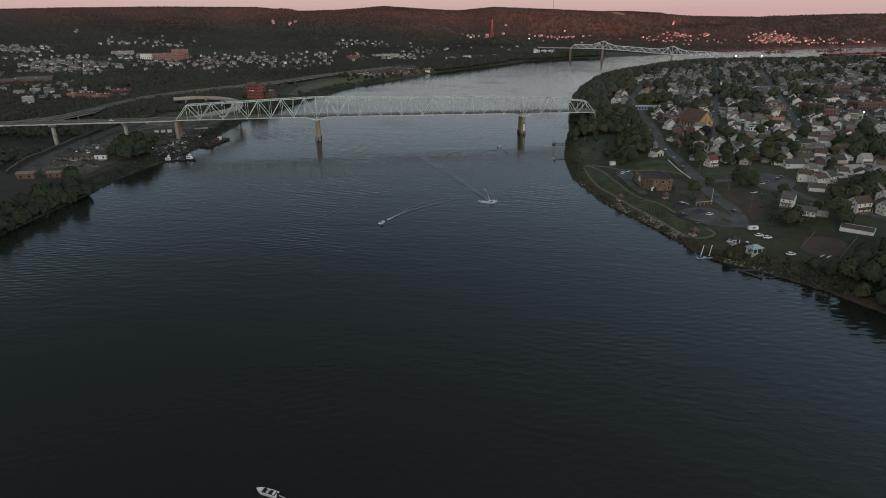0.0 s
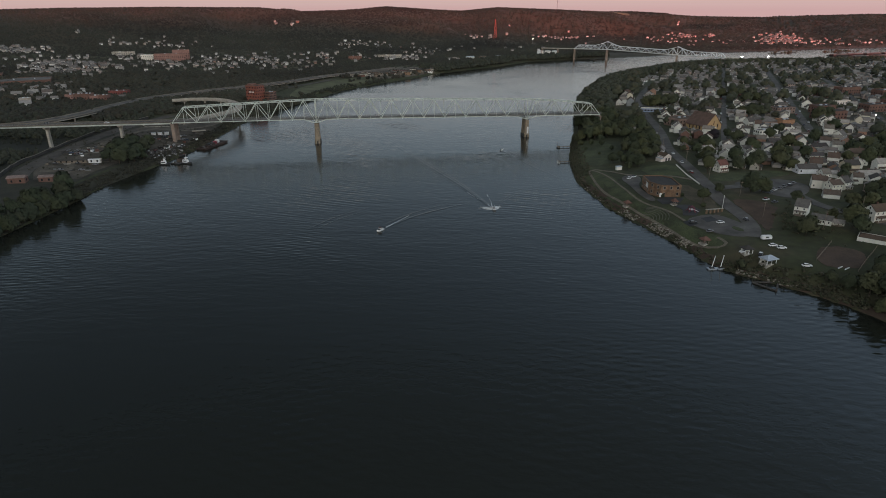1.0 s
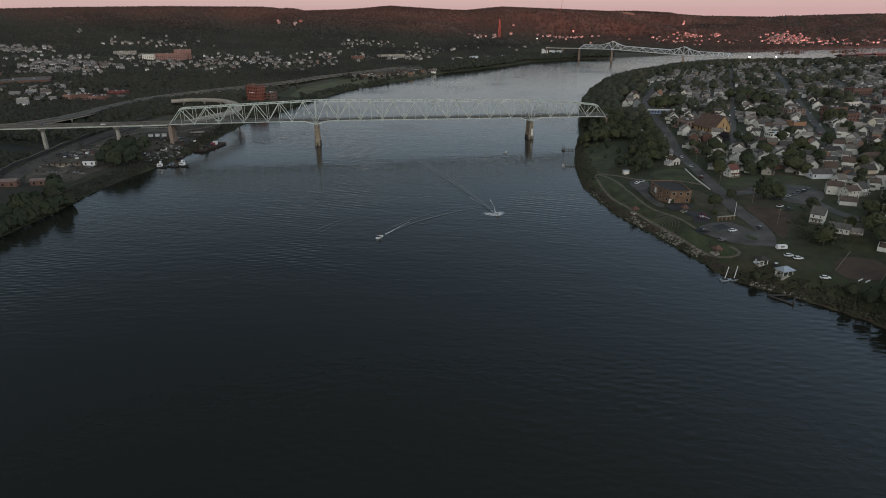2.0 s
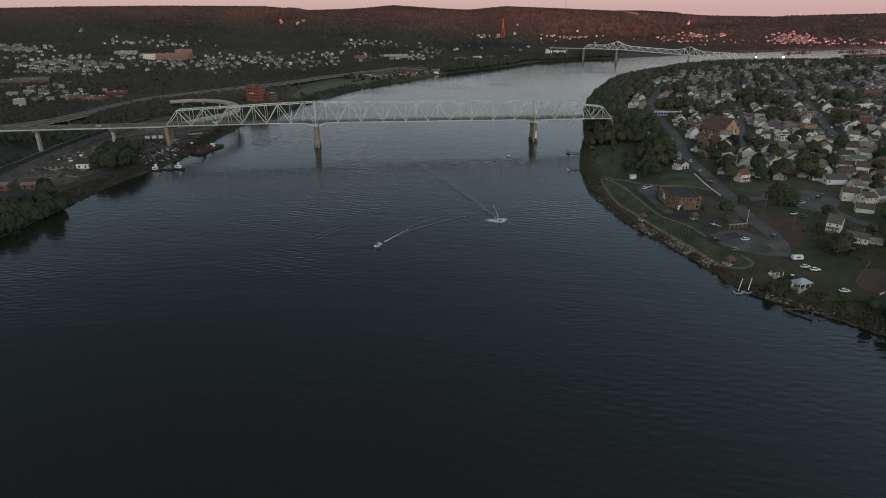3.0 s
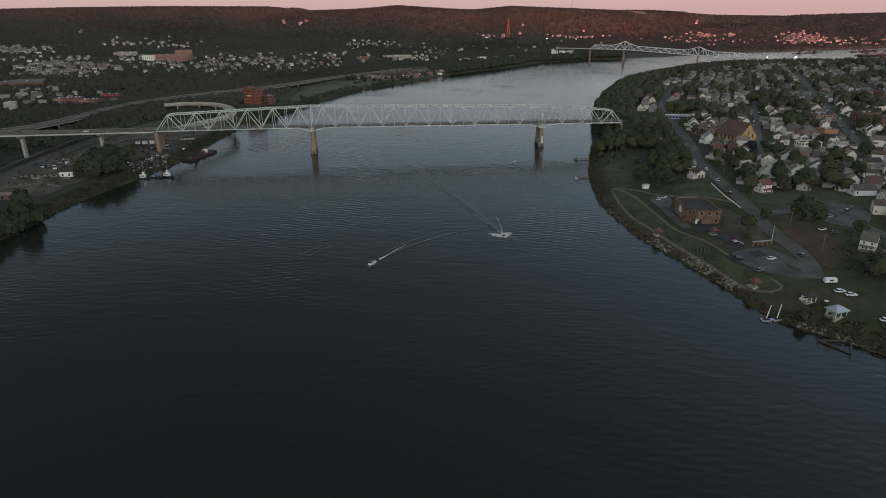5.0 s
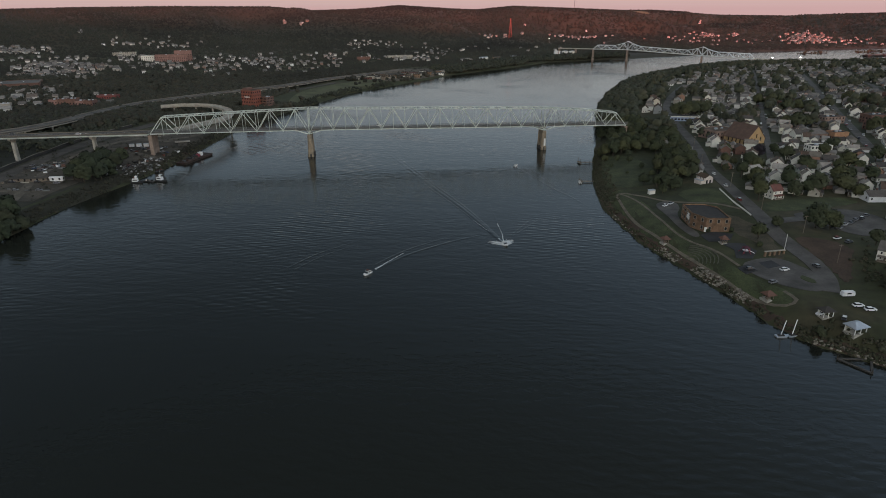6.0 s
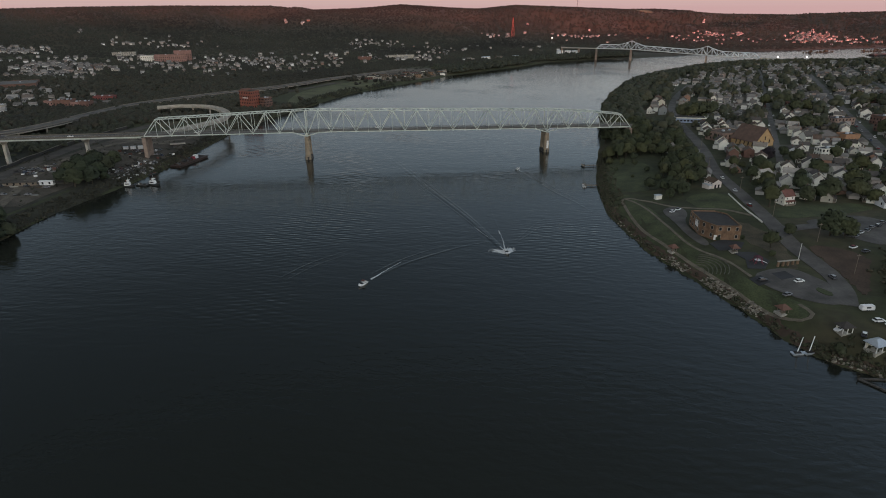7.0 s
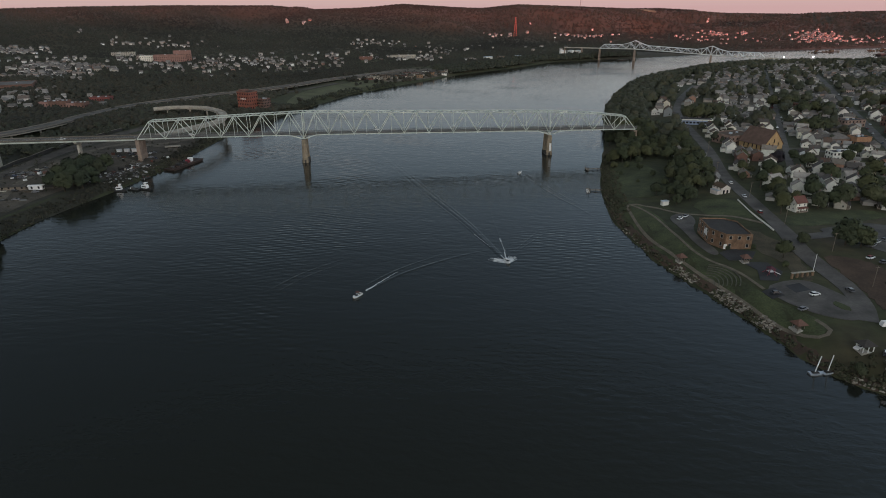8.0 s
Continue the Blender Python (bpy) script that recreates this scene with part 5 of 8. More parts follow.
def park_building():
    """Two-storey tan brick house with chamfered corners and a dark hipped flat roof."""
    x, y = 102.2, 404.5
    ob = thing("brick_building", "two-storey tan brick building with dark roof in the park", "building", m=pose(x, y, ground_z(x, y) - 0.3, 0, 0, 4))
    w, d, h = 17.5, 25.0, 7.6
    out = [(-w / 2 + 5, -d / 2), (w / 2, -d / 2), (w / 2, d / 2 - 5), (w / 2 - 5, d / 2), (-w / 2, d / 2), (-w / 2, -d / 2 + 9)]
    BROWN_TAN = material("brown_tan_brick", (.215, .130, .080), .9, 0, .5, 3, .25, 14)
    part("wall", Shape().hull(out, -3, h - .52), BROWN_TAN, ob)
    rim = [(a * .965, b * .975) for a, b in out]
    n = len(out)
    part("roof", Shape().loft([[(a, b, h - .5) for a, b in rim], [(a, b, h - .15) for a, b in rim]]), SHINGLE_DARK, ob, "dark flat roof behind a low parapet")
    for i in range(n):
        j = (i + 1) % n
        part("parapet", Shape().loft([[(*out[i], z), (*out[j], z), (*rim[j], z), (*rim[i], z)] for z in (h - .516, h + .45)]), BROWN_TAN, ob)
    me = mesh_of("window", Shape().box(-.6, .6, -.08, .03, -.85, .85), GLASS)
    fr = mesh_of("window_frame", Shape().box(-.75, -.6, -.12, .02, -.98, .98).box(.6, .75, -.12, .02, -.98, .98).box(-.6, .6, -.12, .02, .85, .98).box(-.6, .6, -.12, .02, -.98, -.85), CONCRETE)
    for i in range(n):
        (ax, ay), (bx, by) = out[i], out[(i + 1) % n]
        ln = math.hypot(bx - ax, by - ay)
        k = max(1, int(ln / 3.6))
        a = math.degrees(math.atan2(by - ay, bx - ax))
        for st in (2.2, 6.2):
            for j in range(k):
                f = (j + 0.5) / k
                if st < 3 and i == 0 and j == 1:
                    continue
                m = pose(ax + (bx - ax) * f, ay + (by - ay) * f, st, 0, 0, a)
                wdw = share("window", fr, ob, m)
                share("pane", me, wdw)
    part("door", Shape().box(-4.4, -2.9, -d / 2 - .1, -d / 2 + .02, 0.3, 2.9), TRIM, ob, "white double entrance door")
    part("entrance_sign", Shape().box(-w / 2 - .08, -w / 2 + .01, -1.0, 3.5, 3.0, 6.5), TRIM, ob, "white panel on the side wall")


park_building()


CREAM = material("cream_painted_block", (.74, .66, .60), .8, 0, .15, 3, .1, 8)


def white_hall():
    ob = thing("white_hall", "white gabled building with two tall dark doorways", "building", m=pose(122, 482, ground_z(122, 482), 0, 0, -66) @ Matrix.Scale(.7, 4))
    w, d, h, rise = 12.0, 9.0, 5.4, 2.6
    b = Shape().box(-w / 2, w / 2, -d / 2, d / 2, -3, h)
    b.add([(-w / 2, -d / 2, h), (-w / 2, d / 2, h), (-w / 2, 0, h + rise), (w / 2, -d / 2, h), (w / 2, d / 2, h), (w / 2, 0, h + rise)], [(0, 2, 1), (3, 4, 5), (0, 3, 5, 2), (1, 2, 5, 4)])
    b.box(-w / 2 + 2, w / 2 - 1, -d / 2 - 3.5, -d / 2 - .01, -3, 2.8)
    part("wall", b, CREAM, ob)
    r = Shape()
    for s in (-1, 1):
        r.add([(x, y, z) for x in (-w / 2 - .4, w / 2 + .4) for y, z in ((s * (d / 2 + .4), h - .2), (0, h + rise + .05), (0, h + rise + .28), (s * (d / 2 + .4), h + .03))],
              [(0, 1, 2, 3), (7, 6, 5, 4), (0, 4, 5, 1), (1, 5, 6, 2), (2, 6, 7, 3), (3, 7, 4, 0)])
    part("roof", r, SHINGLE_BROWN, ob, "dull brown shingle roof")
    part("annexe_roof", Shape().box(-w / 2 + 1.7, w / 2 - .7, -d / 2 - 3.8, -d / 2 - .02, 2.8, 3.0), METAL_ROOF, ob)
    for y in (-2.0, 1.6):
        part("doorway", Shape().box(w / 2 - .02, w / 2 + .06, y - .9, y + .9, -.3, 3.4), GLASS, ob, "tall dark doorway")
    windows_on(ob, w, 4.3, 1, 3, pose(0, -d / 2 - .02, 0), (1.0, 1.2))
    TAKEN.append((122, 482, 9))


white_hall()


def long_white():
    """Long low white building with a brown roof on the slope."""
    ob = thing("long_building", "long low white building with brown roof and parapet", "building", m=pose(186, 313, ground_z(186, 313) - 1.5, 0, 0, -33) @ Matrix.Scale(.84, 4))
    part("wall", Shape().box(-9, 9, -4, 7, -4, 3.2), SIDING_WHITE, ob)
    part("parapet", Shape().box(-9.1, 9.1, -4.1, -3.8, 3.2, 3.5).box(-9.1, 9.1, 6.8, 7.1, 3.2, 3.5).box(-9.1, -8.8, -3.8, 6.8, 3.2, 3.5).box(8.8, 9.1, -3.8, 6.8, 3.2, 3.5), SIDING_WHITE, ob)
    part("roof", Shape().loft([[(-8.7, -3.7, 3.21), (8.7, -3.7, 3.21), (8.7, 6.7, 3.21), (-8.7, 6.7, 3.21)], [(-8.7, -3.7, 3.4), (8.7, -3.7, 3.4), (8.7, 6.7, 3.4), (-8.7, 6.7, 3.4)], [(-7.4, 1.2, 4.8), (7.4, 1.2, 4.8), (7.4, 1.8, 4.8), (-7.4, 1.8, 4.8)]]), SHINGLE_BROWN, ob, "brown low hipped roof")
    windows_on(ob, 17, .9, 1, 3, pose(0, -4.02, 0), (.9, .7))


long_white()
flat_building(229, 571, 10, 17, 9, 6.2, SIDING_WHITE, "white two-storey flat-roofed block with rows of windows", "building", (6, 3))
flat_building(332, 680, 15, 30, 16, 8.0, BRICK, "red brick commercial block with flat roof", "building", (8, 4))
flat_building(268, 628, 15, 13, 11, 6.0, material("orange_tan_brick", (.36, .20, .115), .9, 0, .25, 4, .2, 14), "orange tan brick building with flat roof", "building", (5, 4), 1)


def hip_hall(x, y, turn, w, d, h, rise):
    """A hall under a broad hipped roof."""
    ob = thing("hip_roofed_hall", "low hall under a broad grey hipped roof", "building", m=pose(x, y, ground_z(x, y), 0, 0, turn))
    part("wall", Shape().box(-w / 2, w / 2, -d / 2, d / 2, -3, h), PINK_TAN, ob)
    e = .6
    part("roof", Shape().loft([[(-w / 2 - e, -d / 2 - e, h + .004), (w / 2 + e, -d / 2 - e, h + .004), (w / 2 + e, d / 2 + e, h + .004), (-w / 2 - e, d / 2 + e, h + .004)],
                               [(-w / 2 - e, -d / 2 - e, h + .3), (w / 2 + e, -d / 2 - e, h + .3), (w / 2 + e, d / 2 + e, h + .3), (-w / 2 - e, d / 2 + e, h + .3)],
                               [(-w * .15, -.2, h + rise), (w * .15, -.2, h + rise), (w * .15, .2, h + rise), (-w * .15, .2, h + rise)]]), material("grey_brown_shingle", (.15, .135, .125), .9, 0, .25, 3, .2, 9), ob)
    windows_on(ob, w, 1.9, 1, 5, pose(0, -d / 2 - .02, 0))


hip_hall(252, 633, 15, 17, 15, 4.2, 4.0)
flat_building(300, 715, 17, 22, 14, 6.0, PINK_TAN, "pinkish tan building with flat roof", "building", (6, 4))
flat_building(345, 722, 17, 22, 14, 8.0, BRICK_DARK, "brown brick commercial block", "building", (6, 4))
flat_building(412, 742, 17, 34, 15, 7.5, BRICK_DARK, "long brown brick block with white cornice", "building", (9, 4))
flat_building(388, 785, 17, 32, 12, 4.5, CREAM, "long low cream commercial building with pale roof", "building", (9, 4), 1, CONCRETE)
flat_building(402, 846, 17, 28, 15, 8.0, BRICK, "red brick town block with flat roof", "building", (8, 4))
flat_building(445, 875, 17, 28, 15, 9.0, BRICK_DARK, "brown brick town block with flat roof", "building", (8, 4))
flat_building(480, 850, 17, 28, 18, 9.0, BRICK, "red brick warehouse with flat roof", "building", (8, 5))
flat_building(445, 765, 17, 26, 18, 8.0, BRICK_DARK, "brown brick warehouse beside the main street", "building", (7, 5))
flat_building(480, 790, 17, 26, 16, 7.0, BRICK_DARK, "brown brick warehouse in the town", "building", (7, 5))
flat_building(300, 820, 17, 24, 14, 7.0, BRICK, "red brick building on the main street", "building", (6, 4))


def blue_hall():
    ob = thing("blue_hall", "long blue building with thick white roof edge", "building", m=pose(164, 722, ground_z(164, 722), 0, 0, -4))
    part("wall", Shape().box(-14, 14, -5, 5, -3, 4.2), material("blue_grey_cladding", (0.30, 0.36, 0.5), 0.6, 0, 0.15, 3, 0.1, 8), ob)
    part("roof", Shape().box(-15.2, 15.2, -6, 6, 4.2, 5.0).box(-15.2, -13.6, -6.1, 6.1, 1.6, 4.2), SIDING_WHITE, ob, "white flat roof with deep edge")
    part("roof_top", Shape().box(-14.4, 14.4, -5.2, 5.2, 5.0, 5.12), SHINGLE_DARK, ob)
    windows_on(ob, 26, 1.9, 1, 8, pose(0, -5.02, 0), (2.2, 1.6))


blue_hall()


# ---- the park ----
patch("lawn", [(66, 480), (72, 470), (78, 440), (82, 412), (86, 392), (95, 372), (100, 352), (106, 338), (118, 322), (112, 311), (104, 318), (96, 334), (88, 352), (80, 372), (72, 390), (67, 412), (62, 440), (60, 470)], LAWN, 0.12, "mown green park lawn beside the river", "lawn")
patch("lawn", [(107, 438), (127, 428), (127, 465), (110, 472), (100, 462), (103, 446)], LAWN, 0.12, "mown grass above the park building", "lawn")
patch("lawn", [(140, 418), (165, 423), (183, 432), (200, 440), (190, 450), (164, 444), (146, 438), (138, 426)], LAWN, 0.12, "mown grass beside the street", "lawn")
patch("lawn", [(60, 500), (61, 530), (64, 560), (70, 578), (84, 576), (94, 556), (99, 520), (97, 492), (82, 480), (66, 482)], LAWN, 0.12, "rough green lawn on the bank", "lawn")
DRY = material("dry_grass_slope", (.082, .070, .044), .95, 0, .45, 6, .35, 12)
patch("soil_slope", [(150, 290), (154, 306), (166, 311), (177, 302), (168, 286), (156, 283)], SOIL, .12, "bare brown soil plot below the houses", "slope")
patch("dry_slope", [(112, 420), (121, 416), (129, 398), (129, 372), (126, 356), (121, 358), (120, 380), (113, 392)], DRY, .1, "dry tan grass slope beside the street", "slope")
patch("soil_slope", [(138.3, 382), (146, 379), (155, 373), (159, 364), (154, 354), (149, 344), (145, 334), (141, 330), (141.5, 341), (141.5, 352), (140.2, 364)], SOIL, 0.14, "bare reddish soil and dry grass slope", "slope")
patch("parking_lot", [(103, 350), (114, 357), (124, 358), (131, 346), (134, 338), (132, 326), (126, 321), (113, 330)], ASPHALT, 0.2, "grey asphalt parking lot in the park", "parking lot")
patch("parking_lot", [(148, 414), (158, 403), (165, 386), (175, 379), (190, 394), (197, 412), (182, 428), (165, 420)], ASPHALT, 0.2, "grey asphalt lot beside the lawn", "parking lot")
patch("driveway", [(82, 440), (90, 447), (96, 444), (96, 432), (92, 424), (91, 408), (97, 389), (93, 384), (88, 398), (86, 420)], ASPHALT, 0.2, "worn asphalt drive beside the brick building", "driveway")
patch("asphalt_square", [(102.5, 348), (108, 350.5), (110, 343.5), (104.5, 341.5)], ASPHALT_NEW, 0.26, "fresh black asphalt square in the lot", "paving")
patch("asphalt_square", [(113, 352), (119.5, 354.5), (121.5, 348), (115, 345.5)], ASPHALT_NEW, 0.26, "fresh black asphalt square in the lot", "paving")
patch("play_surface", [(103, 377), (114, 376), (117, 366), (112, 357), (105, 358), (107, 368)], ASPHALT_NEW, 0.2, "dark rubber play surface", "play area")
patch("patio", [(96, 388), (103, 393), (113, 389), (108, 379), (98, 379)], ASPHALT_NEW, 0.2, "dark patio behind the brick building", "patio")
patch("traffic_island", [(126, 339), (130, 333), (129, 329), (124.5, 333)], LAWN, 0.36, "planted island in the parking lot", "lawn")
road("path", [(80, 457), (74, 462), (70, 467), (66, 469), (64, 464), (65, 442), (68, 418), (74, 397), (82, 374), (89, 357), (95, 342), (99, 330), (104, 319), (111, 313), (116, 316), (114, 324)], 1.5, "pale gravel riverside footpath", PATHMAT, 0.2)
road("path", [(66, 469), (70, 460), (75, 445), (81, 415), (85, 393), (90, 380), (97, 370), (101, 360), (104, 350)], 1.3, "narrow pale park footpath", PATHMAT, 0.2)
road("path", [(74, 462), (80, 457), (90, 447), (103, 443), (116, 438), (128, 424)], 1.8, "footpath past the brick building", PATHMAT, 0.2)


STEPS = material("mossy_stone_step", (0.10, 0.10, 0.075), 0.95, 0, 0.3, 2, 0.2, 8)


def amphitheatre():
    """Low curved grass terraces."""
    ob = thing("amphitheatre", "curved terraces of low stone steps in grass", "amphitheatre")
    cx, cy = 82.5, 362.0
    for k in range(7):
        r = 5 + k * 1.7
        pts = [(cx + r * math.cos(radians(a)), cy + r * math.sin(radians(a))) for a in range(-30, 75, 7)]
        z = [ground_z(*p) for p in pts]
        sh, _ = ribbon_shape(pts, 0.4, 0.22 + 0.04 * k, 0.9, step=2.0)
        part("terrace_step", sh, STEPS, ob)


amphitheatre()


def picnic_shelter(x, y, turn, size, roof, label):
    ob = thing("picnic_shelter", label, "shelter", "picnic shelters", pose(x, y, ground_z(x, y), 0, 0, turn))
    s = size / 2
    part("slab", Shape().box(-s - .4, s + .4, -s - .4, s + .4, -.6, .25), CONCRETE, ob)
    for a in (-1, 1):
        for b in (-1, 1):
            part("post", Shape().box(a * (s - .4) - .1, a * (s - .4) + .1, b * (s - .4) - .1, b * (s - .4) + .1, .25, 2.5), WOOD, ob)
    part("roof", Shape().loft([[(-s - .5, -s - .5, 2.4), (s + .5, -s - .5, 2.4), (s + .5, s + .5, 2.4), (-s - .5, s + .5, 2.4)], [(-s - .5, -s - .5, 2.6), (s + .5, -s - .5, 2.6), (s + .5, s + .5, 2.6), (-s - .5, s + .5, 2.6)],
                               [(-s * .3, -.1, 4.1), (s * .3, -.1, 4.1), (s * .3, .1, 4.1), (-s * .3, .1, 4.1)]]), roof, ob)
    part("table", Shape().box(-.9, .9, -.4, .4, .95, 1.05).box(-.9, .9, -.85, -.6, .65, .72).box(-.9, .9, .6, .85, .65, .72).box(-.7, -.6, -.8, .8, .25, .95).box(.6, .7, -.8, .8, .25, .95), WOOD, ob, "wooden picnic table")


SH_ORANGE = material("rust_orange_shingle", (0.15, 0.078, 0.058), 0.85, 0, 0.25, 2, 0.2, 9)
picnic_shelter(106.5, 320, 20, 3.6, SH_ORANGE, "open picnic shelter with rust-orange roof")
picnic_shelter(78, 385, 20, 3.2, SH_ORANGE, "open picnic shelter with rust-orange roof")
picnic_shelter(104.5, 377, 10, 3.0, SH_ORANGE, "small shelter with orange roof by the playground")


def open_pavilion(x, y, turn, w, d, roof, label):
    ob = thing("pavilion", label, "pavilion", m=pose(x, y, ground_z(x, y), 0, 0, turn))
    part("floor_slab", Shape().box(-w / 2, w / 2, -d / 2, d / 2, -1.5, .2), CONCRETE, ob)
    for a in (-1, 0, 1):
        for b in (-1, 1):
            part("post", Shape().box(a * (w / 2 - .3) - .12, a * (w / 2 - .3) + .12, b * (d / 2 - .3) - .12, b * (d / 2 - .3) + .12, .2, 2.8), TRIM, ob)
    part("back_wall", Shape().box(-w / 2 + .3, w / 2 - .3, d / 2 - .5, d / 2 - .35, .2, 2.8), SIDING_WHITE, ob)
    part("roof", Shape().loft([[(-w / 2 - .5, -d / 2 - .5, 2.75), (w / 2 + .5, -d / 2 - .5, 2.75), (w / 2 + .5, d / 2 + .5, 2.75), (-w / 2 - .5, d / 2 + .5, 2.75)], [(-w / 2 - .5, -d / 2 - .5, 2.95), (w / 2 + .5, -d / 2 - .5, 2.95), (w / 2 + .5, d / 2 + .5, 2.95), (-w / 2 - .5, d / 2 + .5, 2.95)],
                               [(-w / 2 + 2, -.15, 4.4), (w / 2 - 2, -.15, 4.4), (w / 2 - 2, .15, 4.4), (-w / 2 + 2, .15, 4.4)]]), roof, ob)


open_pavilion(128, 293, 25, 6.2, 4.8, METAL_ROOF, "open pavilion with pale metal roof by the water")
open_pavilion(121.5, 303, 15, 4.6, 3.8, SHINGLE, "small dark-roofed pavilion on the bank")


MAROON = material("dark_maroon_canvas", (.085, .022, .035), .7, 0, .3, 1, .2, 8)


def playground():
    ob = thing("play_structure", "red and white climbing structure on dark play surface", "playground", m=pose(111, 364, ground_z(111, 364) + .2, 0, 0, 15) @ Matrix.Scale(.8, 4))
    for a in (-1.5, 1.5):
        for b in (-1.5, 1.5):
            part("post", Shape().tube((a, b, 0), (a, b, 3.6), .12, .12, 6), RED_PAINT, ob)
    part("platform", Shape().box(-1.6, 1.6, -1.6, 1.6, 1.5, 1.65), WHITE_PAINT, ob)
    part("canopy", Shape().loft([[(-2, -2, 3.4), (2, -2, 3.4), (2, 2, 3.4), (-2, 2, 3.4)], [(-.1, -.1, 4.6), (.1, -.1, 4.6), (.1, .1, 4.6), (-.1, .1, 4.6)]]), MAROON, ob, "dark maroon pyramid canopy")
    for a in range(5):
        t = a * 72
        c, s = math.cos(radians(t)), math.sin(radians(t))
        part("climbing_arm", Shape().tube((c * 1.6, s * 1.6, 2.4), (c * 4.2, s * 4.2, 0), .14, .14, 6), RED_PAINT, ob)
    part("slide", Shape().beam((1.4, -1.0, 1.6), (4.6, -2.2, .2), .8, .15), WHITE_PAINT, ob, "white slide")


playground()


# ---- cars ----
def car_kit(paint, pickup=False):
    L, W = 4.4, 1.8

    def sec(x, w, z0, z1):
        return [(x, -w / 2, z0), (x, w / 2, z0), (x, w / 2, z1 - .12), (x, w / 2 - .1, z1), (x, -w / 2 + .1, z1), (x, -w / 2, z1 - .12)]
    body = Shape().loft([sec(-L / 2, W * .86, .45, .85), sec(-L / 2 + .25, W, .32, .95), sec(-.9, W, .28, 1.0), sec(.9, W, .28, .98), sec(L / 2 - .3, W, .32, .88), sec(L / 2, W * .84, .45, .78)])
    x0, x1, x2, x3 = (-1.9, -1.35, .35, 1.15) if not pickup else (-.3, -.1, .8, 1.4)
    roof = Shape().loft([[(x0, -.82, .97), (x0, .82, .97), (x3, .82, .95), (x3, -.82, .95)], [(x1, -.66, 1.46), (x1, .66, 1.46), (x2, .66, 1.46), (x2, -.66, 1.46)]])
    top = Shape().box(x1 - .05, x2 + .05, -.67, .67, 1.455, 1.5)
    wheel = Shape().tube((0, -.11, 0), (0, .11, 0), .33, .33, 12)
    rim = Shape().tube((0, -.12, 0), (0, .12, 0), .2, .2, 8)
    return [mesh_of("body", body, paint), mesh_of("cabin_glass", roof, GLASS), mesh_of("roof", top, paint), mesh_of("wheel", wheel, BLACK), mesh_of("rim", rim, METAL_ROOF)]


CAR_DARK = material("dark_car_paint", (.05, .05, .055), .3, 0, .06, 2, .03, 8, tints=((.03, .03, .035), (.10, .10, .11), (.05, .02, .02), (.16, .16, .17)))
CARS = {"dark": car_kit(CAR_DARK), "any": car_kit(CAR_PAINT), "white": car_kit(CAR_WHITE), "pickup": car_kit(CAR_PAINT, True)}


def put_car(x, y, turn, kind="any", label="parked car on the asphalt", z=None, group="parked cars"):
    k = CARS[kind]
    ob = thing("car", label, "car", group, pose(x, y, (ground_z(x, y) + .3) if z is None else z, 0, 0, turn))
    for n, me in zip(("body", "cabin_glass", "roof"), k[:3]):
        share(n, me, ob)
    for a in (-1.4, 1.4):
        for b in (-.82, .82):
            share("wheel", k[3], ob, pose(a, b, .33))
    return ob


for x, y, a, k, lab in ((121, 343, 20, "white", "white car parked in the park lot"), (112, 331, 30, "dark", "dark car parked in the park lot"), (107, 345, 15, "dark", "dark car on the black asphalt square"), (136, 347, 100, "any", "grey car on the street"),
                        (136, 309, 10, "white", "white car parked on the grass"), (139, 306, 5, "white", "white car parked on the grass"), (143, 287, 0, "white", "white car parked on the grass"),
                        (157, 376, 30, "any", "parked car at the kerb"), (160, 371, 30, "dark", "dark car at the kerb"), (132, 470, 92, "any", "dark car on the street"), (131, 440, 92, "any", "grey car on the street"), (133, 500, 88, "white", "white car on the street"),
                        (127, 300, 60, "any", "dark car beside the small pavilion"), (88, 436, 50, "white", "white car on the drive"), (92, 440, 50, "any", "dark car on the drive"), (120, 304, 40, "pickup", "dark pickup beside the pavilion")):
    put_car(x, y, a, k, lab)
crng = random.Random(8)
for v in (88, 163, 14):
    u = 600.0
    while u < 1000:
        u += crng.uniform(17, 38)
        p = town(u, v + crng.choice((-2.9, 2.9)))
        if p[0] < 0.62 * p[1] + 20:
            put_car(p[0], p[1], UA + crng.choice((0, 180)), crng.choice(("any", "white", "pickup")), "car parked along a town street", z=ground_z(*p) + .45)
for i in range(6):
    put_car(165 + i * 4.6, 391 + i * 4.2 + (i % 2), 42, crng.choice(("dark", "dark", "any")), "car parked in the asphalt lot")


def camper(x, y, turn):
    ob = thing("camper_van", "white camper trailer parked on the grass", "camper", m=pose(x, y, ground_z(x, y) + .1, 0, 0, turn) @ Matrix.Scale(.85, 4))
    part("body", Shape().loft([[(-3, -1.1, .5), (3, -1.1, .5), (3, 1.1, .5), (-3, 1.1, .5)], [(-3.1, -1.15, 1.4), (3.1, -1.15, 1.4), (3.1, 1.15, 1.4), (-3.1, 1.15, 1.4)], [(-2.8, -1.0, 2.7), (2.8, -1.0, 2.7), (2.8, 1.0, 2.7), (-2.8, 1.0, 2.7)]]), WHITE_PAINT, ob)
    part("window", Shape().box(-1, 1, -1.2, -1.1, 1.5, 2.2), GLASS, ob)
    for a in (-.5, .5):
        part("wheel", Shape().tube((a, -1.2, .35), (a, 1.2, .35), .35, .35, 10), BLACK, ob)


camper(136, 318, 10)


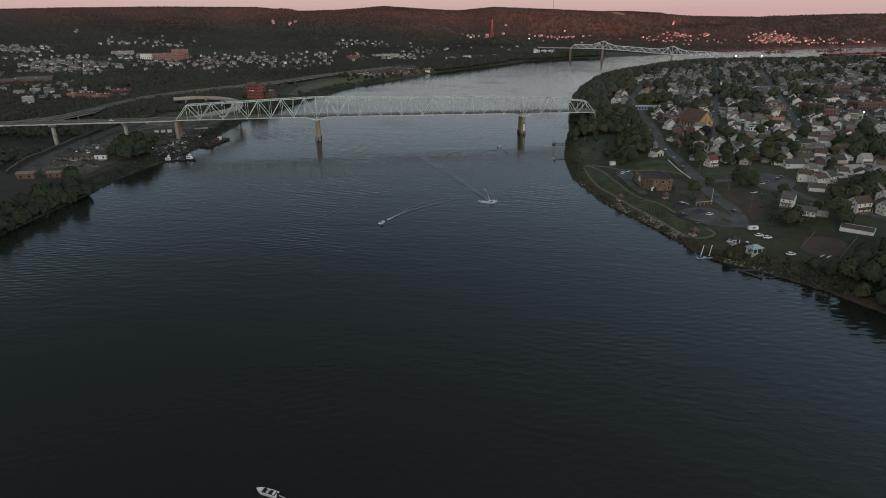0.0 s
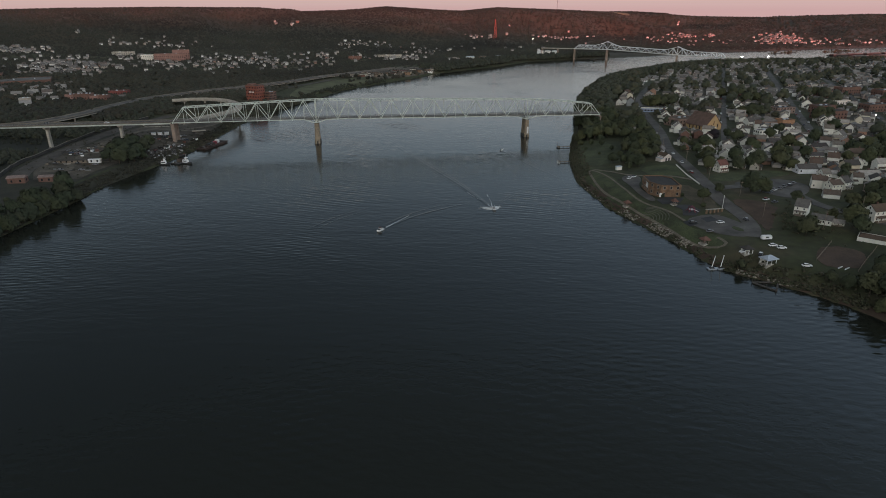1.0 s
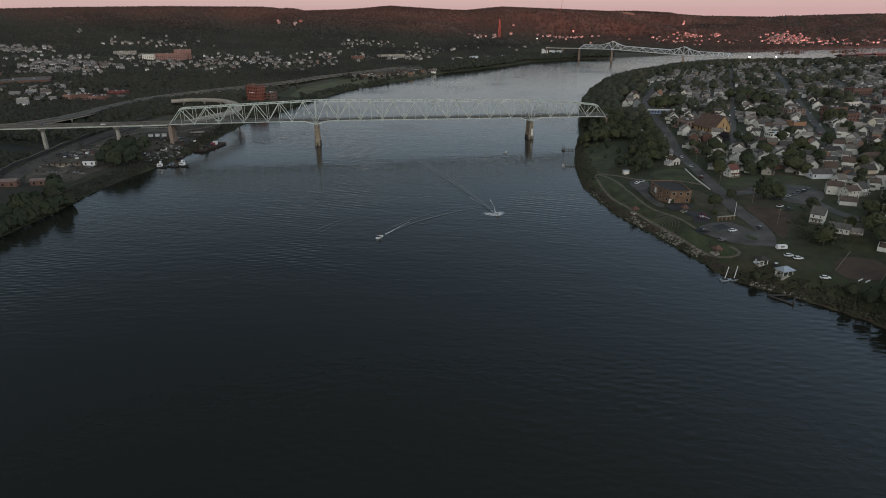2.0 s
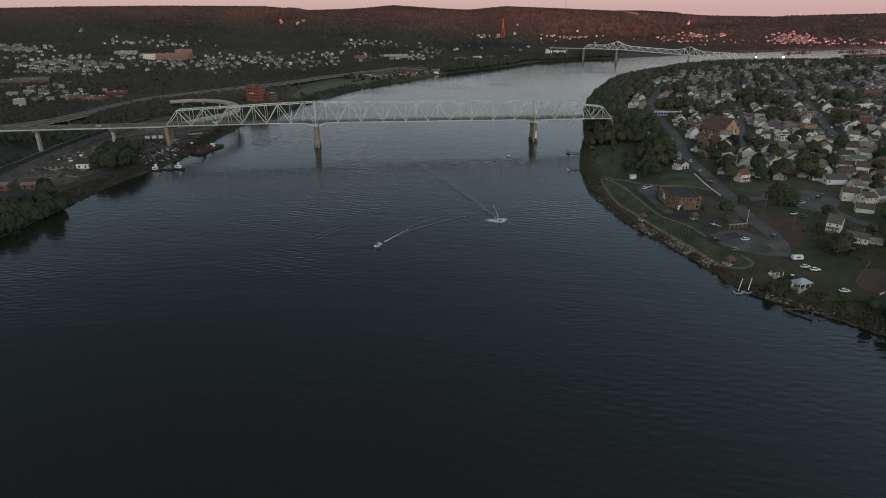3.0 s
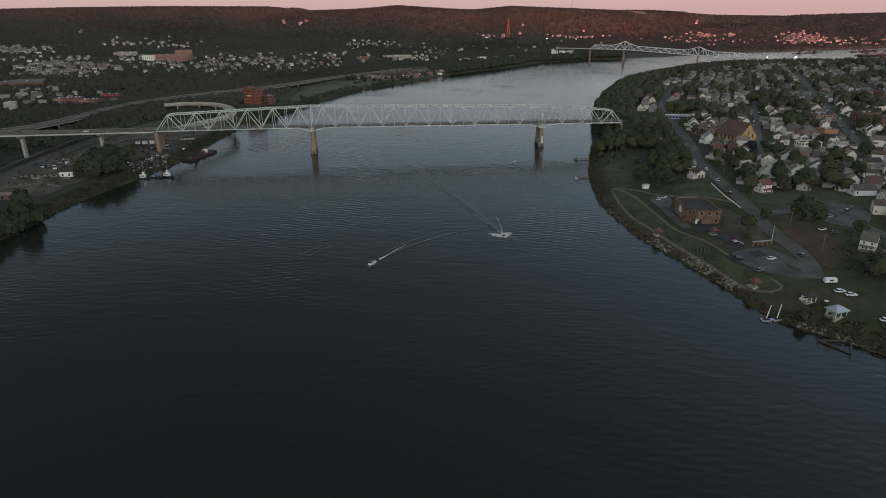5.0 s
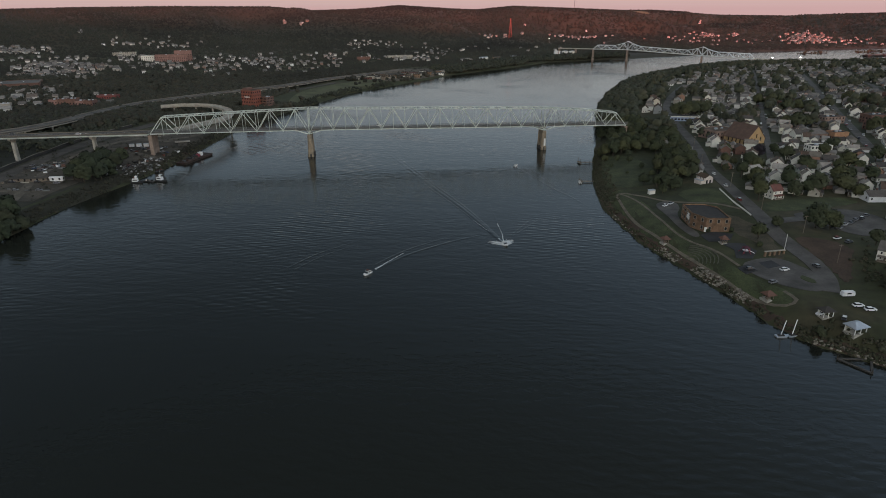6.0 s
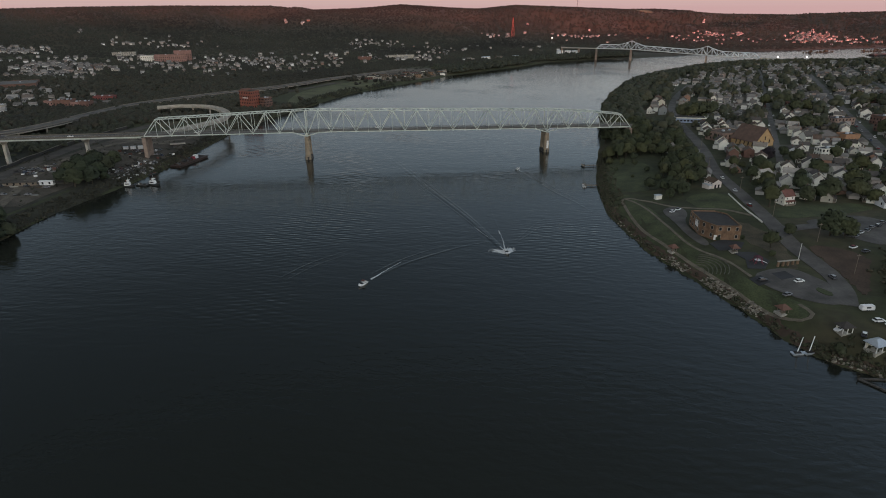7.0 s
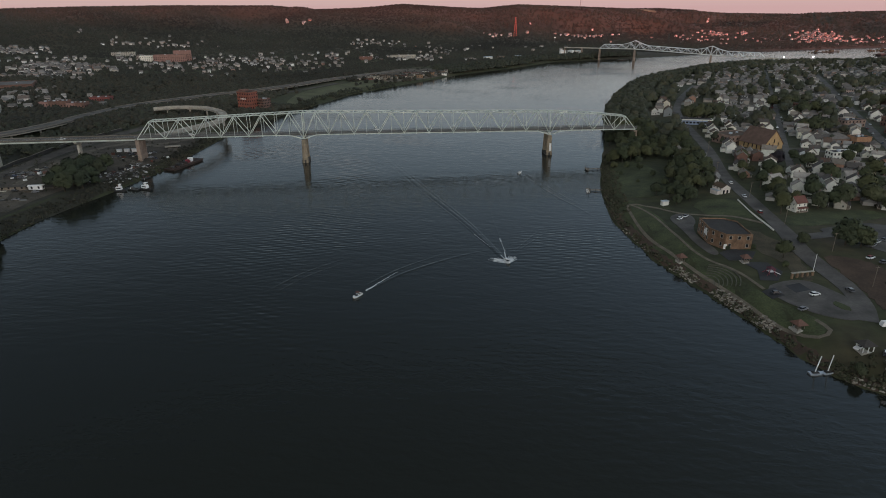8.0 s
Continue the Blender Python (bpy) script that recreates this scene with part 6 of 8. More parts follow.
def pole(x, y, h, label, name="utility_pole", arm=True):
    ob = thing(name, label, "pole", "poles", pose(x, y, ground_z(x, y), 0, 0, 20))
    part("shaft", Shape().tube((0, 0, -1), (0, 0, h), .16, .1, 7), WOOD if arm else TRIM, ob)
    if arm:
        part("crossarm", Shape().box(-1.1, 1.1, -.06, .06, h - .7, h - .5), WOOD, ob)


pole(128, 363, 10, "tall pale pole above the playground", arm=False)
for p in ((133, 421), (131, 470), (126, 522), (138, 590), (141, 385), (142, 350), (158, 690), (165, 330), (196, 355)):
    pole(p[0] + 4, p[1], 9.5, "wooden utility pole beside the street")
fence = thing("low_wall", "low white wall along the street", "wall")
sh, line = ribbon_shape([(126.5, 464), (126.8, 440), (129.0, 413)], 0.4, 0.75, 1.5)
part("wall_run", sh, SIDING_WHITE, fence)
stp = thing("retaining_wall", "tan stone wall with arches by the playground", "wall", m=pose(123, 361, ground_z(123, 361), 0, 0, 18))
for a in (-5, -2.5, 0, 2.5, 5):
    part("buttress", Shape().box(a - .4, a + .4, -.4, .4, -1, 2.2), BRICK_TAN, stp)
part("coping", Shape().box(-5.6, 5.6, -.5, .5, 2.2, 2.5), CONCRETE, stp)
sg = thing("white_kiosk", "small white kiosk on the lawn", "kiosk", m=pose(85, 463, ground_z(85, 463), 0, 0, 20))
part("wall", Shape().box(-2, 2, -1.2, 1.2, -.5, 2.6), SIDING_WHITE, sg)
part("roof", Shape().box(-2.2, 2.2, -1.4, 1.4, 2.6, 2.8), METAL_ROOF, sg)


def plot_fence(pts, label):
    """Posts with two rails."""
    ob = thing("fence", label, "fence", "garden fences")
    line = spline(pts, 2.4)
    for p in line:
        g = ground_z(*p)
        part("post", Shape().box(p[0] - .07, p[0] + .07, p[1] - .07, p[1] + .07, g - .4, g + 1.3), WOOD, ob)
    for p, q in zip(line[:-1], line[1:]):
        for h in (.6, 1.15):
            part("rail", Shape().beam((*p, ground_z(*p) + h), (*q, ground_z(*q) + h), .06, .12), WOOD, ob)


plot_fence([(183, 306), (172.5, 293.5), (162.4, 280.7)], "weathered wooden fence along the garden plot")
plot_fence([(165.6, 313.6), (157.5, 303), (149.8, 293)], "weathered wooden fence along the garden plot")
for x, y in ((156.4, 284.4), (158.8, 283.2)):
    ob = thing("canoe", "white canoe lying on the grass", "canoe", "canoes", pose(x, y, ground_z(x, y) + .15, 0, 0, 40))
    part("hull", Shape().loft([[(-2.4, -.04, .3), (-2.4, .04, .3), (-2.4, 0, .1)], [(-1, -.4, .34), (-1, .4, .34), (-1, 0, -.1)], [(1, -.4, .34), (1, .4, .34), (1, 0, -.1)], [(2.4, -.04, .3), (2.4, .04, .3), (2.4, 0, .1)]]), WHITE_PAINT, ob)
    part("seat", Shape().box(-.7, -.5, -.36, .36, .34, .38).box(.5, .7, -.36, .36, .34, .38), WOOD, ob)


# ---- boats, docks and wakes ----
def boat_kit(L, W):
    def ring(x, w, keel, top):
        return [(x, 0, keel), (x, w * .38, keel + .12), (x, w / 2, top - .1), (x, w / 2, top), (x, -w / 2, top), (x, -w / 2, top - .1), (x, -w * .38, keel + .12)]
    hull = Shape().loft([ring(-L / 2, W * .92, -.35, .62), ring(-L * .2, W, -.4, .66), ring(L * .15, W * .96, -.38, .74), ring(L * .36, W * .6, -.2, .84), ring(L / 2, .08, .45, .92)])
    return hull


def motorboat(x, y, turn, L, label, hull_mat=WHITE_PAINT, top=False):
    W = L * .36
    ob = thing("motorboat", label, "boat", "motorboats", pose(x, y, 0.12, 0, -2, turn))
    hull = boat_kit(L, W)
    part("hull", hull, hull_mat, ob)
    part("cockpit", Shape().loft([[(-L * .44, -W * .36, .68), (L * .12, -W * .36, .76), (L * .12, W * .36, .76), (-L * .44, W * .36, .68)], [(-L * .43, -W * .34, .70), (L * .11, -W * .34, .78), (L * .11, W * .34, .78), (-L * .43, W * .34, .70)]]), BLACK, ob, "dark cockpit well")
    part("windshield", Shape().loft([[(L * .1, -W * .4, .78), (L * .2, -W * .3, .8), (L * .2, W * .3, .8), (L * .1, W * .4, .78)], [(L * .04, -W * .34, 1.2), (L * .12, -W * .26, 1.2), (L * .12, W * .26, 1.2), (L * .04, W * .34, 1.2)]]), GLASS, ob)
    for s in (-1, 1):
        part("seat", Shape().box(-L * .12, -L * .02, s * W * .2 - .25, s * W * .2 + .25, .7, 1.15), TRIM, ob)
    part("rear_bench", Shape().box(-L * .4, -L * .32, -W * .3, W * .3, .7, 1.05), TRIM, ob)
    part("outboard_motor", Shape().box(-L / 2 - .45, -L / 2 - .02, -.22, .22, .1, 1.05).box(-L / 2 - .35, -L / 2 - .15, -.1, .1, -.6, .1), BLACK, ob, "black outboard motor")
    if top:
        part("bimini_top", Shape().box(-L * .2, L * .05, -W * .4, W * .4, 1.95, 2.0), RUST, ob, "dark red canvas top")
        for a in (-L * .18, L * .03):
            for s in (-1, 1):
                part("top_pole", Shape().tube((a, s * W * .38, .7), (a, s * W * .38, 1.95), .03, .03, 5), TRIM, ob)
    return ob


motorboat(-6, 382, -66, 6.2, "white motorboat running fast with spray", top=False)
motorboat(-71, 335, -112, 6.2, "white motorboat under way with short wake", top=True)
motorboat(-3, 561, 60, 5.0, "small white motorboat near the bridge pier")
motorboat(-59, 117, 168, 6.2, "white open motorboat with dark cockpit")


def foam(name, label, polys):
    """Thin broken foam on the water: tapering strips."""
    sh = Shape()
    rng = random.Random(len(polys) * 7 + 1)
    for (x0, y0), (x1, y1), w0, w1 in polys:
        L = math.hypot(x1 - x0, y1 - y0)
        n = max(3, int(L / 1.2))
        nx_, ny_ = -(y1 - y0) / L, (x1 - x0) / L
        prev = None
        for i in range(n + 1):
            t = i / n
            w = (w0 + (w1 - w0) * t) * rng.uniform(.55, 1.1)
            jx = rng.uniform(-.15, .15)
            c = (x0 + (x1 - x0) * t + nx_ * jx, y0 + (y1 - y0) * t + ny_ * jx)
            cur = ((c[0] + nx_ * w / 2, c[1] + ny_ * w / 2, .03), (c[0], c[1], .10 + .10 * w), (c[0] - nx_ * w / 2, c[1] - ny_ * w / 2, .03))
            if prev:
                sh.add([*prev, *cur], [(0, 1, 4, 3), (1, 2, 5, 4)])
            prev = cur
    return tagged(part(name, sh, FOAM), label, "wake", kind="stuff")


def fan(cx, cy, turn, rng_seed, n, spread, reach):
    """Spray thrown sideways from a hull."""
    rng = random.Random(rng_seed)
    out = []
    for i in range(n):
        a = radians(turn + 180 + rng.choice((-1, 1)) * rng.uniform(18, spread))
        s = rng.uniform(.2, 1.0)
        b = radians(turn)
        sx, sy = cx + math.cos(b) * (2.6 - 5 * s), cy + math.sin(b) * (2.6 - 5 * s)
        r = reach * rng.uniform(.5, 1)
        out.append(((sx, sy), (sx + math.cos(a) * r, sy + math.sin(a) * r), .9, .15))
    return out


foam("boat_spray", "white spray and foam thrown by the fast boat", fan(-6, 382, -66, 3, 64, 70, 9.0) + [((-7, 385), (-12.5, 396), 1.6, .8), ((-12.5, 396), (-26, 420), .8, .35), ((-7, 385), (-8, 397), .8, .4), ((-8, 397), (-11, 414), .4, .2), ((-10.6, 410), (-11.6, 416), .7, .3)])
foam("boat_foam", "thin white foam trail behind a motorboat", [((-68.5, 341), (-64.5, 351), .9, .5), ((-64.5, 351), (-58.5, 364), .5, .15), ((-68.8, 341.5), (-65.5, 348), 1.3, .6)])
foam("boat_foam", "short foam trail behind a small boat", [((-2, 558), (0, 553), .5, .2)])
foam("boat_foam", "short foam trail behind a motorboat", [((-55.8, 116.5), (-44, 113.5), .5, .1)])


def ridges(name, label, runs, high=0.2, wide=1.9):
    """Low wave crests that a passing boat left."""
    sh = Shape()
    for pts, w in runs:
        line = spline(pts, 3.0)
        prev = None
        for i, p in enumerate(line):
            d = line[min(i + 1, len(line) - 1)] - line[max(i - 1, 0)]
            d = d / (np.linalg.norm(d) + 1e-9)
            n = np.array((-d[1], d[0]))
            k = math.sin(math.pi * min(1, (i + .3) / 6)) if i < 3 else 1.0
            k *= min(1.0, (len(line) - i) / (len(line) * .5 + 1))
            ww = wide * w
            cur = [(*(p + n * ww * f), z) for f, z in ((-1, -.02), (-.5, high * .55 * k * w), (0, high * k * w), (.5, high * .5 * k * w), (1, -.02))]
            if prev:
                sh.add([*prev, *cur], [(j, j + 1, j + 6, j + 5) for j in range(4)])
            prev = cur
    ob = part(name, sh, WATER)
    ob.data.polygons.foreach_set("use_smooth", [True] * len(ob.data.polygons))
    return tagged(ob, label, "wake", kind="stuff")


runs = []
for off, w in ((0, 1.0), (3.0, .7), (-3.2, .45)):
    runs.append(([(-7 + off * .1, 384 + off * .1), (-33 + off * .6, 439 + off * .35), (-66 + off * .9, 500 + off * .5), (-94 + off, 553 + off * .5), (-118 + off * 1.2, 597 + off * .6)], w))
runs += [([(-11, 414), (-19, 458), (-20, 488), (-14, 528), (-4, 559)], .28), ([(-1, 555), (12, 524), (24, 497), (36, 476), (48, 449)], .7), ([(3, 557), (16, 527), (28, 500), (40, 479)], .5),
         ([(-67, 343), (-54, 364), (-30, 388), (-11, 400)], .7), ([(-71, 345), (-57, 369), (-33, 396)], .5), ([(-113, 336), (-103, 358), (-87, 379)], .5), ([(-109, 334), (-99, 356), (-83, 377)], .4),
         ([(-4, 395), (2, 410), (10, 430), (16, 440)], .4), ([(-2, 396), (6, 412), (15, 430)], .4)]
ridges("boat_wake", "low wave crests of boat wakes on the river", runs)


DARK_DECK = material("dark_wet_planks", (.075, .068, .062), .8, 0, .35, 1.5, .3, 8)


def dock_frame():
    ob = thing("floating_dock", "dark floating dock in an open frame shape", "dock")
    c = [(117, 280), (124.5, 271.5), (129, 281), (121, 287.5)]
    for a, b in ((0, 1), (1, 2), (2, 0), (2, 3)):
        part("walkway", Shape().beam((*c[a], .35), (*c[b], .36), .8, .5), DARK_DECK, ob)
    for p in c:
        part("piling", Shape().tube((p[0], p[1], -3), (p[0], p[1], 1.8), .15, .15, 7), BARK, ob)


dock_frame()


def spud_boat(x, y, turn):
    ob = thing("work_float", "small dark work float with tall white pole", "boat", "work floats", pose(x, y, .1, 0, 0, turn))
    part("hull", Shape().loft([[(-2.2, -.9, -.3), (1.6, -.9, -.3), (2.4, 0, -.1), (1.6, .9, -.3), (-2.2, .9, -.3)], [(-2.4, -1, .5), (1.8, -1, .5), (2.9, 0, .6), (1.8, 1, .5), (-2.4, 1, .5)]]), METAL_ROOF, ob)
    part("cover", Shape().loft([[(-1.5, -.7, .51), (1, -.7, .51), (1, .7, .51), (-1.5, .7, .51)], [(-1.2, -.5, 1.0), (.8, -.5, 1.0), (.8, .5, 1.0), (-1.2, .5, 1.0)]]), BLACK, ob)
    part("pole", Shape().tube((-.4, 0, .4), (.9, .4, 6.8), .2, .17, 8), WHITE_PAINT, ob, "tall white pole")


spud_boat(103.5, 295, 10)
spud_boat(108, 296, 20)



def pier_dock(x, y, turn, L, label, boat=False):
    ob = thing("boat_dock", label, "dock", "boat docks", pose(x, y, 0, 0, 0, turn))
    part("walkway", Shape().box(0, L, -.8, .8, .7, .95), WOOD, ob)
    part("head", Shape().box(-2.0, -.01, -4, 4, .7, .95), WOOD, ob)
    for a in np.arange(0.5, L, 3.5):
        for s in (-.75, .75):
            part("piling", Shape().tube((a, s, -3), (a, s, 1.6), .13, .13, 6), BARK, ob)
    for s in (-3.8, 3.8):
        part("mooring_post", Shape().tube((-1, s, -3), (-1, s, 4.5), .16, .13, 6), BARK, ob)


pier_dock(50, 576, 8, 15, "dark wooden dock on pilings by the bank")
pier_dock(46, 516, 5, 12, "small wooden dock with moored boat")
pier_dock(112, 950, 5, 9, "far wooden dock by the trees")
motorboat(44.5, 514, 95, 6.0, "moored blue and white boat at a dock")


def workboat(x, y, turn, L, label):
    ob = thing("workboat", label, "boat", "moored workboats", pose(x, y, 0, 0, 0, turn) @ Matrix.Scale(1.0, 4))
    W = L * .36
    part("hull", Shape().loft([[(-L / 2, -W / 2, -.6), (L * .3, -W / 2, -.6), (L / 2, -W * .2, -.4), (L / 2, W * .2, -.4), (L * .3, W / 2, -.6), (-L / 2, W / 2, -.6)], [(-L / 2, -W / 2, 1.0), (L * .32, -W / 2, 1.1), (L / 2 + .3, -W * .25, 1.4), (L / 2 + .3, W * .25, 1.4), (L * .32, W / 2, 1.1), (-L / 2, W / 2, 1.0)]]), BLACK, ob, "dark steel hull")
    part("deckhouse", Shape().loft([[(-L * .35, -W * .36, 1.05), (L * .15, -W * .36, 1.1), (L * .15, W * .36, 1.1), (-L * .35, W * .36, 1.05)], [(-L * .34, -W * .35, 3.2), (L * .14, -W * .35, 3.2), (L * .14, W * .35, 3.2), (-L * .34, W * .35, 3.2)]]), WHITE_PAINT, ob, "white deckhouse")
    ph = part("pilothouse", Shape().loft([[(-L * .08, -W * .25, 3.2), (L * .12, -W * .25, 3.2), (L * .12, W * .25, 3.2), (-L * .08, W * .25, 3.2)], [(-L * .09, -W * .27, 5.2), (L * .14, -W * .27, 5.2), (L * .14, W * .27, 5.2), (-L * .09, W * .27, 5.2)]]), WHITE_PAINT, ob, "white pilothouse")
    part("pilothouse_window", Shape().box(L * .125, L * .15, -W * .24, W * .24, 4.0, 4.8), GLASS, ph)
    part("deckhouse_window", Shape().box(-L * .28, L * .1, -W * .37, -W * .35, 1.9, 2.6), GLASS, ob)
    part("funnel", Shape().tube((-L * .2, 0, 3.2), (-L * .2, 0, 5.0), .3, .25, 8), RUST, ob)
    part("mast", Shape().tube((0, 0, 5.2), (0, 0, 8), .06, .04, 5), TRIM, ob)


workboat(-284, 480, 8, 8.0, "moored white workboat with dark hull")
workboat(-268, 486, -14, 9.5, "moored pushboat with white pilothouse")
DULL_DECK = material("dull_grey_deck", (.10, .10, .10), .8, 0, .4, 2, .3, 8)
DARK_RUST = material("dark_rusty_hull", (.060, .040, .034), .85, .1, .4, 3, .3, 8)
for x, y, a, L in ((-293, 482, 6, 7), (-276, 484, -8, 9), (-292, 528, 70, 10), (-287, 514, 75, 8)):
    ob = thing("work_float", "low dark work float with gear on deck", "boat", "landing floats", pose(x, y, 0, 0, 0, a))
    part("hull", Shape().loft([[(-L / 2, -1.6, -.4), (L / 2, -1.6, -.4), (L / 2, 1.6, -.4), (-L / 2, 1.6, -.4)], [(-L / 2 - .2, -1.7, .8), (L / 2 + .2, -1.7, .8), (L / 2 + .2, 1.7, .8), (-L / 2 - .2, 1.7, .8)]]), BLACK, ob)
    part("deck", Shape().box(-L / 2 + .2, L / 2 - .2, -1.5, 1.5, .8, .9), DULL_DECK, ob)
    for i in range(4):
        q = crng.uniform(-L / 2 + 1, L / 2 - 1)
        part("deck_gear", Shape().box(q - .5, q + .5, -.9, crng.uniform(0, .9), .9, crng.uniform(1.3, 2.2)), crng.choice((WHITE_PAINT, RUST, DULL_DECK, BLACK)), ob)
bg = thing("barge", "dark rusty deck barge loaded with scrap and crane", "barge", m=pose(-279, 557, 0, 0, 0, 84))
part("hull", Shape().loft([[(-19, -4.6, -.8), (17, -4.6, -.8), (17, 4.6, -.8), (-19, 4.6, -.8)], [(-20, -5, 1.6), (19.5, -5, 1.6), (19.5, 5, 1.6), (-20, 5, 1.6)]]), DARK_RUST, bg)
part("deck_house", Shape().box(7, 10, -1.5, 1.5, 1.6, 4.4).box(6.8, 10.2, -1.7, 1.7, 4.4, 4.6), WHITE_PAINT, bg)
part("crane_boom", Shape().beam((-2, 0, 3.2), (-12, 1, 9), .4).beam((-2, .8, 3.2), (-12, 1.6, 9), .3), DARK_RUST, bg)
part("crane_cab", Shape().loft([[(3, -1.4, 1.6), (6, -1.4, 1.6), (6, 1.4, 1.6), (3, 1.4, 1.6)], [(3.2, -1.3, 3.6), (5.4, -1.3, 4.0), (5.4, 1.3, 4.0), (3.2, 1.3, 3.6)]]), RED_PAINT, bg)
for i in range(7):
    q = -16 + i * 2.9
    part("deck_load", Shape().box(q - 1.1, q + 1.1, crng.uniform(-4, -1), crng.uniform(0, 3.8), 1.6, crng.uniform(2.2, 4.0)), crng.choice((DARK_RUST, BLACK, DULL_DECK, RUST)), bg)
for i in range(12):
    part("scrap_heap", Shape().blob((-17 + i * 1.5 + crng.uniform(-.5, .5), crng.uniform(-3.5, 3.5), 1.9), crng.uniform(.6, 1.5), crng, .7, .4), DARK_RUST, bg)
ob = thing("trailer", "long pale covered trailer above the barge landing", "trailer", m=pose(-312, 597, ground_z(-312, 597), 0, 0, 30))
part("cover", Shape().loft([[(-6.5, -1.4, 1.2), (6.5, -1.4, 1.2), (6.5, 1.4, 1.2), (-6.5, 1.4, 1.2)], [(-6.5, -1.0, 2.3), (6.5, -1.0, 2.3), (6.5, 1.0, 2.3), (-6.5, 1.0, 2.3)]]), CONCRETE, ob)
part("chassis", Shape().box(-6.4, 6.4, -1.0, 1.0, .6, 1.19), BLACK, ob)
for q in (-5, -3.6, 4.6):
    for s in (-1.1, 1.1):
        part("wheel", Shape().tube((q, s - .15, .5), (q, s + .15, .5), .5, .5, 10), BLACK, ob)


# ---- rocks and scrub along the bank ----
def along_shore(y0, y1, d0, d1, n, seed):
    rng = random.Random(seed)
    ys = [p[1] for p in RIGHT_SHORE][::-1]
    xs = [p[0] for p in RIGHT_SHORE][::-1]
    for _ in range(n):
        y = rng.uniform(y0, y1)
        yield float(np.interp(y, ys, xs)) + rng.uniform(d0, d1), y, rng


bank_line = [(166, 236), (157, 249), (151, 259), (142, 269), (132, 278), (122, 286.5), (113.5, 292.5), (105, 306), (100, 321), (95, 334), (86.5, 355), (77.5, 375), (69.5, 394), (65.5, 413), (61.5, 429), (56.5, 456), (56.5, 508), (59.5, 551), (65, 600)]


def drape(pts, w0, w1, lift, seed):
    """A strip that follows the ground across its width, with uneven edges."""
    rng = random.Random(seed)
    sh, prev = Shape(), None
    line = spline(pts, 2.5)
    for i, p in enumerate(line):
        d = line[min(i + 1, len(line) - 1)] - line[max(i - 1, 0)]
        d = d / (np.linalg.norm(d) + 1e-9)
        n = np.array((d[1], -d[0]))
        a, b = w0 + rng.uniform(-.5, .5), w1 + rng.uniform(-1.2, .8)
        row = []
        for k in range(6):
            q = p + n * (a + (b - a) * k / 5)
            row.append((q[0], q[1], ground_z(q[0], q[1]) + lift - (.5 if k in (0, 5) else 0)))
        if prev:
            sh.add(prev + row, [(j, j + 6, j + 7, j + 1) for j in range(5)])
        prev = row
    return sh


bs = drape(bank_line, -2.6, 3.6, .16, 6)
tagged(part("bank_edge", bs, SOIL), "bare brown soil edge of the river bank", "river bank", kind="structure")
rk = Shape()
for x, y, rng in list(along_shore(366, 382, .5, 4.5, 100, 1)) + list(along_shore(338, 356, .5, 5.5, 170, 2)) + list(along_shore(322, 333, .5, 5.5, 110, 3)) + list(along_shore(400, 440, .3, 2.0, 25, 4)) + list(along_shore(276, 292, .3, 4, 120, 5)):
    rk.blob((x, y, max(ground_z(x, y), -.2) + .15), rng.uniform(.3, .75), rng, .7, .35)
tagged(part("riprap", rk, STONE), "pale broken stones along the waterline", "rocks", kind="stuff")


def scrub(name, label, spots, mat):
    sh = Shape()
    for x, y, rng in spots:
        s = rng.uniform(.35, 1.15) * (1.5 if rng.random() < .08 else 1)
        z = max(ground_z(x, y), 0)
        sh.blob((x, y, z + s * .25), s * .8, rng, .7, .4)
        for _ in range(9):
            d = Vector((rng.gauss(0, 1), rng.gauss(0, 1), rng.gauss(.3, 1))).normalized()
            p = Vector((x, y, z + s * .4)) + d * s * rng.uniform(.8, 1.2)
            t = rng.uniform(.2, .5)
            e1 = d.orthogonal().normalized() * t
            e2 = d.cross(e1) * 1.0
            sh.add([p - e1, p - e2, p + e1, p + e2 + d * .2], [(0, 1, 2, 3)])
    ob = part(name, sh, mat)
    smoothed(ob.data)
    tagged(ob, label, "bushes", kind="stuff")


LEAF_SCRUB = material("scrub_leaves", (0.05, 0.06, 0.025), 0.9, 0, .3, 6, .3, 8, tints=((0.050, 0.060, 0.028), (0.062, 0.062, 0.034), (0.046, 0.056, 0.028), (0.075, 0.066, 0.042)), island=True)
DIM_SCRUB = material("dull_scrub_leaves", (0.036, 0.038, 0.024), 0.9, 0, .3, 6, .3, 8, tints=((.032, .036, .022), (.044, .042, .027), (.028, .032, .020), (.052, .046, .031)), island=True)
scrub("bank_scrub", "weedy scrub along the steep river bank", list(along_shore(300, 470, .6, 4.0, 230, 11)) + list(along_shore(255, 300, .6, 5.0, 260, 14)) + list(along_shore(470, 620, .6, 6.0, 700, 16)), LEAF_SCRUB)
scrub("bank_scrub", "weedy scrub on the grassy slope", list(along_shore(455, 585, 4, 12, 160, 12)) + list(along_shore(230, 300, 4, 20, 300, 13)) + [(x, y, r) for r in (random.Random(71),) for x, y in ((r.gauss(158, 9), r.gauss(338, 17)) for i in range(190)) if free(x, y, .5)], LEAF_SCRUB)
rng = random.Random(15)
scrub("bank_scrub", "weedy scrub on the opposite bank", [(float(np.interp(y, [p[1] for p in LEFT_SHORE], [p[0] for p in LEFT_SHORE])) - rng.uniform(.5, 13), y, rng) for y in [rng.uniform(290, 900) for _ in range(1700)]], DIM_SCRUB)
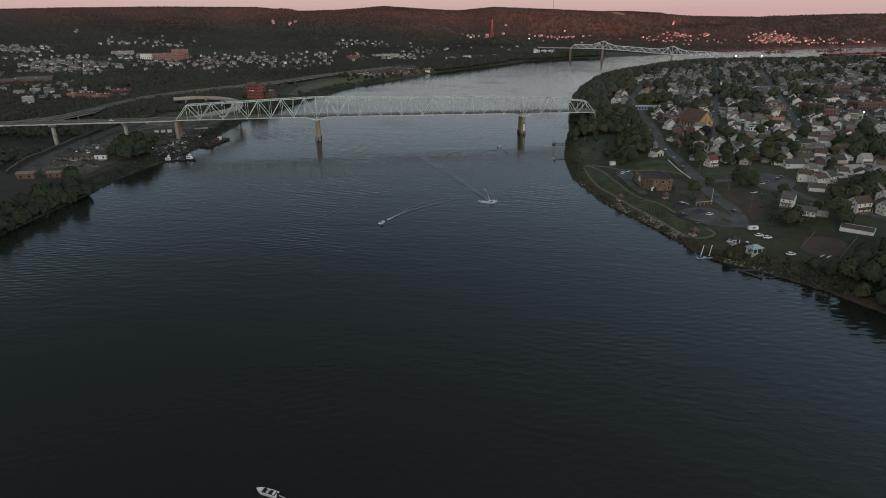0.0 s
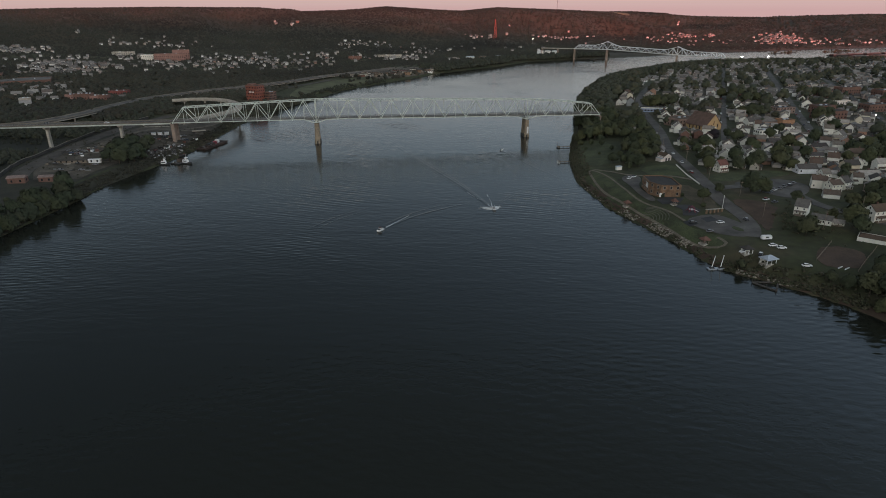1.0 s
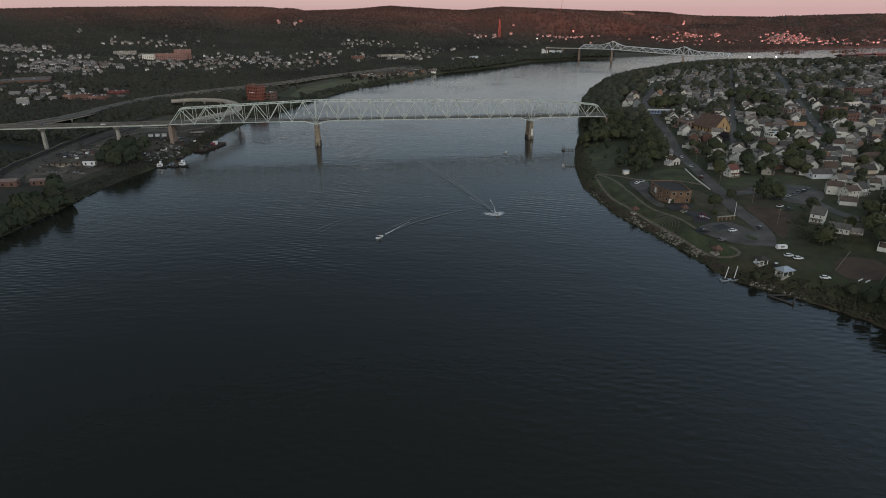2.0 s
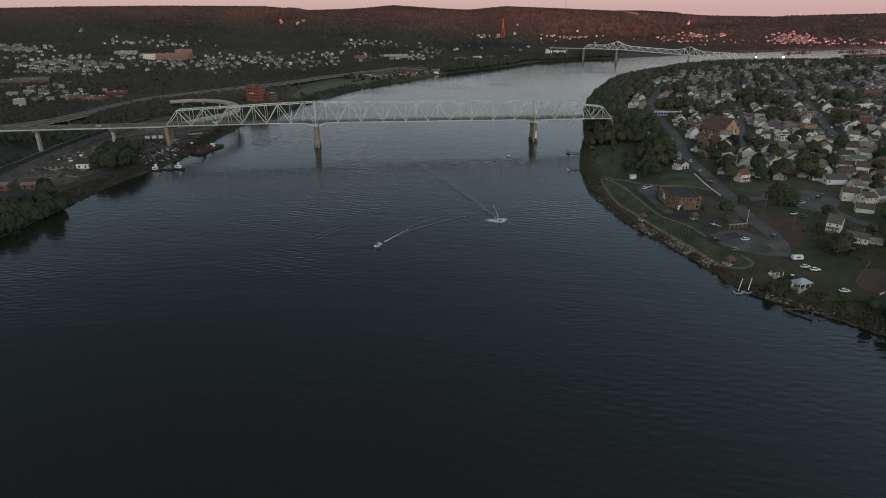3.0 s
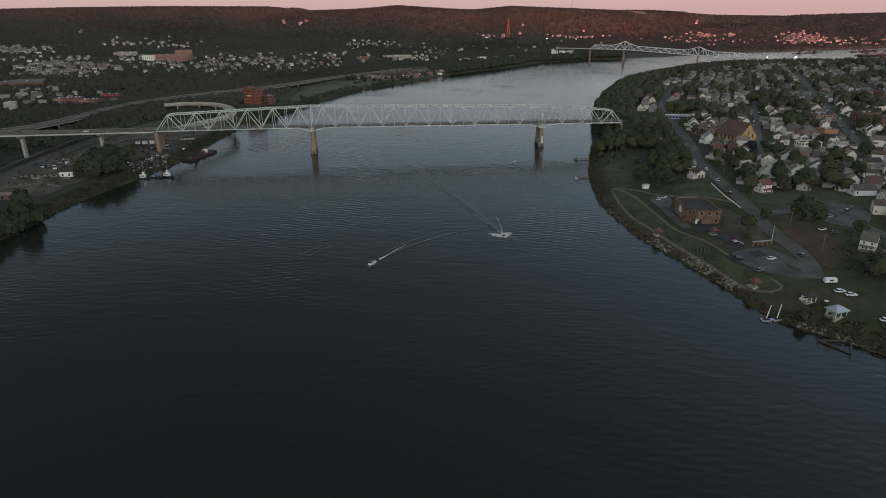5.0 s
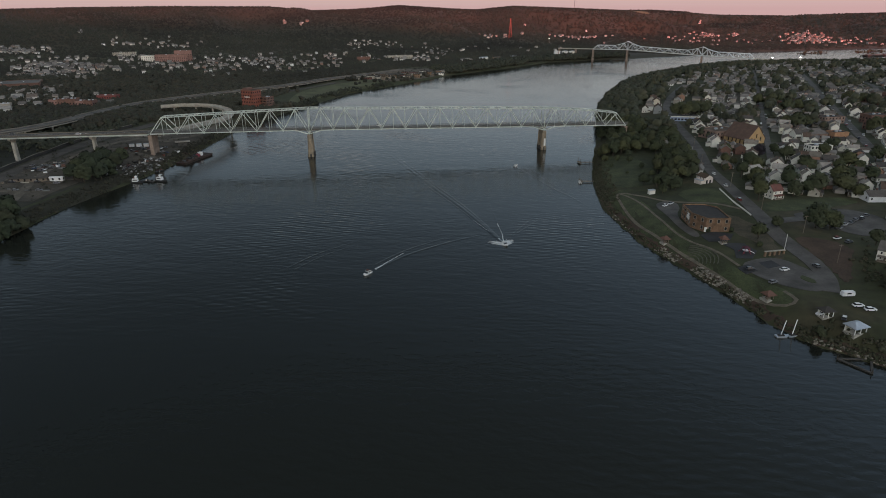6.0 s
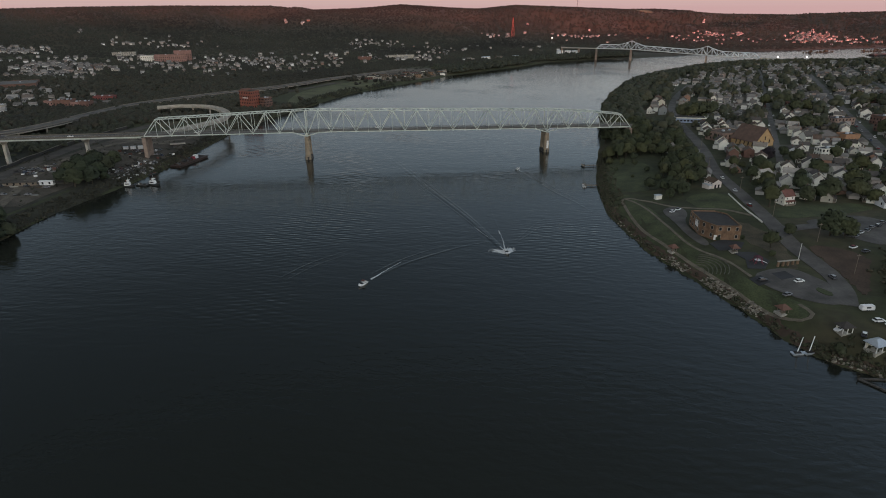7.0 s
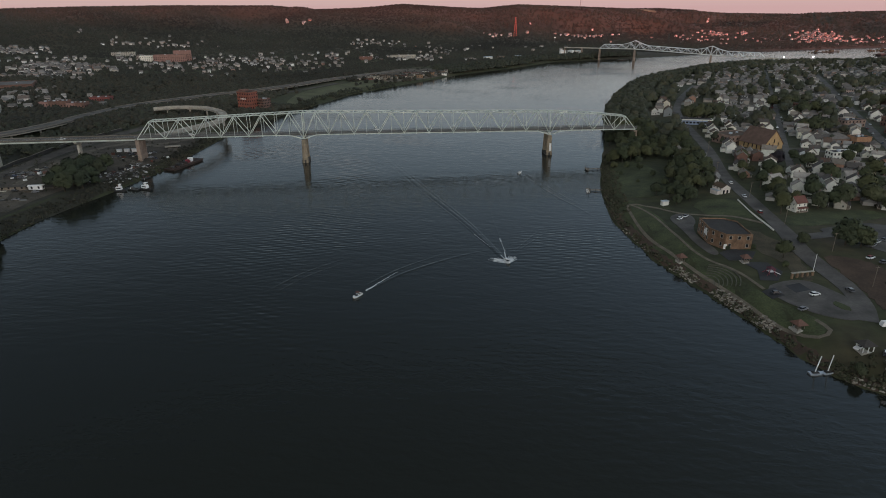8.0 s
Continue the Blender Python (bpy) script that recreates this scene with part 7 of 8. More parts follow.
for x, y, s in ((158, 262, .9), (163, 256, 1.0), (170, 262, .9), (166, 270, .8), (176, 268, 1.0), (175, 256, 1.1), (182, 262, 1.0), (168, 246, 1.0), (176, 244, 1.1), (188, 272, 1.0), (184, 250, 1.0), (192, 258, 1.1), (152, 268, .6), (172, 280, .7), (186, 284, .9), (196, 290, 1.0), (198, 275, 1.0), (180, 235, 1.0), (190, 240, 1.0), (148, 274, .5)):
    tree(x, y, 4, s, "dense dark tree leaning over the bank", "bank trees", sink=.6)
for x, y, s in ((163, 243, .8), (170, 236, .9), (176, 231, .9), (183, 226, 1.0), (190, 222, 1.0), (158, 251, .7), (198, 218, 1.0), (166, 238, .8), (180, 222, .9), (187, 212, .9), (194, 204, 1.0), (203, 206, 1.0), (200, 196, 1.0), (212, 192, 1.1), (208, 182, 1.0)):
    tree(x, y, 4, s, "dense dark tree leaning over the bank", "bank trees", sink=2.0)
tree(116, 293, 5, .7, "small dark tree overhanging the water", sink=.4)


# ---- the opposite bank: roads, ramp, yard and town ----
WORN_PARAPET = material("weathered_parapet", (.17, .155, .135), .9, 0, .3, 5, .2, 9)


def elevated_road(name, pts, zs, width, label, pier_gap, mat=ASPHALT):
    ob = thing(name, label, "elevated road")
    sh, line = ribbon_shape(pts, width, 0, 1.1, zs)
    part("deck", sh, mat, ob)
    for s in (-1, 1):
        p, _ = ribbon_shape(pts, .4, .9, .9, zs, off=s * (width / 2 - .2))
        part("parapet", p, mat if mat is CONCRETE else WORN_PARAPET, ob, "weathered concrete parapet")
        g, _ = ribbon_shape(pts, .5, -1.11, 1.2, zs, off=s * (width / 2 - 1.4))
        part("girder", g, CONCRETE, ob)
    step = max(1, int(pier_gap / 4.0))
    for i in range(step // 2, len(line), step):
        h = float(np.interp(i / (len(line) - 1), np.linspace(0, 1, len(zs)), zs))
        g = ground_z(*line[i])
        if h - g > 3 and not (width < 8 and line[i][1] < 690):
            x, y = line[i]
            part("pier", Shape().tube((x, y, g - 1), (x, y, h - 2.2), .9, .9, 10).box(x - width * .35, x + width * .35, y - .8, y + .8, h - 3.0, h - 2.25), CONCRETE, ob)
    TAKEN.extend((p[0], p[1], width / 2 + 3) for p in line)
    return ob


elevated_road("ramp_bridge", [(-416, 738), (-395, 749), (-363, 747), (-336, 729), (-314, 701), (-301, 668), (-300, 630), (-305, 590), (-309, 560)], [17.5, 18, 18, 18, 18, 18.5, 20, 21, 21.5], 7.5, "curved pale concrete ramp bridge", 26, CONCRETE)
elevated_road("highway", [(-530, 560), (-490, 600), (-478, 650), (-479, 700), (-474, 770), (-458, 815), (-416, 890), (-376, 950), (-352, 1016), (-330, 1100), (-290, 1200), (-240, 1300)], [13, 13.2, 13.5, 14, 14, 14, 14, 13, 12, 10.5, 9.5, 9.5], 15, "elevated asphalt highway along the far bank", 30)
CINDER = material("dark_cinder_bed", (0.070, 0.063, 0.055), .95, 0, .4, 9, .25, 10)
WEEDS = material("weedy_slope", (0.029, 0.029, 0.019), .95, 0, .45, 9, .35, 14)
YARD_DIRT = material("weedy_yard_dirt", (0.070, 0.060, 0.046), .95, 0, .55, 12, .35, 12, bump=.3)
PALE_DIRT = material("pale_packed_dirt", (.118, .102, .080), .95, 0, .45, 7, .3, 12)
road("road", [(-352, 400), (-366, 430), (-377, 470), (-383, 505), (-389, 540), (-393, 580), (-394, 620), (-388, 680)], 13, "dark cinder track bed below the retaining wall", CINDER, .3)
road("road", [(-322, 405), (-334, 430), (-352, 470), (-364, 510), (-370, 560), (-362, 596), (-335, 604), (-318, 640), (-330, 720)], 6, "dusty brown yard road by the landing", PALE_DIRT, .34)
road("road", [(-440, 640), (-425, 690), (-404, 735), (-390, 790), (-378, 866), (-350, 960), (-310, 1080)], 8, "lower asphalt road beside the highway", CINDER, .3)
kb, _ = ribbon_shape([(-366, 640), (-378, 638), (-389, 633), (-387, 622), (-378, 612), (-364, 613), (-346, 618)], 1.0, .5)
tagged(part("kerb", kb, CONCRETE), "pale curving kerb round a grass island", "kerb", kind="structure")
# near-black puts the retaining wall's shadow into its colour; barge hulls reuse it
DARK_CONCRETE = material("dark_stained_concrete", (0.034, 0.032, 0.03), 0.95, 0, 0.35, 4, 0.25, 8)
rw = thing("retaining_wall", "dark stained retaining wall beside the track bed", "wall")
for pts, w in (([(-366, 452), (-345, 458), (-326, 462), (-314, 470)], 4), ([(-376, 500), (-352, 496), (-334, 508), (-322, 520)], 4.5), ([(-372, 560), (-345, 556), (-322, 546), (-304, 538)], 6), ([(-380, 612), (-350, 600), (-318, 602), (-306, 588)], 9), ([(-352, 424), (-334, 430), (-316, 434)], 4)):
    road("yard_track", pts, w, "pale packed dirt track through the yard", PALE_DIRT, .3, clear=False)
wall_line = [(-366, 400), (-382, 436), (-389, 475), (-394, 502), (-399, 532), (-403, 570), (-404, 612), (-402, 660)]
sh, _ = ribbon_shape(wall_line, 1.0, 2.6, 4.4)
part("wall_run", sh, DARK_CONCRETE, rw)
sh, _ = ribbon_shape(wall_line, 1.1, 2.82, .2)
part("coping", sh, DULL_PARAPET, rw, "paler weathered coping")
patch("weed_slope", [(-398, 400), (-400, 470), (-406, 540), (-404, 640), (-330, 660), (-303, 640), (-297, 560), (-291, 500), (-291, 440), (-293, 400), (-290, 350), (-286, 310), (-300, 290), (-350, 300)], WEEDS, .08, "dark weedy slope of the opposite bank", "bank")
# darker ground colour over the slope behind the wall
patch("weed_slope", [(-384, 395), (-392, 436), (-400, 480), (-407, 535), (-408, 610), (-406, 660), (-470, 660), (-500, 560), (-520, 470), (-470, 395)], material("dark_ivy_slope", (.019, .021, .013), .95, 0, .45, 9, .35, 14), .09, "dark ivy and weeds behind the retaining wall", "slope")
patch("yard", [(-366, 436), (-372, 480), (-378, 540), (-382, 590), (-374, 640), (-320, 652), (-304, 620), (-301, 575), (-297, 530), (-302, 500), (-312, 470), (-314, 440), (-312, 412), (-340, 402)], YARD_DIRT, .2, "weedy brown storage yard by the river", "yard")
patch("field", [(-304, 850), (-290, 905), (-276, 985), (-246, 1058), (-236, 1150), (-262, 1160), (-305, 1060), (-330, 985), (-322, 900), (-305, 850)], material("green_field", (0.092, 0.098, 0.048), .95, 0, .45, 24, .3, 20), .3, "mown green field on the far bank", "field")


def box_house(name, x, y, turn, w, d, h, wall, roof, label, category):
    ob = thing(name, label, category, m=pose(x, y, ground_z(x, y), 0, 0, turn))
    part("wall", Shape().box(-w / 2, w / 2, -d / 2, d / 2, -2, h), wall, ob)
    part("roof", Shape().add([(a * (w / 2 + .4), b * (d / 2 + .4), z) for z, k in ((h + .004, 1), (h + .3, 1)) for a, b in ((-1, -1), (1, -1), (1, 1), (-1, 1))] + [(-(w / 2 + .4), 0, h + .3 + d * .16), (w / 2 + .4, 0, h + .3 + d * .16)],
                             [(3, 2, 1, 0), (0, 1, 5, 4), (1, 2, 6, 9, 5), (2, 3, 7, 6), (3, 0, 4, 8, 7), (4, 5, 9, 8), (6, 7, 8, 9)]), roof, ob)
    windows_on(ob, w, 1.7, 1 if h < 5 else 2, max(2, int(w / 4)), pose(0, -d / 2 - .02, 0))
    windows_on(ob, d, 1.7, 1 if h < 5 else 2, max(1, int(d / 4)), pose(w / 2 + .02, 0, 0, 0, 0, 90))
    TAKEN.append((x, y, max(w, d) * .6))
    return ob


PINK_TIN = material("faded_pink_tin_roof", (.24, .18, .16), .7, 0, .25, 3, .2, 8)
box_house("hut", -345, 394, 20, 11, 7, 3.8, BRICK_DARK, PINK_TIN, "low red brick hut with pale roof", "hut")
box_house("hut", -329, 402, 20, 9, 6, 3.4, BRICK_DARK, PINK_TIN, "low red brick hut with pale roof", "hut")
box_house("shed", -347, 452, 14, 25, 3.4, 2.2, WOOD, CINDER, "long low brown storage shed in the yard", "shed")
box_house("trailer", -330, 458, 14, 9, 3, 2.6, WHITE_PAINT, WHITE_PAINT, "white box trailer at the end of the shed", "trailer")
for i in range(3):
    ob = thing("storage_tank", "white rectangular storage container in the yard", "container", "white containers", pose(-345 + i * 5.6, 570 + i * 2.2, ground_z(-340, 572) + .3, 0, 0, 20) @ Matrix.Scale(.85, 4))
    part("body", Shape().box(-2.3, 2.3, -1.3, 1.3, -.3, 2.8), WHITE_PAINT, ob)
    part("lid", Shape().box(-2.4, 2.4, -1.4, 1.4, 2.8, 2.95), METAL_ROOF, ob)
    for s in (-1.8, 0, 1.8):
        part("rib", Shape().box(s - .08, s + .08, -1.38, -1.3, 0, 2.8), METAL_ROOF, ob)
jr = random.Random(12)
for i in range(56):
    x, y = jr.uniform(-345, -300), jr.uniform(490, 575)
    if i > 40:
        y = jr.uniform(502, 540)
        x = -309 + (y - 505) * .2 + jr.uniform(-4, 6)
    if i < 18:
        x, y = jr.uniform(-378, -350), jr.uniform(474, 505)
    if i % 3 == 0:
        put_car(x, y, jr.uniform(0, 360), jr.choice(("any", "dark", "dark", "pickup", "white")), "vehicle parked in the dusty yard", group="yard vehicles")
    else:
        w, d, h = jr.uniform(1.5, 5), jr.uniform(1.2, 2.4), jr.uniform(.8, 2.6)
        ob = thing("container", "weathered container or crate in the yard", "container", "yard containers", pose(x, y, ground_z(x, y), 0, 0, jr.uniform(0, 180)))
        part("body", Shape().box(-w / 2, w / 2, -d / 2, d / 2, -.2, h), jr.choice((WHITE_PAINT, RUST, RUST, BLACK, BLACK, CONCRETE, BRICK_DARK, CINDER)), ob)
        part("lid", Shape().box(-w / 2 - .06, w / 2 + .06, -d / 2 - .06, d / 2 + .06, h, h + .1), jr.choice((DARK_GREY_STEEL, BLACK, CINDER, RUST)), ob)
for y0, x0, x1, n in ((482, -374, -338, 9), (492, -372, -334, 9), (505, -372, -340, 6), (444, -362, -322, 8), (428, -346, -316, 6), (552, -344, -306, 7), (566, -340, -312, 5)):
    for i in range(n):
        x = x0 + (x1 - x0) * (i + jr.uniform(.1, .9)) / n
        y = y0 + (x - x0) * .22 + jr.uniform(-1.6, 1.6)
        if i % 3 == 1:
            put_car(x, y, 15 + jr.choice((0, 90)) + jr.uniform(-8, 8), jr.choice(("any", "dark", "dark")), "vehicle parked in a row in the yard", group="yard vehicles")
        else:
            w, d, h = jr.uniform(1.5, 5), jr.uniform(.8, 1.6), jr.uniform(.4, 1.1)
            ob = thing("pallet_stack", "low stack of timber, pipe or scrap in the yard", "stack", "yard stacks", pose(x, y, ground_z(x, y) + .2, 0, 0, 14 + jr.uniform(-10, 10)))
            part("load", Shape().box(-w / 2, w / 2, -d / 2, d / 2, -.2, h), jr.choice((BARK, WOOD, DARK_GREY_STEEL, RUST, CINDER, BLACK, DARK_GREY_STEEL, CONCRETE)), ob)
            part("bearer", Shape().box(-w / 2 - .1, -w / 2 + .2, -d / 2 - .1, d / 2 + .1, -.3, .15).box(w / 2 - .2, w / 2 + .1, -d / 2 - .1, d / 2 + .1, -.3, .15), WOOD, ob)
weeds = []
for i in range(420):
    x, y = jr.uniform(-395, -292), jr.uniform(405, 640)
    if float(shore(x, y)) > 3 and lumps(x, y, 30, 51) > -.1:
        weeds.append((x, y, jr))
scrub("yard_weeds", "dark weeds and low bushes in the yard", weeds, DIM_SCRUB)
junk = Shape()
for i in range(260):
    x, y = jr.gauss(-300, 7), jr.gauss(512, 14)
    if float(shore(x, y)) > 2:
        s = jr.uniform(.3, 1.3)
        junk.blob((x, y, ground_z(x, y) + .2 * s), s, jr, .7, .45)
tagged(part("scrap_pile", junk, material("mixed_scrap", (.2, .2, .2), .7, .2, .3, 2, .3, 8, tints=((.07, .045, .035), (.25, .25, .25), (.03, .03, .03), (.10, .085, .07), (.55, .55, .55), (.05, .05, .06), (.04, .035, .03)), island=True)), "heaps of scrap and gear by the landing", "scrap", kind="stuff")


def brick_tower():
    x, y = -338, 812
    ob = thing("brick_warehouse", "tall red brick warehouse with rows of windows", "building", m=pose(x, y, ground_z(x, y), 0, 0, -22))
    w, d, h = 20, 14, 21
    part("wall", Shape().box(-w / 2, w / 2, -d / 2, d / 2, -3, h), material("bright_red_brick", (.235, .080, .055), .9, 0, .2, 5, .15, 14), ob)
    part("parapet", Shape().box(-w / 2 - .3, w / 2 + .3, -d / 2 - .3, -d / 2 + .4, h, h + 1).box(-w / 2 - .3, w / 2 + .3, d / 2 - .4, d / 2 + .3, h, h + 1).box(-w / 2 - .3, -w / 2 + .4, -d / 2 + .4, d / 2 - .4, h, h + 1).box(w / 2 - .4, w / 2 + .3, -d / 2 + .4, d / 2 - .4, h, h + 1), BRICK, ob)
    part("roof", Shape().box(-w / 2 + .4, w / 2 - .4, -d / 2 + .4, d / 2 - .4, h + .004, h + .2), SHINGLE_DARK, ob)
    part("roof_tower", Shape().box(-w / 2 + 1, -w / 2 + 8, -5, 5, h + .2, h + 2.6), BRICK, ob)
    windows_on(ob, w, 3, 5, 7, pose(0, -d / 2 - .02, 0), (1.1, 1.8), 4.0)
    windows_on(ob, d, 3, 5, 4, pose(w / 2 + .02, 0, 0, 0, 0, 90), (1.1, 1.8), 4.0)
    for i in range(4):
        part("wall_mark", Shape().box(-4.4 + i * 2.3, -2.9 + i * 2.3, -d / 2 - .05, -d / 2 + .01, 12.6, 14.0), TRIM, ob, "faded pale painted mark")
    TAKEN.append((x, y, 24))
    flat_building(-319, 816, -22, 9, 13, 13, BRICK_DARK, "brown brick annexe beside the warehouse", "building", (4, 5), 4)


brick_tower()
PINK_BRICK = material("faded_pink_brick", (.29, .165, .14), .9, 0, .25, 5, .2, 12)
GREY_ROOF = material("grey_gravel_roof", (.12, .115, .11), .9, 0, .35, 12, .2, 9)
RED_TIN = material("dull_red_roof", (.12, .06, .052), .85, 0, .25, 4, .2, 9)
flat_building(-533, 812, 14, 24, 14, 7.5, material("deep_red_brick", (.20, .062, .055), .9, 0, .25, 5, .2, 12), "long red-roofed brick school wing", "building", (8, 3), 2, RED_TIN)
for i in range(5):
    x, y = -564 + i * 10.4, 757 + i * 1.4
    flat_building(x, y, 8, 11, 12, 8.0 + (i * 7 % 3), (PINK_BRICK, BRICK_DARK, BRICK, PINK_BRICK, BRICK)[i], "terraced brick house front with white trim", "building", (3, 3), 2, (SHINGLE_DARK, RED_TIN)[i % 2])
for i in range(7):
    x, y = -596 + i * 14.0, 742 + i * 7.2
    far_house(x, y, 27, 8, 7, 4.5, 2.2)
    TAKEN.append((x, y, 6))
flat_building(-735, 886, 35, 74, 58, 5, BRICK_DARK, "large grey flat-roofed block", "building", (8, 3), 1, GREY_ROOF)
flat_building(-800, 905, 35, 26, 24, 8, BRICK_DARK, "brown brick block on the hillside", "building", (6, 5), 2)
flat_building(-596, 716, 30, 12, 9, 8, CONCRETE, "pale building with flat gable front", "building", (3, 2), 2, METAL_ROOF)
for i, (x, y) in enumerate(((-646, 764), (-634, 772), (-640, 786), (-626, 794), (-604, 724), (-588, 706))):
    far_house(x, y, (30, 118, 24, 30, 120, 30)[i], 12, 8, 4.5, 3.0)
    TAKEN.append((x, y, 7))
flat_building(-726, 1300, 26, 62, 20, 13, PINK_BRICK, "large red brick school on the hillside", "school", (16, 5), 3, RED_TIN)
flat_building(-716, 1330, 26, 34, 18, 19, PINK_BRICK, "tall central block of the hillside school", "school", (8, 4), 4, RED_TIN)
flat_building(-772, 1290, 26, 24, 18, 11, SIDING_WHITE, "white wing of the hillside school", "school", (6, 5), 3)
flat_building(-868, 1358, 26, 46, 16, 8, CONCRETE, "pale concrete hillside building with window bands", "building", (10, 4), 3)
flat_building(-364, 1480, 20, 30, 14, 7, BRICK, "long pink-red brick building", "building", (7, 3), 1)
flat_building(-295, 1560, 20, 60, 16, 6, CONCRETE, "long pale concrete warehouse", "building", (12, 3), 1)
# riverside works
patch("yard", [(-290, 1140), (-228, 1128), (-190, 1190), (-150, 1280), (-162, 1362), (-255, 1330), (-300, 1210)], PALE_DIRT, .3, "pale dirt and gravel yard of the riverside works", "yard")
wr = random.Random(31)
for i in range(64):
    t = wr.random()
    x, y = -275 + t * 150 + wr.uniform(-18, 18), 1130 + t * 180 + wr.uniform(-10, 25)
    if float(shore(x, y)) > 10:
        box_house("shed", x, y, wr.uniform(20, 60), wr.uniform(4, 15), wr.uniform(4, 8), wr.uniform(2.5, 6), wr.choice((CONCRETE, CONCRETE, WOOD, BRICK_TAN, RUST, SIDING_WHITE)), wr.choice((PALE_DIRT, CINDER, CINDER, RED_TIN, GREY_ROOF, SHINGLE_BROWN)), "industrial shed in the riverside works", "shed")
for i in range(5):
    x, y = -118 + i * 34 + (i * 7) % 11, 1545 + i * 23
    box_house("long_shed", x - 20, y + 34, 34, 15 + (i * 5) % 9, 9, 3.6, (CONCRETE, SIDING_WHITE, WOOD)[i % 3], (CINDER, METAL_ROOF)[i % 2], "long pale riverside warehouse shed", "shed")
for i, (x, y) in enumerate(((84, 1722), (104, 1724), (123, 1726))):
    ob = thing("storage_tank", "large white cylindrical storage tank", "tank", "white tanks", pose(x, y, ground_z(x, y) - .5))
    part("shell", Shape().tube((0, 0, 0), (0, 0, 13), 8.5, 8.5, 24), WHITE_PAINT, ob)
    part("cone_roof", Shape().tube((0, 0, 13.01), (0, 0, 14.2), 8.7, .4, 24), WHITE_PAINT, ob)
    part("ladder", Shape().beam((0, -8.7, 0), (0, -8.7, 13.3), .5, .2), RUST, ob)
    TAKEN.append((x, y, 13))


def lattice_tower(x, y, h, w, label, mat):
    ob = thing("radio_tower", label, "tower", m=pose(x, y, ground_z(x, y) - 1))
    for a, b in ((-1, -1), (1, -1), (1, 1), (-1, 1)):
        part("leg", Shape().beam((a * w / 2, b * w / 2, 0), (a * w * .07, b * w * .07, h), .6), mat, ob)
    n = 9
    for i in range(n):
        z0, z1 = h * i / n, h * (i + 1) / n
        r0, r1 = w / 2 * (1 - .86 * i / n), w / 2 * (1 - .86 * (i + 1) / n)
        c = ((-1, -1), (1, -1), (1, 1), (-1, 1))
        for k in range(4):
            (a, b), (p, q) = c[k], c[(k + 1) % 4]
            part("brace", Shape().beam((a * r0, b * r0, z0), (p * r1, q * r1, z1), .5), mat, ob)
            if k < 2:
                part("strut", Shape().beam((a * r1, b * r1, z1), (p * r1, q * r1, z1), .5), mat, ob)


lattice_tower(-48, 2205, 62, 11, "red and white lattice radio tower by the hills", material("faded_red_steel", (.32, .10, .08), .6, 0, .3, 6, .1, 8))
mast = thing("radio_mast", "thin tall radio mast on the hill crest", "mast", m=pose(200, 2830, ground_z(200, 2830)))
part("shaft", Shape().beam((0, 0, -5), (0, 0, 75), 1.1), DARK_RUST, mast)


GLOW = bpy.data.materials.new("lamp_glow")
GLOW.use_nodes = True
gb = GLOW.node_tree.nodes["Principled BSDF"]
gb.inputs["Emission Color"].default_value = (1.0, .95, .85, 1)
gb.inputs["Emission Strength"].default_value = 14.0


# head size r covers the bloom around the light, not just the lamp
def flood_mast(x, y, h, r, label):
    ob = thing("floodlight_mast", label, "street lamp", "lit lamps", pose(x, y, ground_z(x, y)))
    part("pole", Shape().tube((0, 0, -1), (0, 0, h), .25, .18, 7), TRIM, ob)
    part("lamp_head", Shape().loft([[(-r, -r * .5, h), (r, -r * .5, h), (r, r * .5, h), (-r, r * .5, h)], [(-r * .8, -r * .6, h + r), (r * .8, -r * .6, h + r), (r * .8, r * .4, h + r), (-r * .8, r * .4, h + r)]]), GLOW, ob, "lit lamp head")


flood_mast(505, 1440, 16, 1.35, "lit floodlight on a tall mast")
flood_mast(560, 1440, 16, 1.35, "lit floodlight on a tall mast")
flood_mast(77, 2110, 14, 1.2, "lit floodlight by the far bank")
flood_mast(364, 655, 8, .55, "lit street lamp in the town")

# barges and a low islet moored in the far reach
for i, (x, y, a) in enumerate(((905, 1850, 24), (960, 1880, 24), (1020, 1905, 24), (1085, 1940, 22), (930, 1790, 24), (990, 1815, 24), (1060, 1850, 22), (1150, 1985, 22), (1140, 1900, 22))):
    ob = thing("barge", "grey river barge moored in the far reach", "barge", "far barges", pose(x, y, 0, 0, 0, a))
    part("hull", Shape().loft([[(-27, -7, -.8), (25, -7, -.8), (25, 7, -.8), (-27, 7, -.8)], [(-28, -7.5, 3.4), (28, -7.5, 3.4), (28, 7.5, 3.4), (-28, 7.5, 3.4)]]), DARK_CONCRETE, ob)
    part("cover", Shape().loft([[(-26, -6.5, 3.41), (24, -6.5, 3.41), (24, 6.5, 3.41), (-26, 6.5, 3.41)], [(-25, -3, 5.4), (23, -3, 5.4), (23, 3, 5.4), (-25, 3, 5.4)]]), GREY_ROOF, ob)

# houses of the opposite town, and of the lit hillside town
fr = random.Random(40)


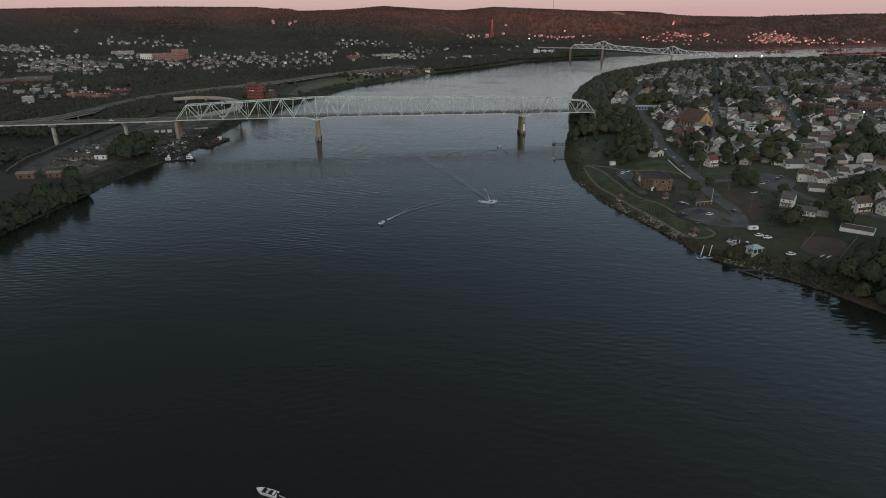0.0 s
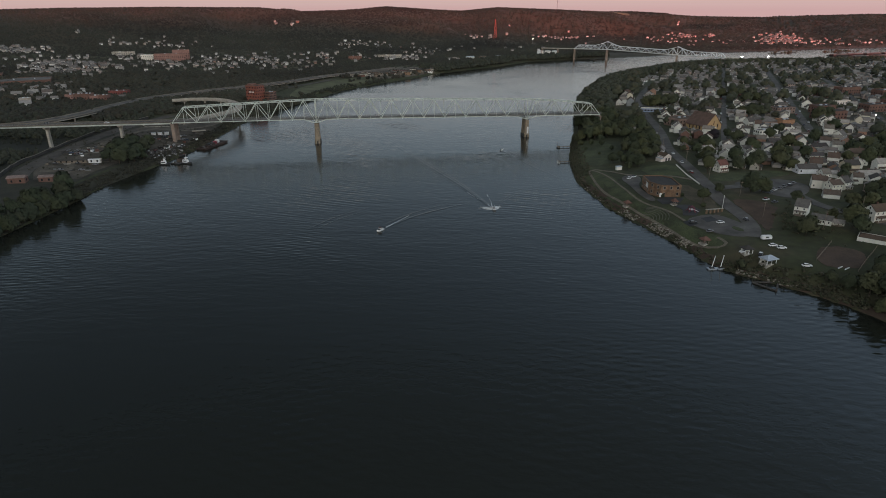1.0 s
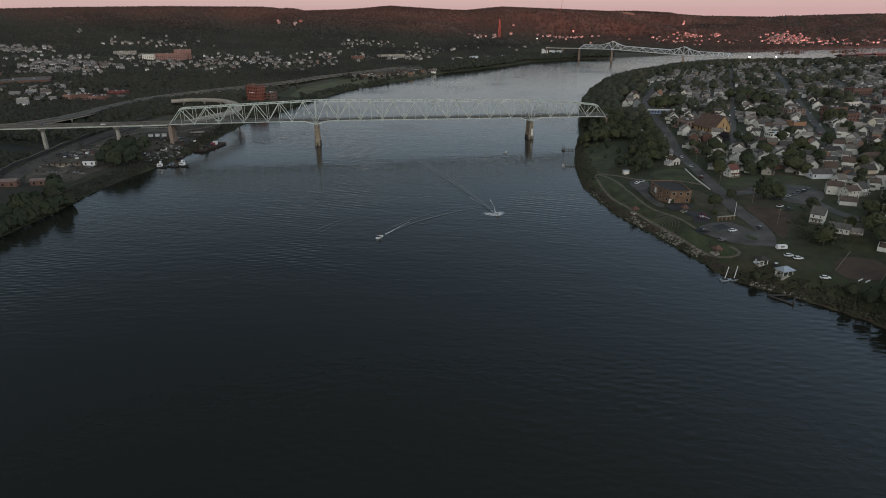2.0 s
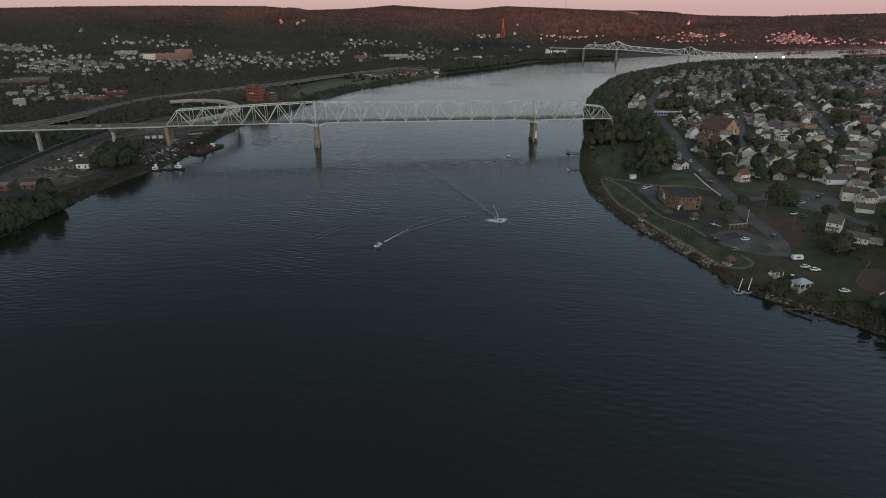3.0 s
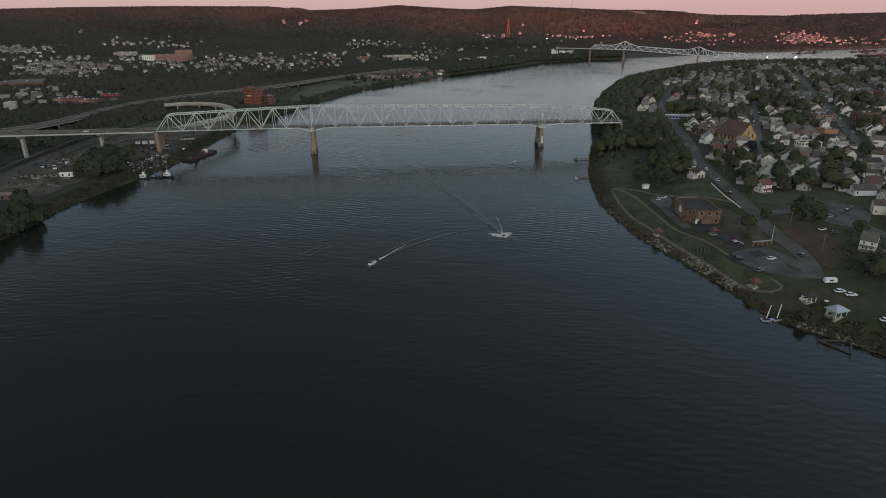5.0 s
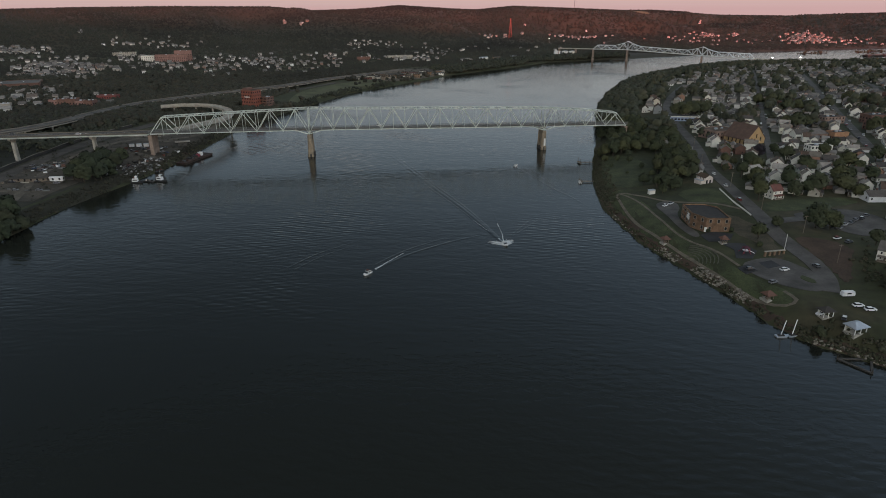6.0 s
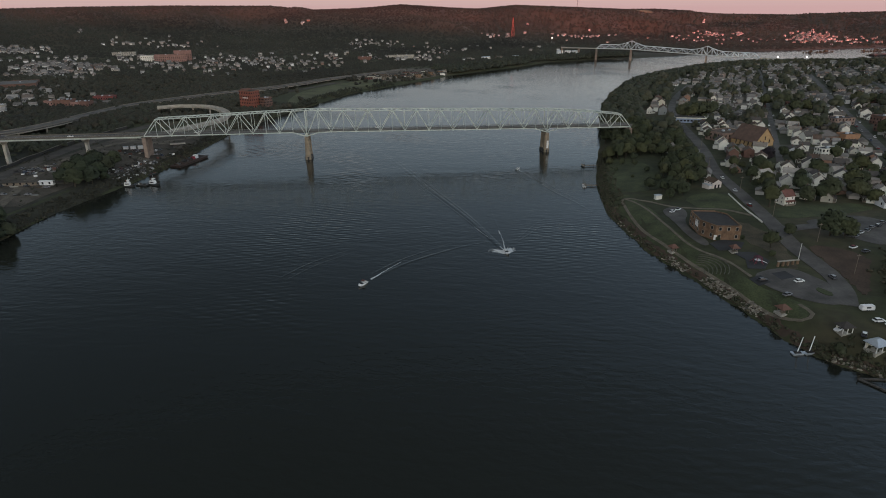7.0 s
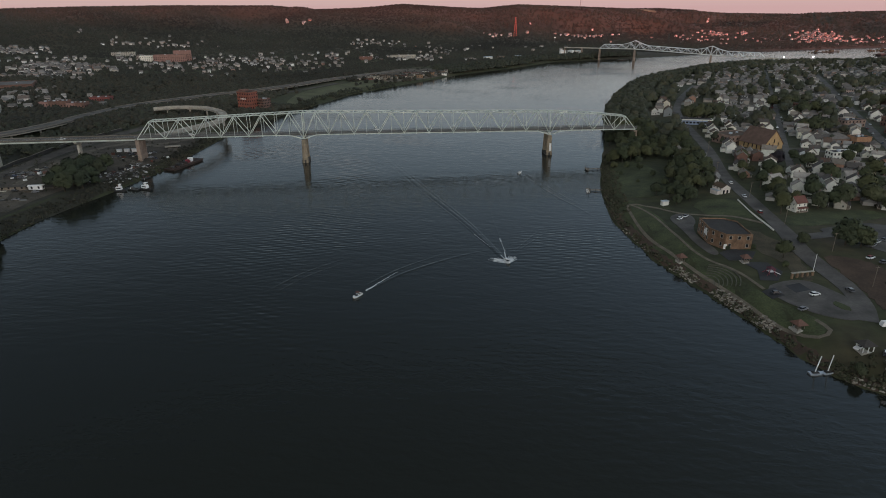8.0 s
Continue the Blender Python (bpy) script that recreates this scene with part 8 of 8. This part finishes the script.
# clusters of houses on the hillsides: number, bearings, nearest and farthest, size
for n, b0, b1, r0, r1, big in ((60, -41, -38.4, 1640, 1780, .75), (150, -39, -35, 1160, 1620, .66), (16, -35.2, -33, 1285, 1450, .8), (9, -34.2, -31.8, 1770, 1840, .66), (30, -31.8, -27.2, 1750, 1870, .66), (18, -33.4, -31.6, 1440, 1640, .75),
                               (34, -31.4, -27.8, 1280, 1500, .66), (44, -27.5, -24, 1180, 1600, .66), (80, -25.3, -17.6, 1260, 1630, .68), (16, -18.2, -14.4, 1430, 1750, .7), (34, -15.5, -10.2, 1850, 2000, .66), (26, -9.2, -6.2, 1640, 1960, .66),
                               (26, -14, -6.2, 1490, 1640, .8), (12, -3.8, -1.4, 2120, 2360, .8), (30, 2, 7.2, 2220, 2440, .75), (26, 14, 15.4, 2500, 2660, .7), (34, 11.2, 18, 2260, 2600, .6), (110, 20.7, 22.9, 2400, 2900, .8), (3, -36.3, -35.2, 1880, 1930, .7),
                               (5, -21.1, -17.8, 2120, 2230, .9), (3, 13.4, 14.5, 3010, 3060, .7), (9, 15.9, 17.2, 2600, 2720, .75), (40, 22.6, 28, 2320, 2900, .7), (26, -40.4, -36, 930, 1150, .7), (8, -2.8, 3.5, 1780, 1980, .8)):
    k = tries = 0
    while k < n and tries < n * 8:
        tries += 1
        a, r = radians((b0 + b1) / 2 + (b1 - b0) * fr.gauss(0, .34)), (r0 + r1) / 2 + (r1 - r0) * fr.gauss(0, .2)
        x, y = r * math.sin(a), r * math.cos(a)
        if float(shore(x, y)) < 30 or not free(x, y, 4.0 * big):
            continue
        far_house(x, y, fr.choice((20, 110, 35, 125)) + fr.uniform(-8, 8), fr.uniform(6.5, 13) * big, fr.uniform(6, 9) * big, fr.choice((4, 6, 7)) * big, fr.uniform(2, 3.6) * big, r < 1500)
        TAKEN.append((x, y, 3.0 * big))
        k += 1


def joined(name, shapes, mats, label, category):
    sh = Shape()
    idx = []
    for i, s in enumerate(shapes):
        sh.add(s.v, s.f)
        idx += [i] * len(s.f)
    me = bpy.data.meshes.new(name)
    me.from_pydata(sh.v, [], sh.f)
    for m in mats:
        me.materials.append(m)
    me.polygons.foreach_set("material_index", idx)
    return tagged(new(name, me), label, category, kind="stuff")


SIDING_ISLE = material("far_siding", (.7, .7, .7), .75, 0, .12, 4, .08, 8, tints=((.80, .78, .75), (.36, .33, .29), (.30, .29, .28), (.80, .79, .77), (.24, .20, .18), (.55, .53, .50), (.26, .14, .10), (.76, .75, .73), (.34, .30, .26)), island=True)
SHINGLE_ISLE = material("far_shingle", (.12, .12, .12), .9, 0, .2, 4, .1, 8, tints=((.10, .094, .09), (.17, .160, .155), (.065, .060, .058), (.27, .26, .25), (.12, .095, .082), (.2, .19, .18)), island=True)
joined("far_houses", (FAR_WALL, FAR_ROOF, FAR_GLASS), (SIDING_ISLE, SHINGLE_ISLE, GLASS), "many small far houses of the river towns", "houses")

# ---- far woods ----
WOOD_RNG = random.Random(77)
LEAF_ISLE = material("town_leaves", (0.05, 0.06, 0.03), 0.9, 0, 0.3, 60, 0.25, 20, tints=((0.049, 0.055, 0.031), (0.040, 0.047, 0.027), (0.060, 0.060, 0.033), (0.044, 0.049, 0.029), (0.066, 0.060, 0.034), (0.037, 0.044, 0.027)), island=True)


def woods():
    """Crowns that cover the hills and fill the gaps of the far towns."""
    rng = WOOD_RNG
    rs = np.random.RandomState(77)
    az = np.radians(rs.uniform(-47, 38, 210000))
    rr = 800 + (4550 - 800) * rs.random_sample(210000) ** 1.25
    xs, ys = rr * np.sin(az), rr * np.cos(az)
    ds = shore(xs, ys)
    patchy = lumps(xs, ys, 170, 29)
    ok = (ys < 4750) & (ds > 10) & ((xs < 0.26 * (ys - 900)) | (ys > 1850 + .42 * np.maximum(0, xs - 600)))
    keep = np.where(rr > 1800, 1.0, np.where(((ds < 45) & (rr > 1150)) | ((ds > 90) & (ds < 230) & (rr > 850)), .9, np.where(patchy > -.1, .7, .3)))
    keep = np.where((xs > -345) & (xs < -200) & (ys > 840) & (ys < 1110) & (ds < 130), .004, keep)
    keep = np.where((ds < 120) & (ds > 12) & (ys > 1110) & (ys < 1380) & (xs < 0), .08, keep)
    ok &= (np.hypot(xs - 490, ys - 3030) > 58)
    # view column again, for the distance of the crest
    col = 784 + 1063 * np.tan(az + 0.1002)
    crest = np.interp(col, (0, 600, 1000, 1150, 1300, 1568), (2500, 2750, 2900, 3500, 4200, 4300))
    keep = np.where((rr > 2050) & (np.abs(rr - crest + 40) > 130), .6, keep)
    ok &= rs.random_sample(210000) < keep
    sh = Shape()
    xs, ys, rr = xs[ok], ys[ok], rr[ok]
    for x, y, r in zip(xs.tolist(), ys.tolist(), rr.tolist()):
        if r > 1250 or not near_free(x, y):
            continue
        s = rng.uniform(2.4, 4.6)
        z = ground_z(x, y)
        sh.blob((x, y, z + s * .45), s, rng, .8, .3)
        sh.blob((x + rng.uniform(-.7, .7) * s, y + rng.uniform(-.7, .7) * s, z + s * 1.0), s * .65, rng, .9, .35)
    # the farther crowns, four faces each
    away = rr > 1250
    fx, fy, fr_ = xs[away], ys[away], rr[away]
    free_ = np.array([r > 1950 or near_free(x, y) for x, y, r in zip(fx.tolist(), fy.tolist(), fr_.tolist())])
    fx, fy, fr_ = fx[free_], fy[free_], fr_[free_]
    n = len(fx)
    s = rs.uniform(2.6, 5.6, n) * (1 + .35 * np.maximum(0, fr_ - 1500) / 1500)
    fz = np.array([ground_z(x, y) for x, y in zip(fx.tolist(), fy.tolist())]) + s * .3
    turn = rs.uniform(0, 6.28, n)
    off = np.stack([np.stack((np.cos(turn + a) * k, np.sin(turn + a) * k, np.full(n, h)), 1) for a, k, h in ((0, 1, -.35), (1.57, 1, -.35), (3.14, 1, -.35), (4.71, 1, -.35), (0, .3, .5))], 1)
    off *= rs.uniform(.72, 1.28, (n, 5, 1)) * s[:, None, None]
    v = (np.stack((fx, fy, fz), 1)[:, None, :] + off).reshape(-1, 3)
    f = (np.arange(n)[:, None, None] * 5 + np.array([(0, 1, 4), (1, 2, 4), (2, 3, 4), (3, 0, 4)])[None]).reshape(-1, 3)
    sh.add(v.tolist(), f.tolist())
    ob = part("woods", sh, WOODS)
    skyward(ob.data, .25)
    tagged(ob, "dense wooded hillsides in late summer leaf", "woods", kind="stuff")


patch("field", [(440, 2990), (500, 2975), (545, 3010), (535, 3065), (480, 3090), (435, 3050)], material("dry_meadow", (.16, .13, .07), .95, 0, .25, 40, .15, 12), .6, "dry tan meadow on the far hill", "field")
CELLS = {}
for a, b, c in TAKEN:
    CELLS.setdefault((int(a // 20), int(b // 20)), []).append((a, b, c))


def near_free(x, y):
    i, j = int(x // 20), int(y // 20)
    for p in (i - 1, i, i + 1):
        for q in (j - 1, j, j + 1):
            for a, b, c in CELLS.get((p, q), ()):
                if (x - a) ** 2 + (y - b) ** 2 < max(.5, c - .4) ** 2:
                    return False
    return True


woods()

# traffic on the viaduct and highway
for sx, off, kind in ((-190, -3.2, "white"), (-245, 3.2, "any"), (-330, -3.2, "any"), (60, 2.4, "any"), (-90, -2.4, "white")):
    p = along(sx, off, DECK + (.8 if sx < BR_FIRST else 1.35))
    put_car(p.x, p.y, math.degrees(math.atan2(BU.y, BU.x)), kind, "car on the bridge road", z=p.z, group="cars on the bridge")

# trees of the opposite bank
lrng = random.Random(5)
# darker copy of the LEAF tints, for the opposite bank only
LEAF_DEEP = material("deep_green_leaves", (.034, .04, .022), .9, 0, .3, 5, .3, 8, tints=((.040, .052, .026), (.035, .046, .025), (.049, .058, .027), (.043, .049, .026)))
DEEP_CROWNS = {}


def deep_tree(x, y, kind, s, label, group, sink):
    ob = tree(x, y, kind, s, label, group, sink=sink)
    if kind not in DEEP_CROWNS:
        me = TREES[kind][1].copy()
        me.materials.clear()
        me.materials.append(LEAF_DEEP)
        DEEP_CROWNS[kind] = me
    for c in ob.children:
        if c.name.startswith("crown"):
            c.data = DEEP_CROWNS[kind]


k = 0
while k < 24:
    x, y = lrng.uniform(-312, -288), lrng.uniform(282, 366)
    if x < -304 and y > 345 or not near_free(x, y) or float(shore(x, y)) < .5:
        continue
    deep_tree(x, y, lrng.choice((3, 4, 3, 1)), lrng.uniform(.7, 1.0) if x > -300 else lrng.uniform(.5, .7), "tall dark leafy tree on the river bank", "bank trees", .6)
    CELLS.setdefault((int(x // 20), int(y // 20)), []).append((x, y, 2.6))
    k += 1
for i in range(13):
    y = 290 + i * 6.9 + lrng.uniform(-2, 2)
    x = float(np.interp(y, [p[1] for p in LEFT_SHORE], [p[0] for p in LEFT_SHORE])) - lrng.uniform(0, 2.5)
    deep_tree(x, y, lrng.choice((4, 3, 4)), lrng.uniform(.75, 1.05), "dark leafy tree overhanging the water", "bank trees", 2.6)
for x, y, s in ((-309, 458, 1.2), (-320, 462, 1.1), (-303, 468, 1.2), (-314, 473, 1.3), (-325, 476, 1.2), (-306, 481, 1.2), (-318, 487, 1.35), (-328, 491, 1.3), (-310, 495, 1.2), (-322, 503, 1.35), (-330, 508, 1.25), (-316, 511, 1.2), (-300, 478, .7)):
    deep_tree(x, y, 4, s * .9, "broad dark tree by the boat landing", "landing trees", .4)
for x, y, s in ((-295, 374, 1.2), (-299, 379, 1.15), (-292, 369, 1.0)):
    deep_tree(x, y, 3, s, "tall dark tree at the end of the bank thicket", "bank trees", .6)
LEFT_TREES = Shape()
for p in spline([(-140, 1290), (-30, 1455), (50, 1600), (150, 1668), (280, 1745)], 7.0):
    for row in range(6):
        x, y = p[0] - 6 - row * 7 + lrng.uniform(-3, 3), p[1] + 4 + row * 4 + lrng.uniform(-3, 3)
        if float(shore(x, y)) > 2 and (y < 1700 or x > 150 or row < 3):
            far_tree(x, y, lrng.uniform(3.6, 6.4), lrng, 10, LEFT_TREES)
for i in range(420):
    y = lrng.uniform(840, 1120)
    x = float(np.interp(y, [p[1] for p in LEFT_SHORE], [p[0] for p in LEFT_SHORE])) - lrng.uniform(1, 15)
    if lumps(x, y, 60, 33) > -.25:
        far_tree(x, y, lrng.uniform(.8, 2.2), lrng, 8, LEFT_TREES)
for i in range(1900):
    x, y = lrng.uniform(-590, -398), lrng.uniform(380, 800)
    if i % 2 and i < 1000:
        x, y = lrng.uniform(-520, -402), lrng.uniform(400, 680)
    if near_free(x, y) and abs((Vector((x, y)) - BR_P).dot(BN)) > 9 and not (x < -490 and y > 712):
        far_tree(x, y, lrng.uniform(1.4, 3.8) * (.4 if abs((Vector((x, y)) - BR_P).dot(BN)) < 34 else 1), lrng, 20, LEFT_TREES)
st = part("slope_trees", LEFT_TREES, material("slope_leaves", (.03, .036, .022), .9, 0, .3, 20, .25, 10, tints=((.034, .040, .024), (.028, .034, .022), (.040, .043, .026), (.032, .034, .022)), island=True))
skyward(st.data, .4)
tagged(st, "dark trees on the slope behind the track bed", "trees", kind="stuff")
ft = part("far_trees", FAR_TREES, LEAF_ISLE)
skyward(ft.data, .4)
tagged(ft, "many leafy trees of the town and river bank", "trees", kind="stuff")
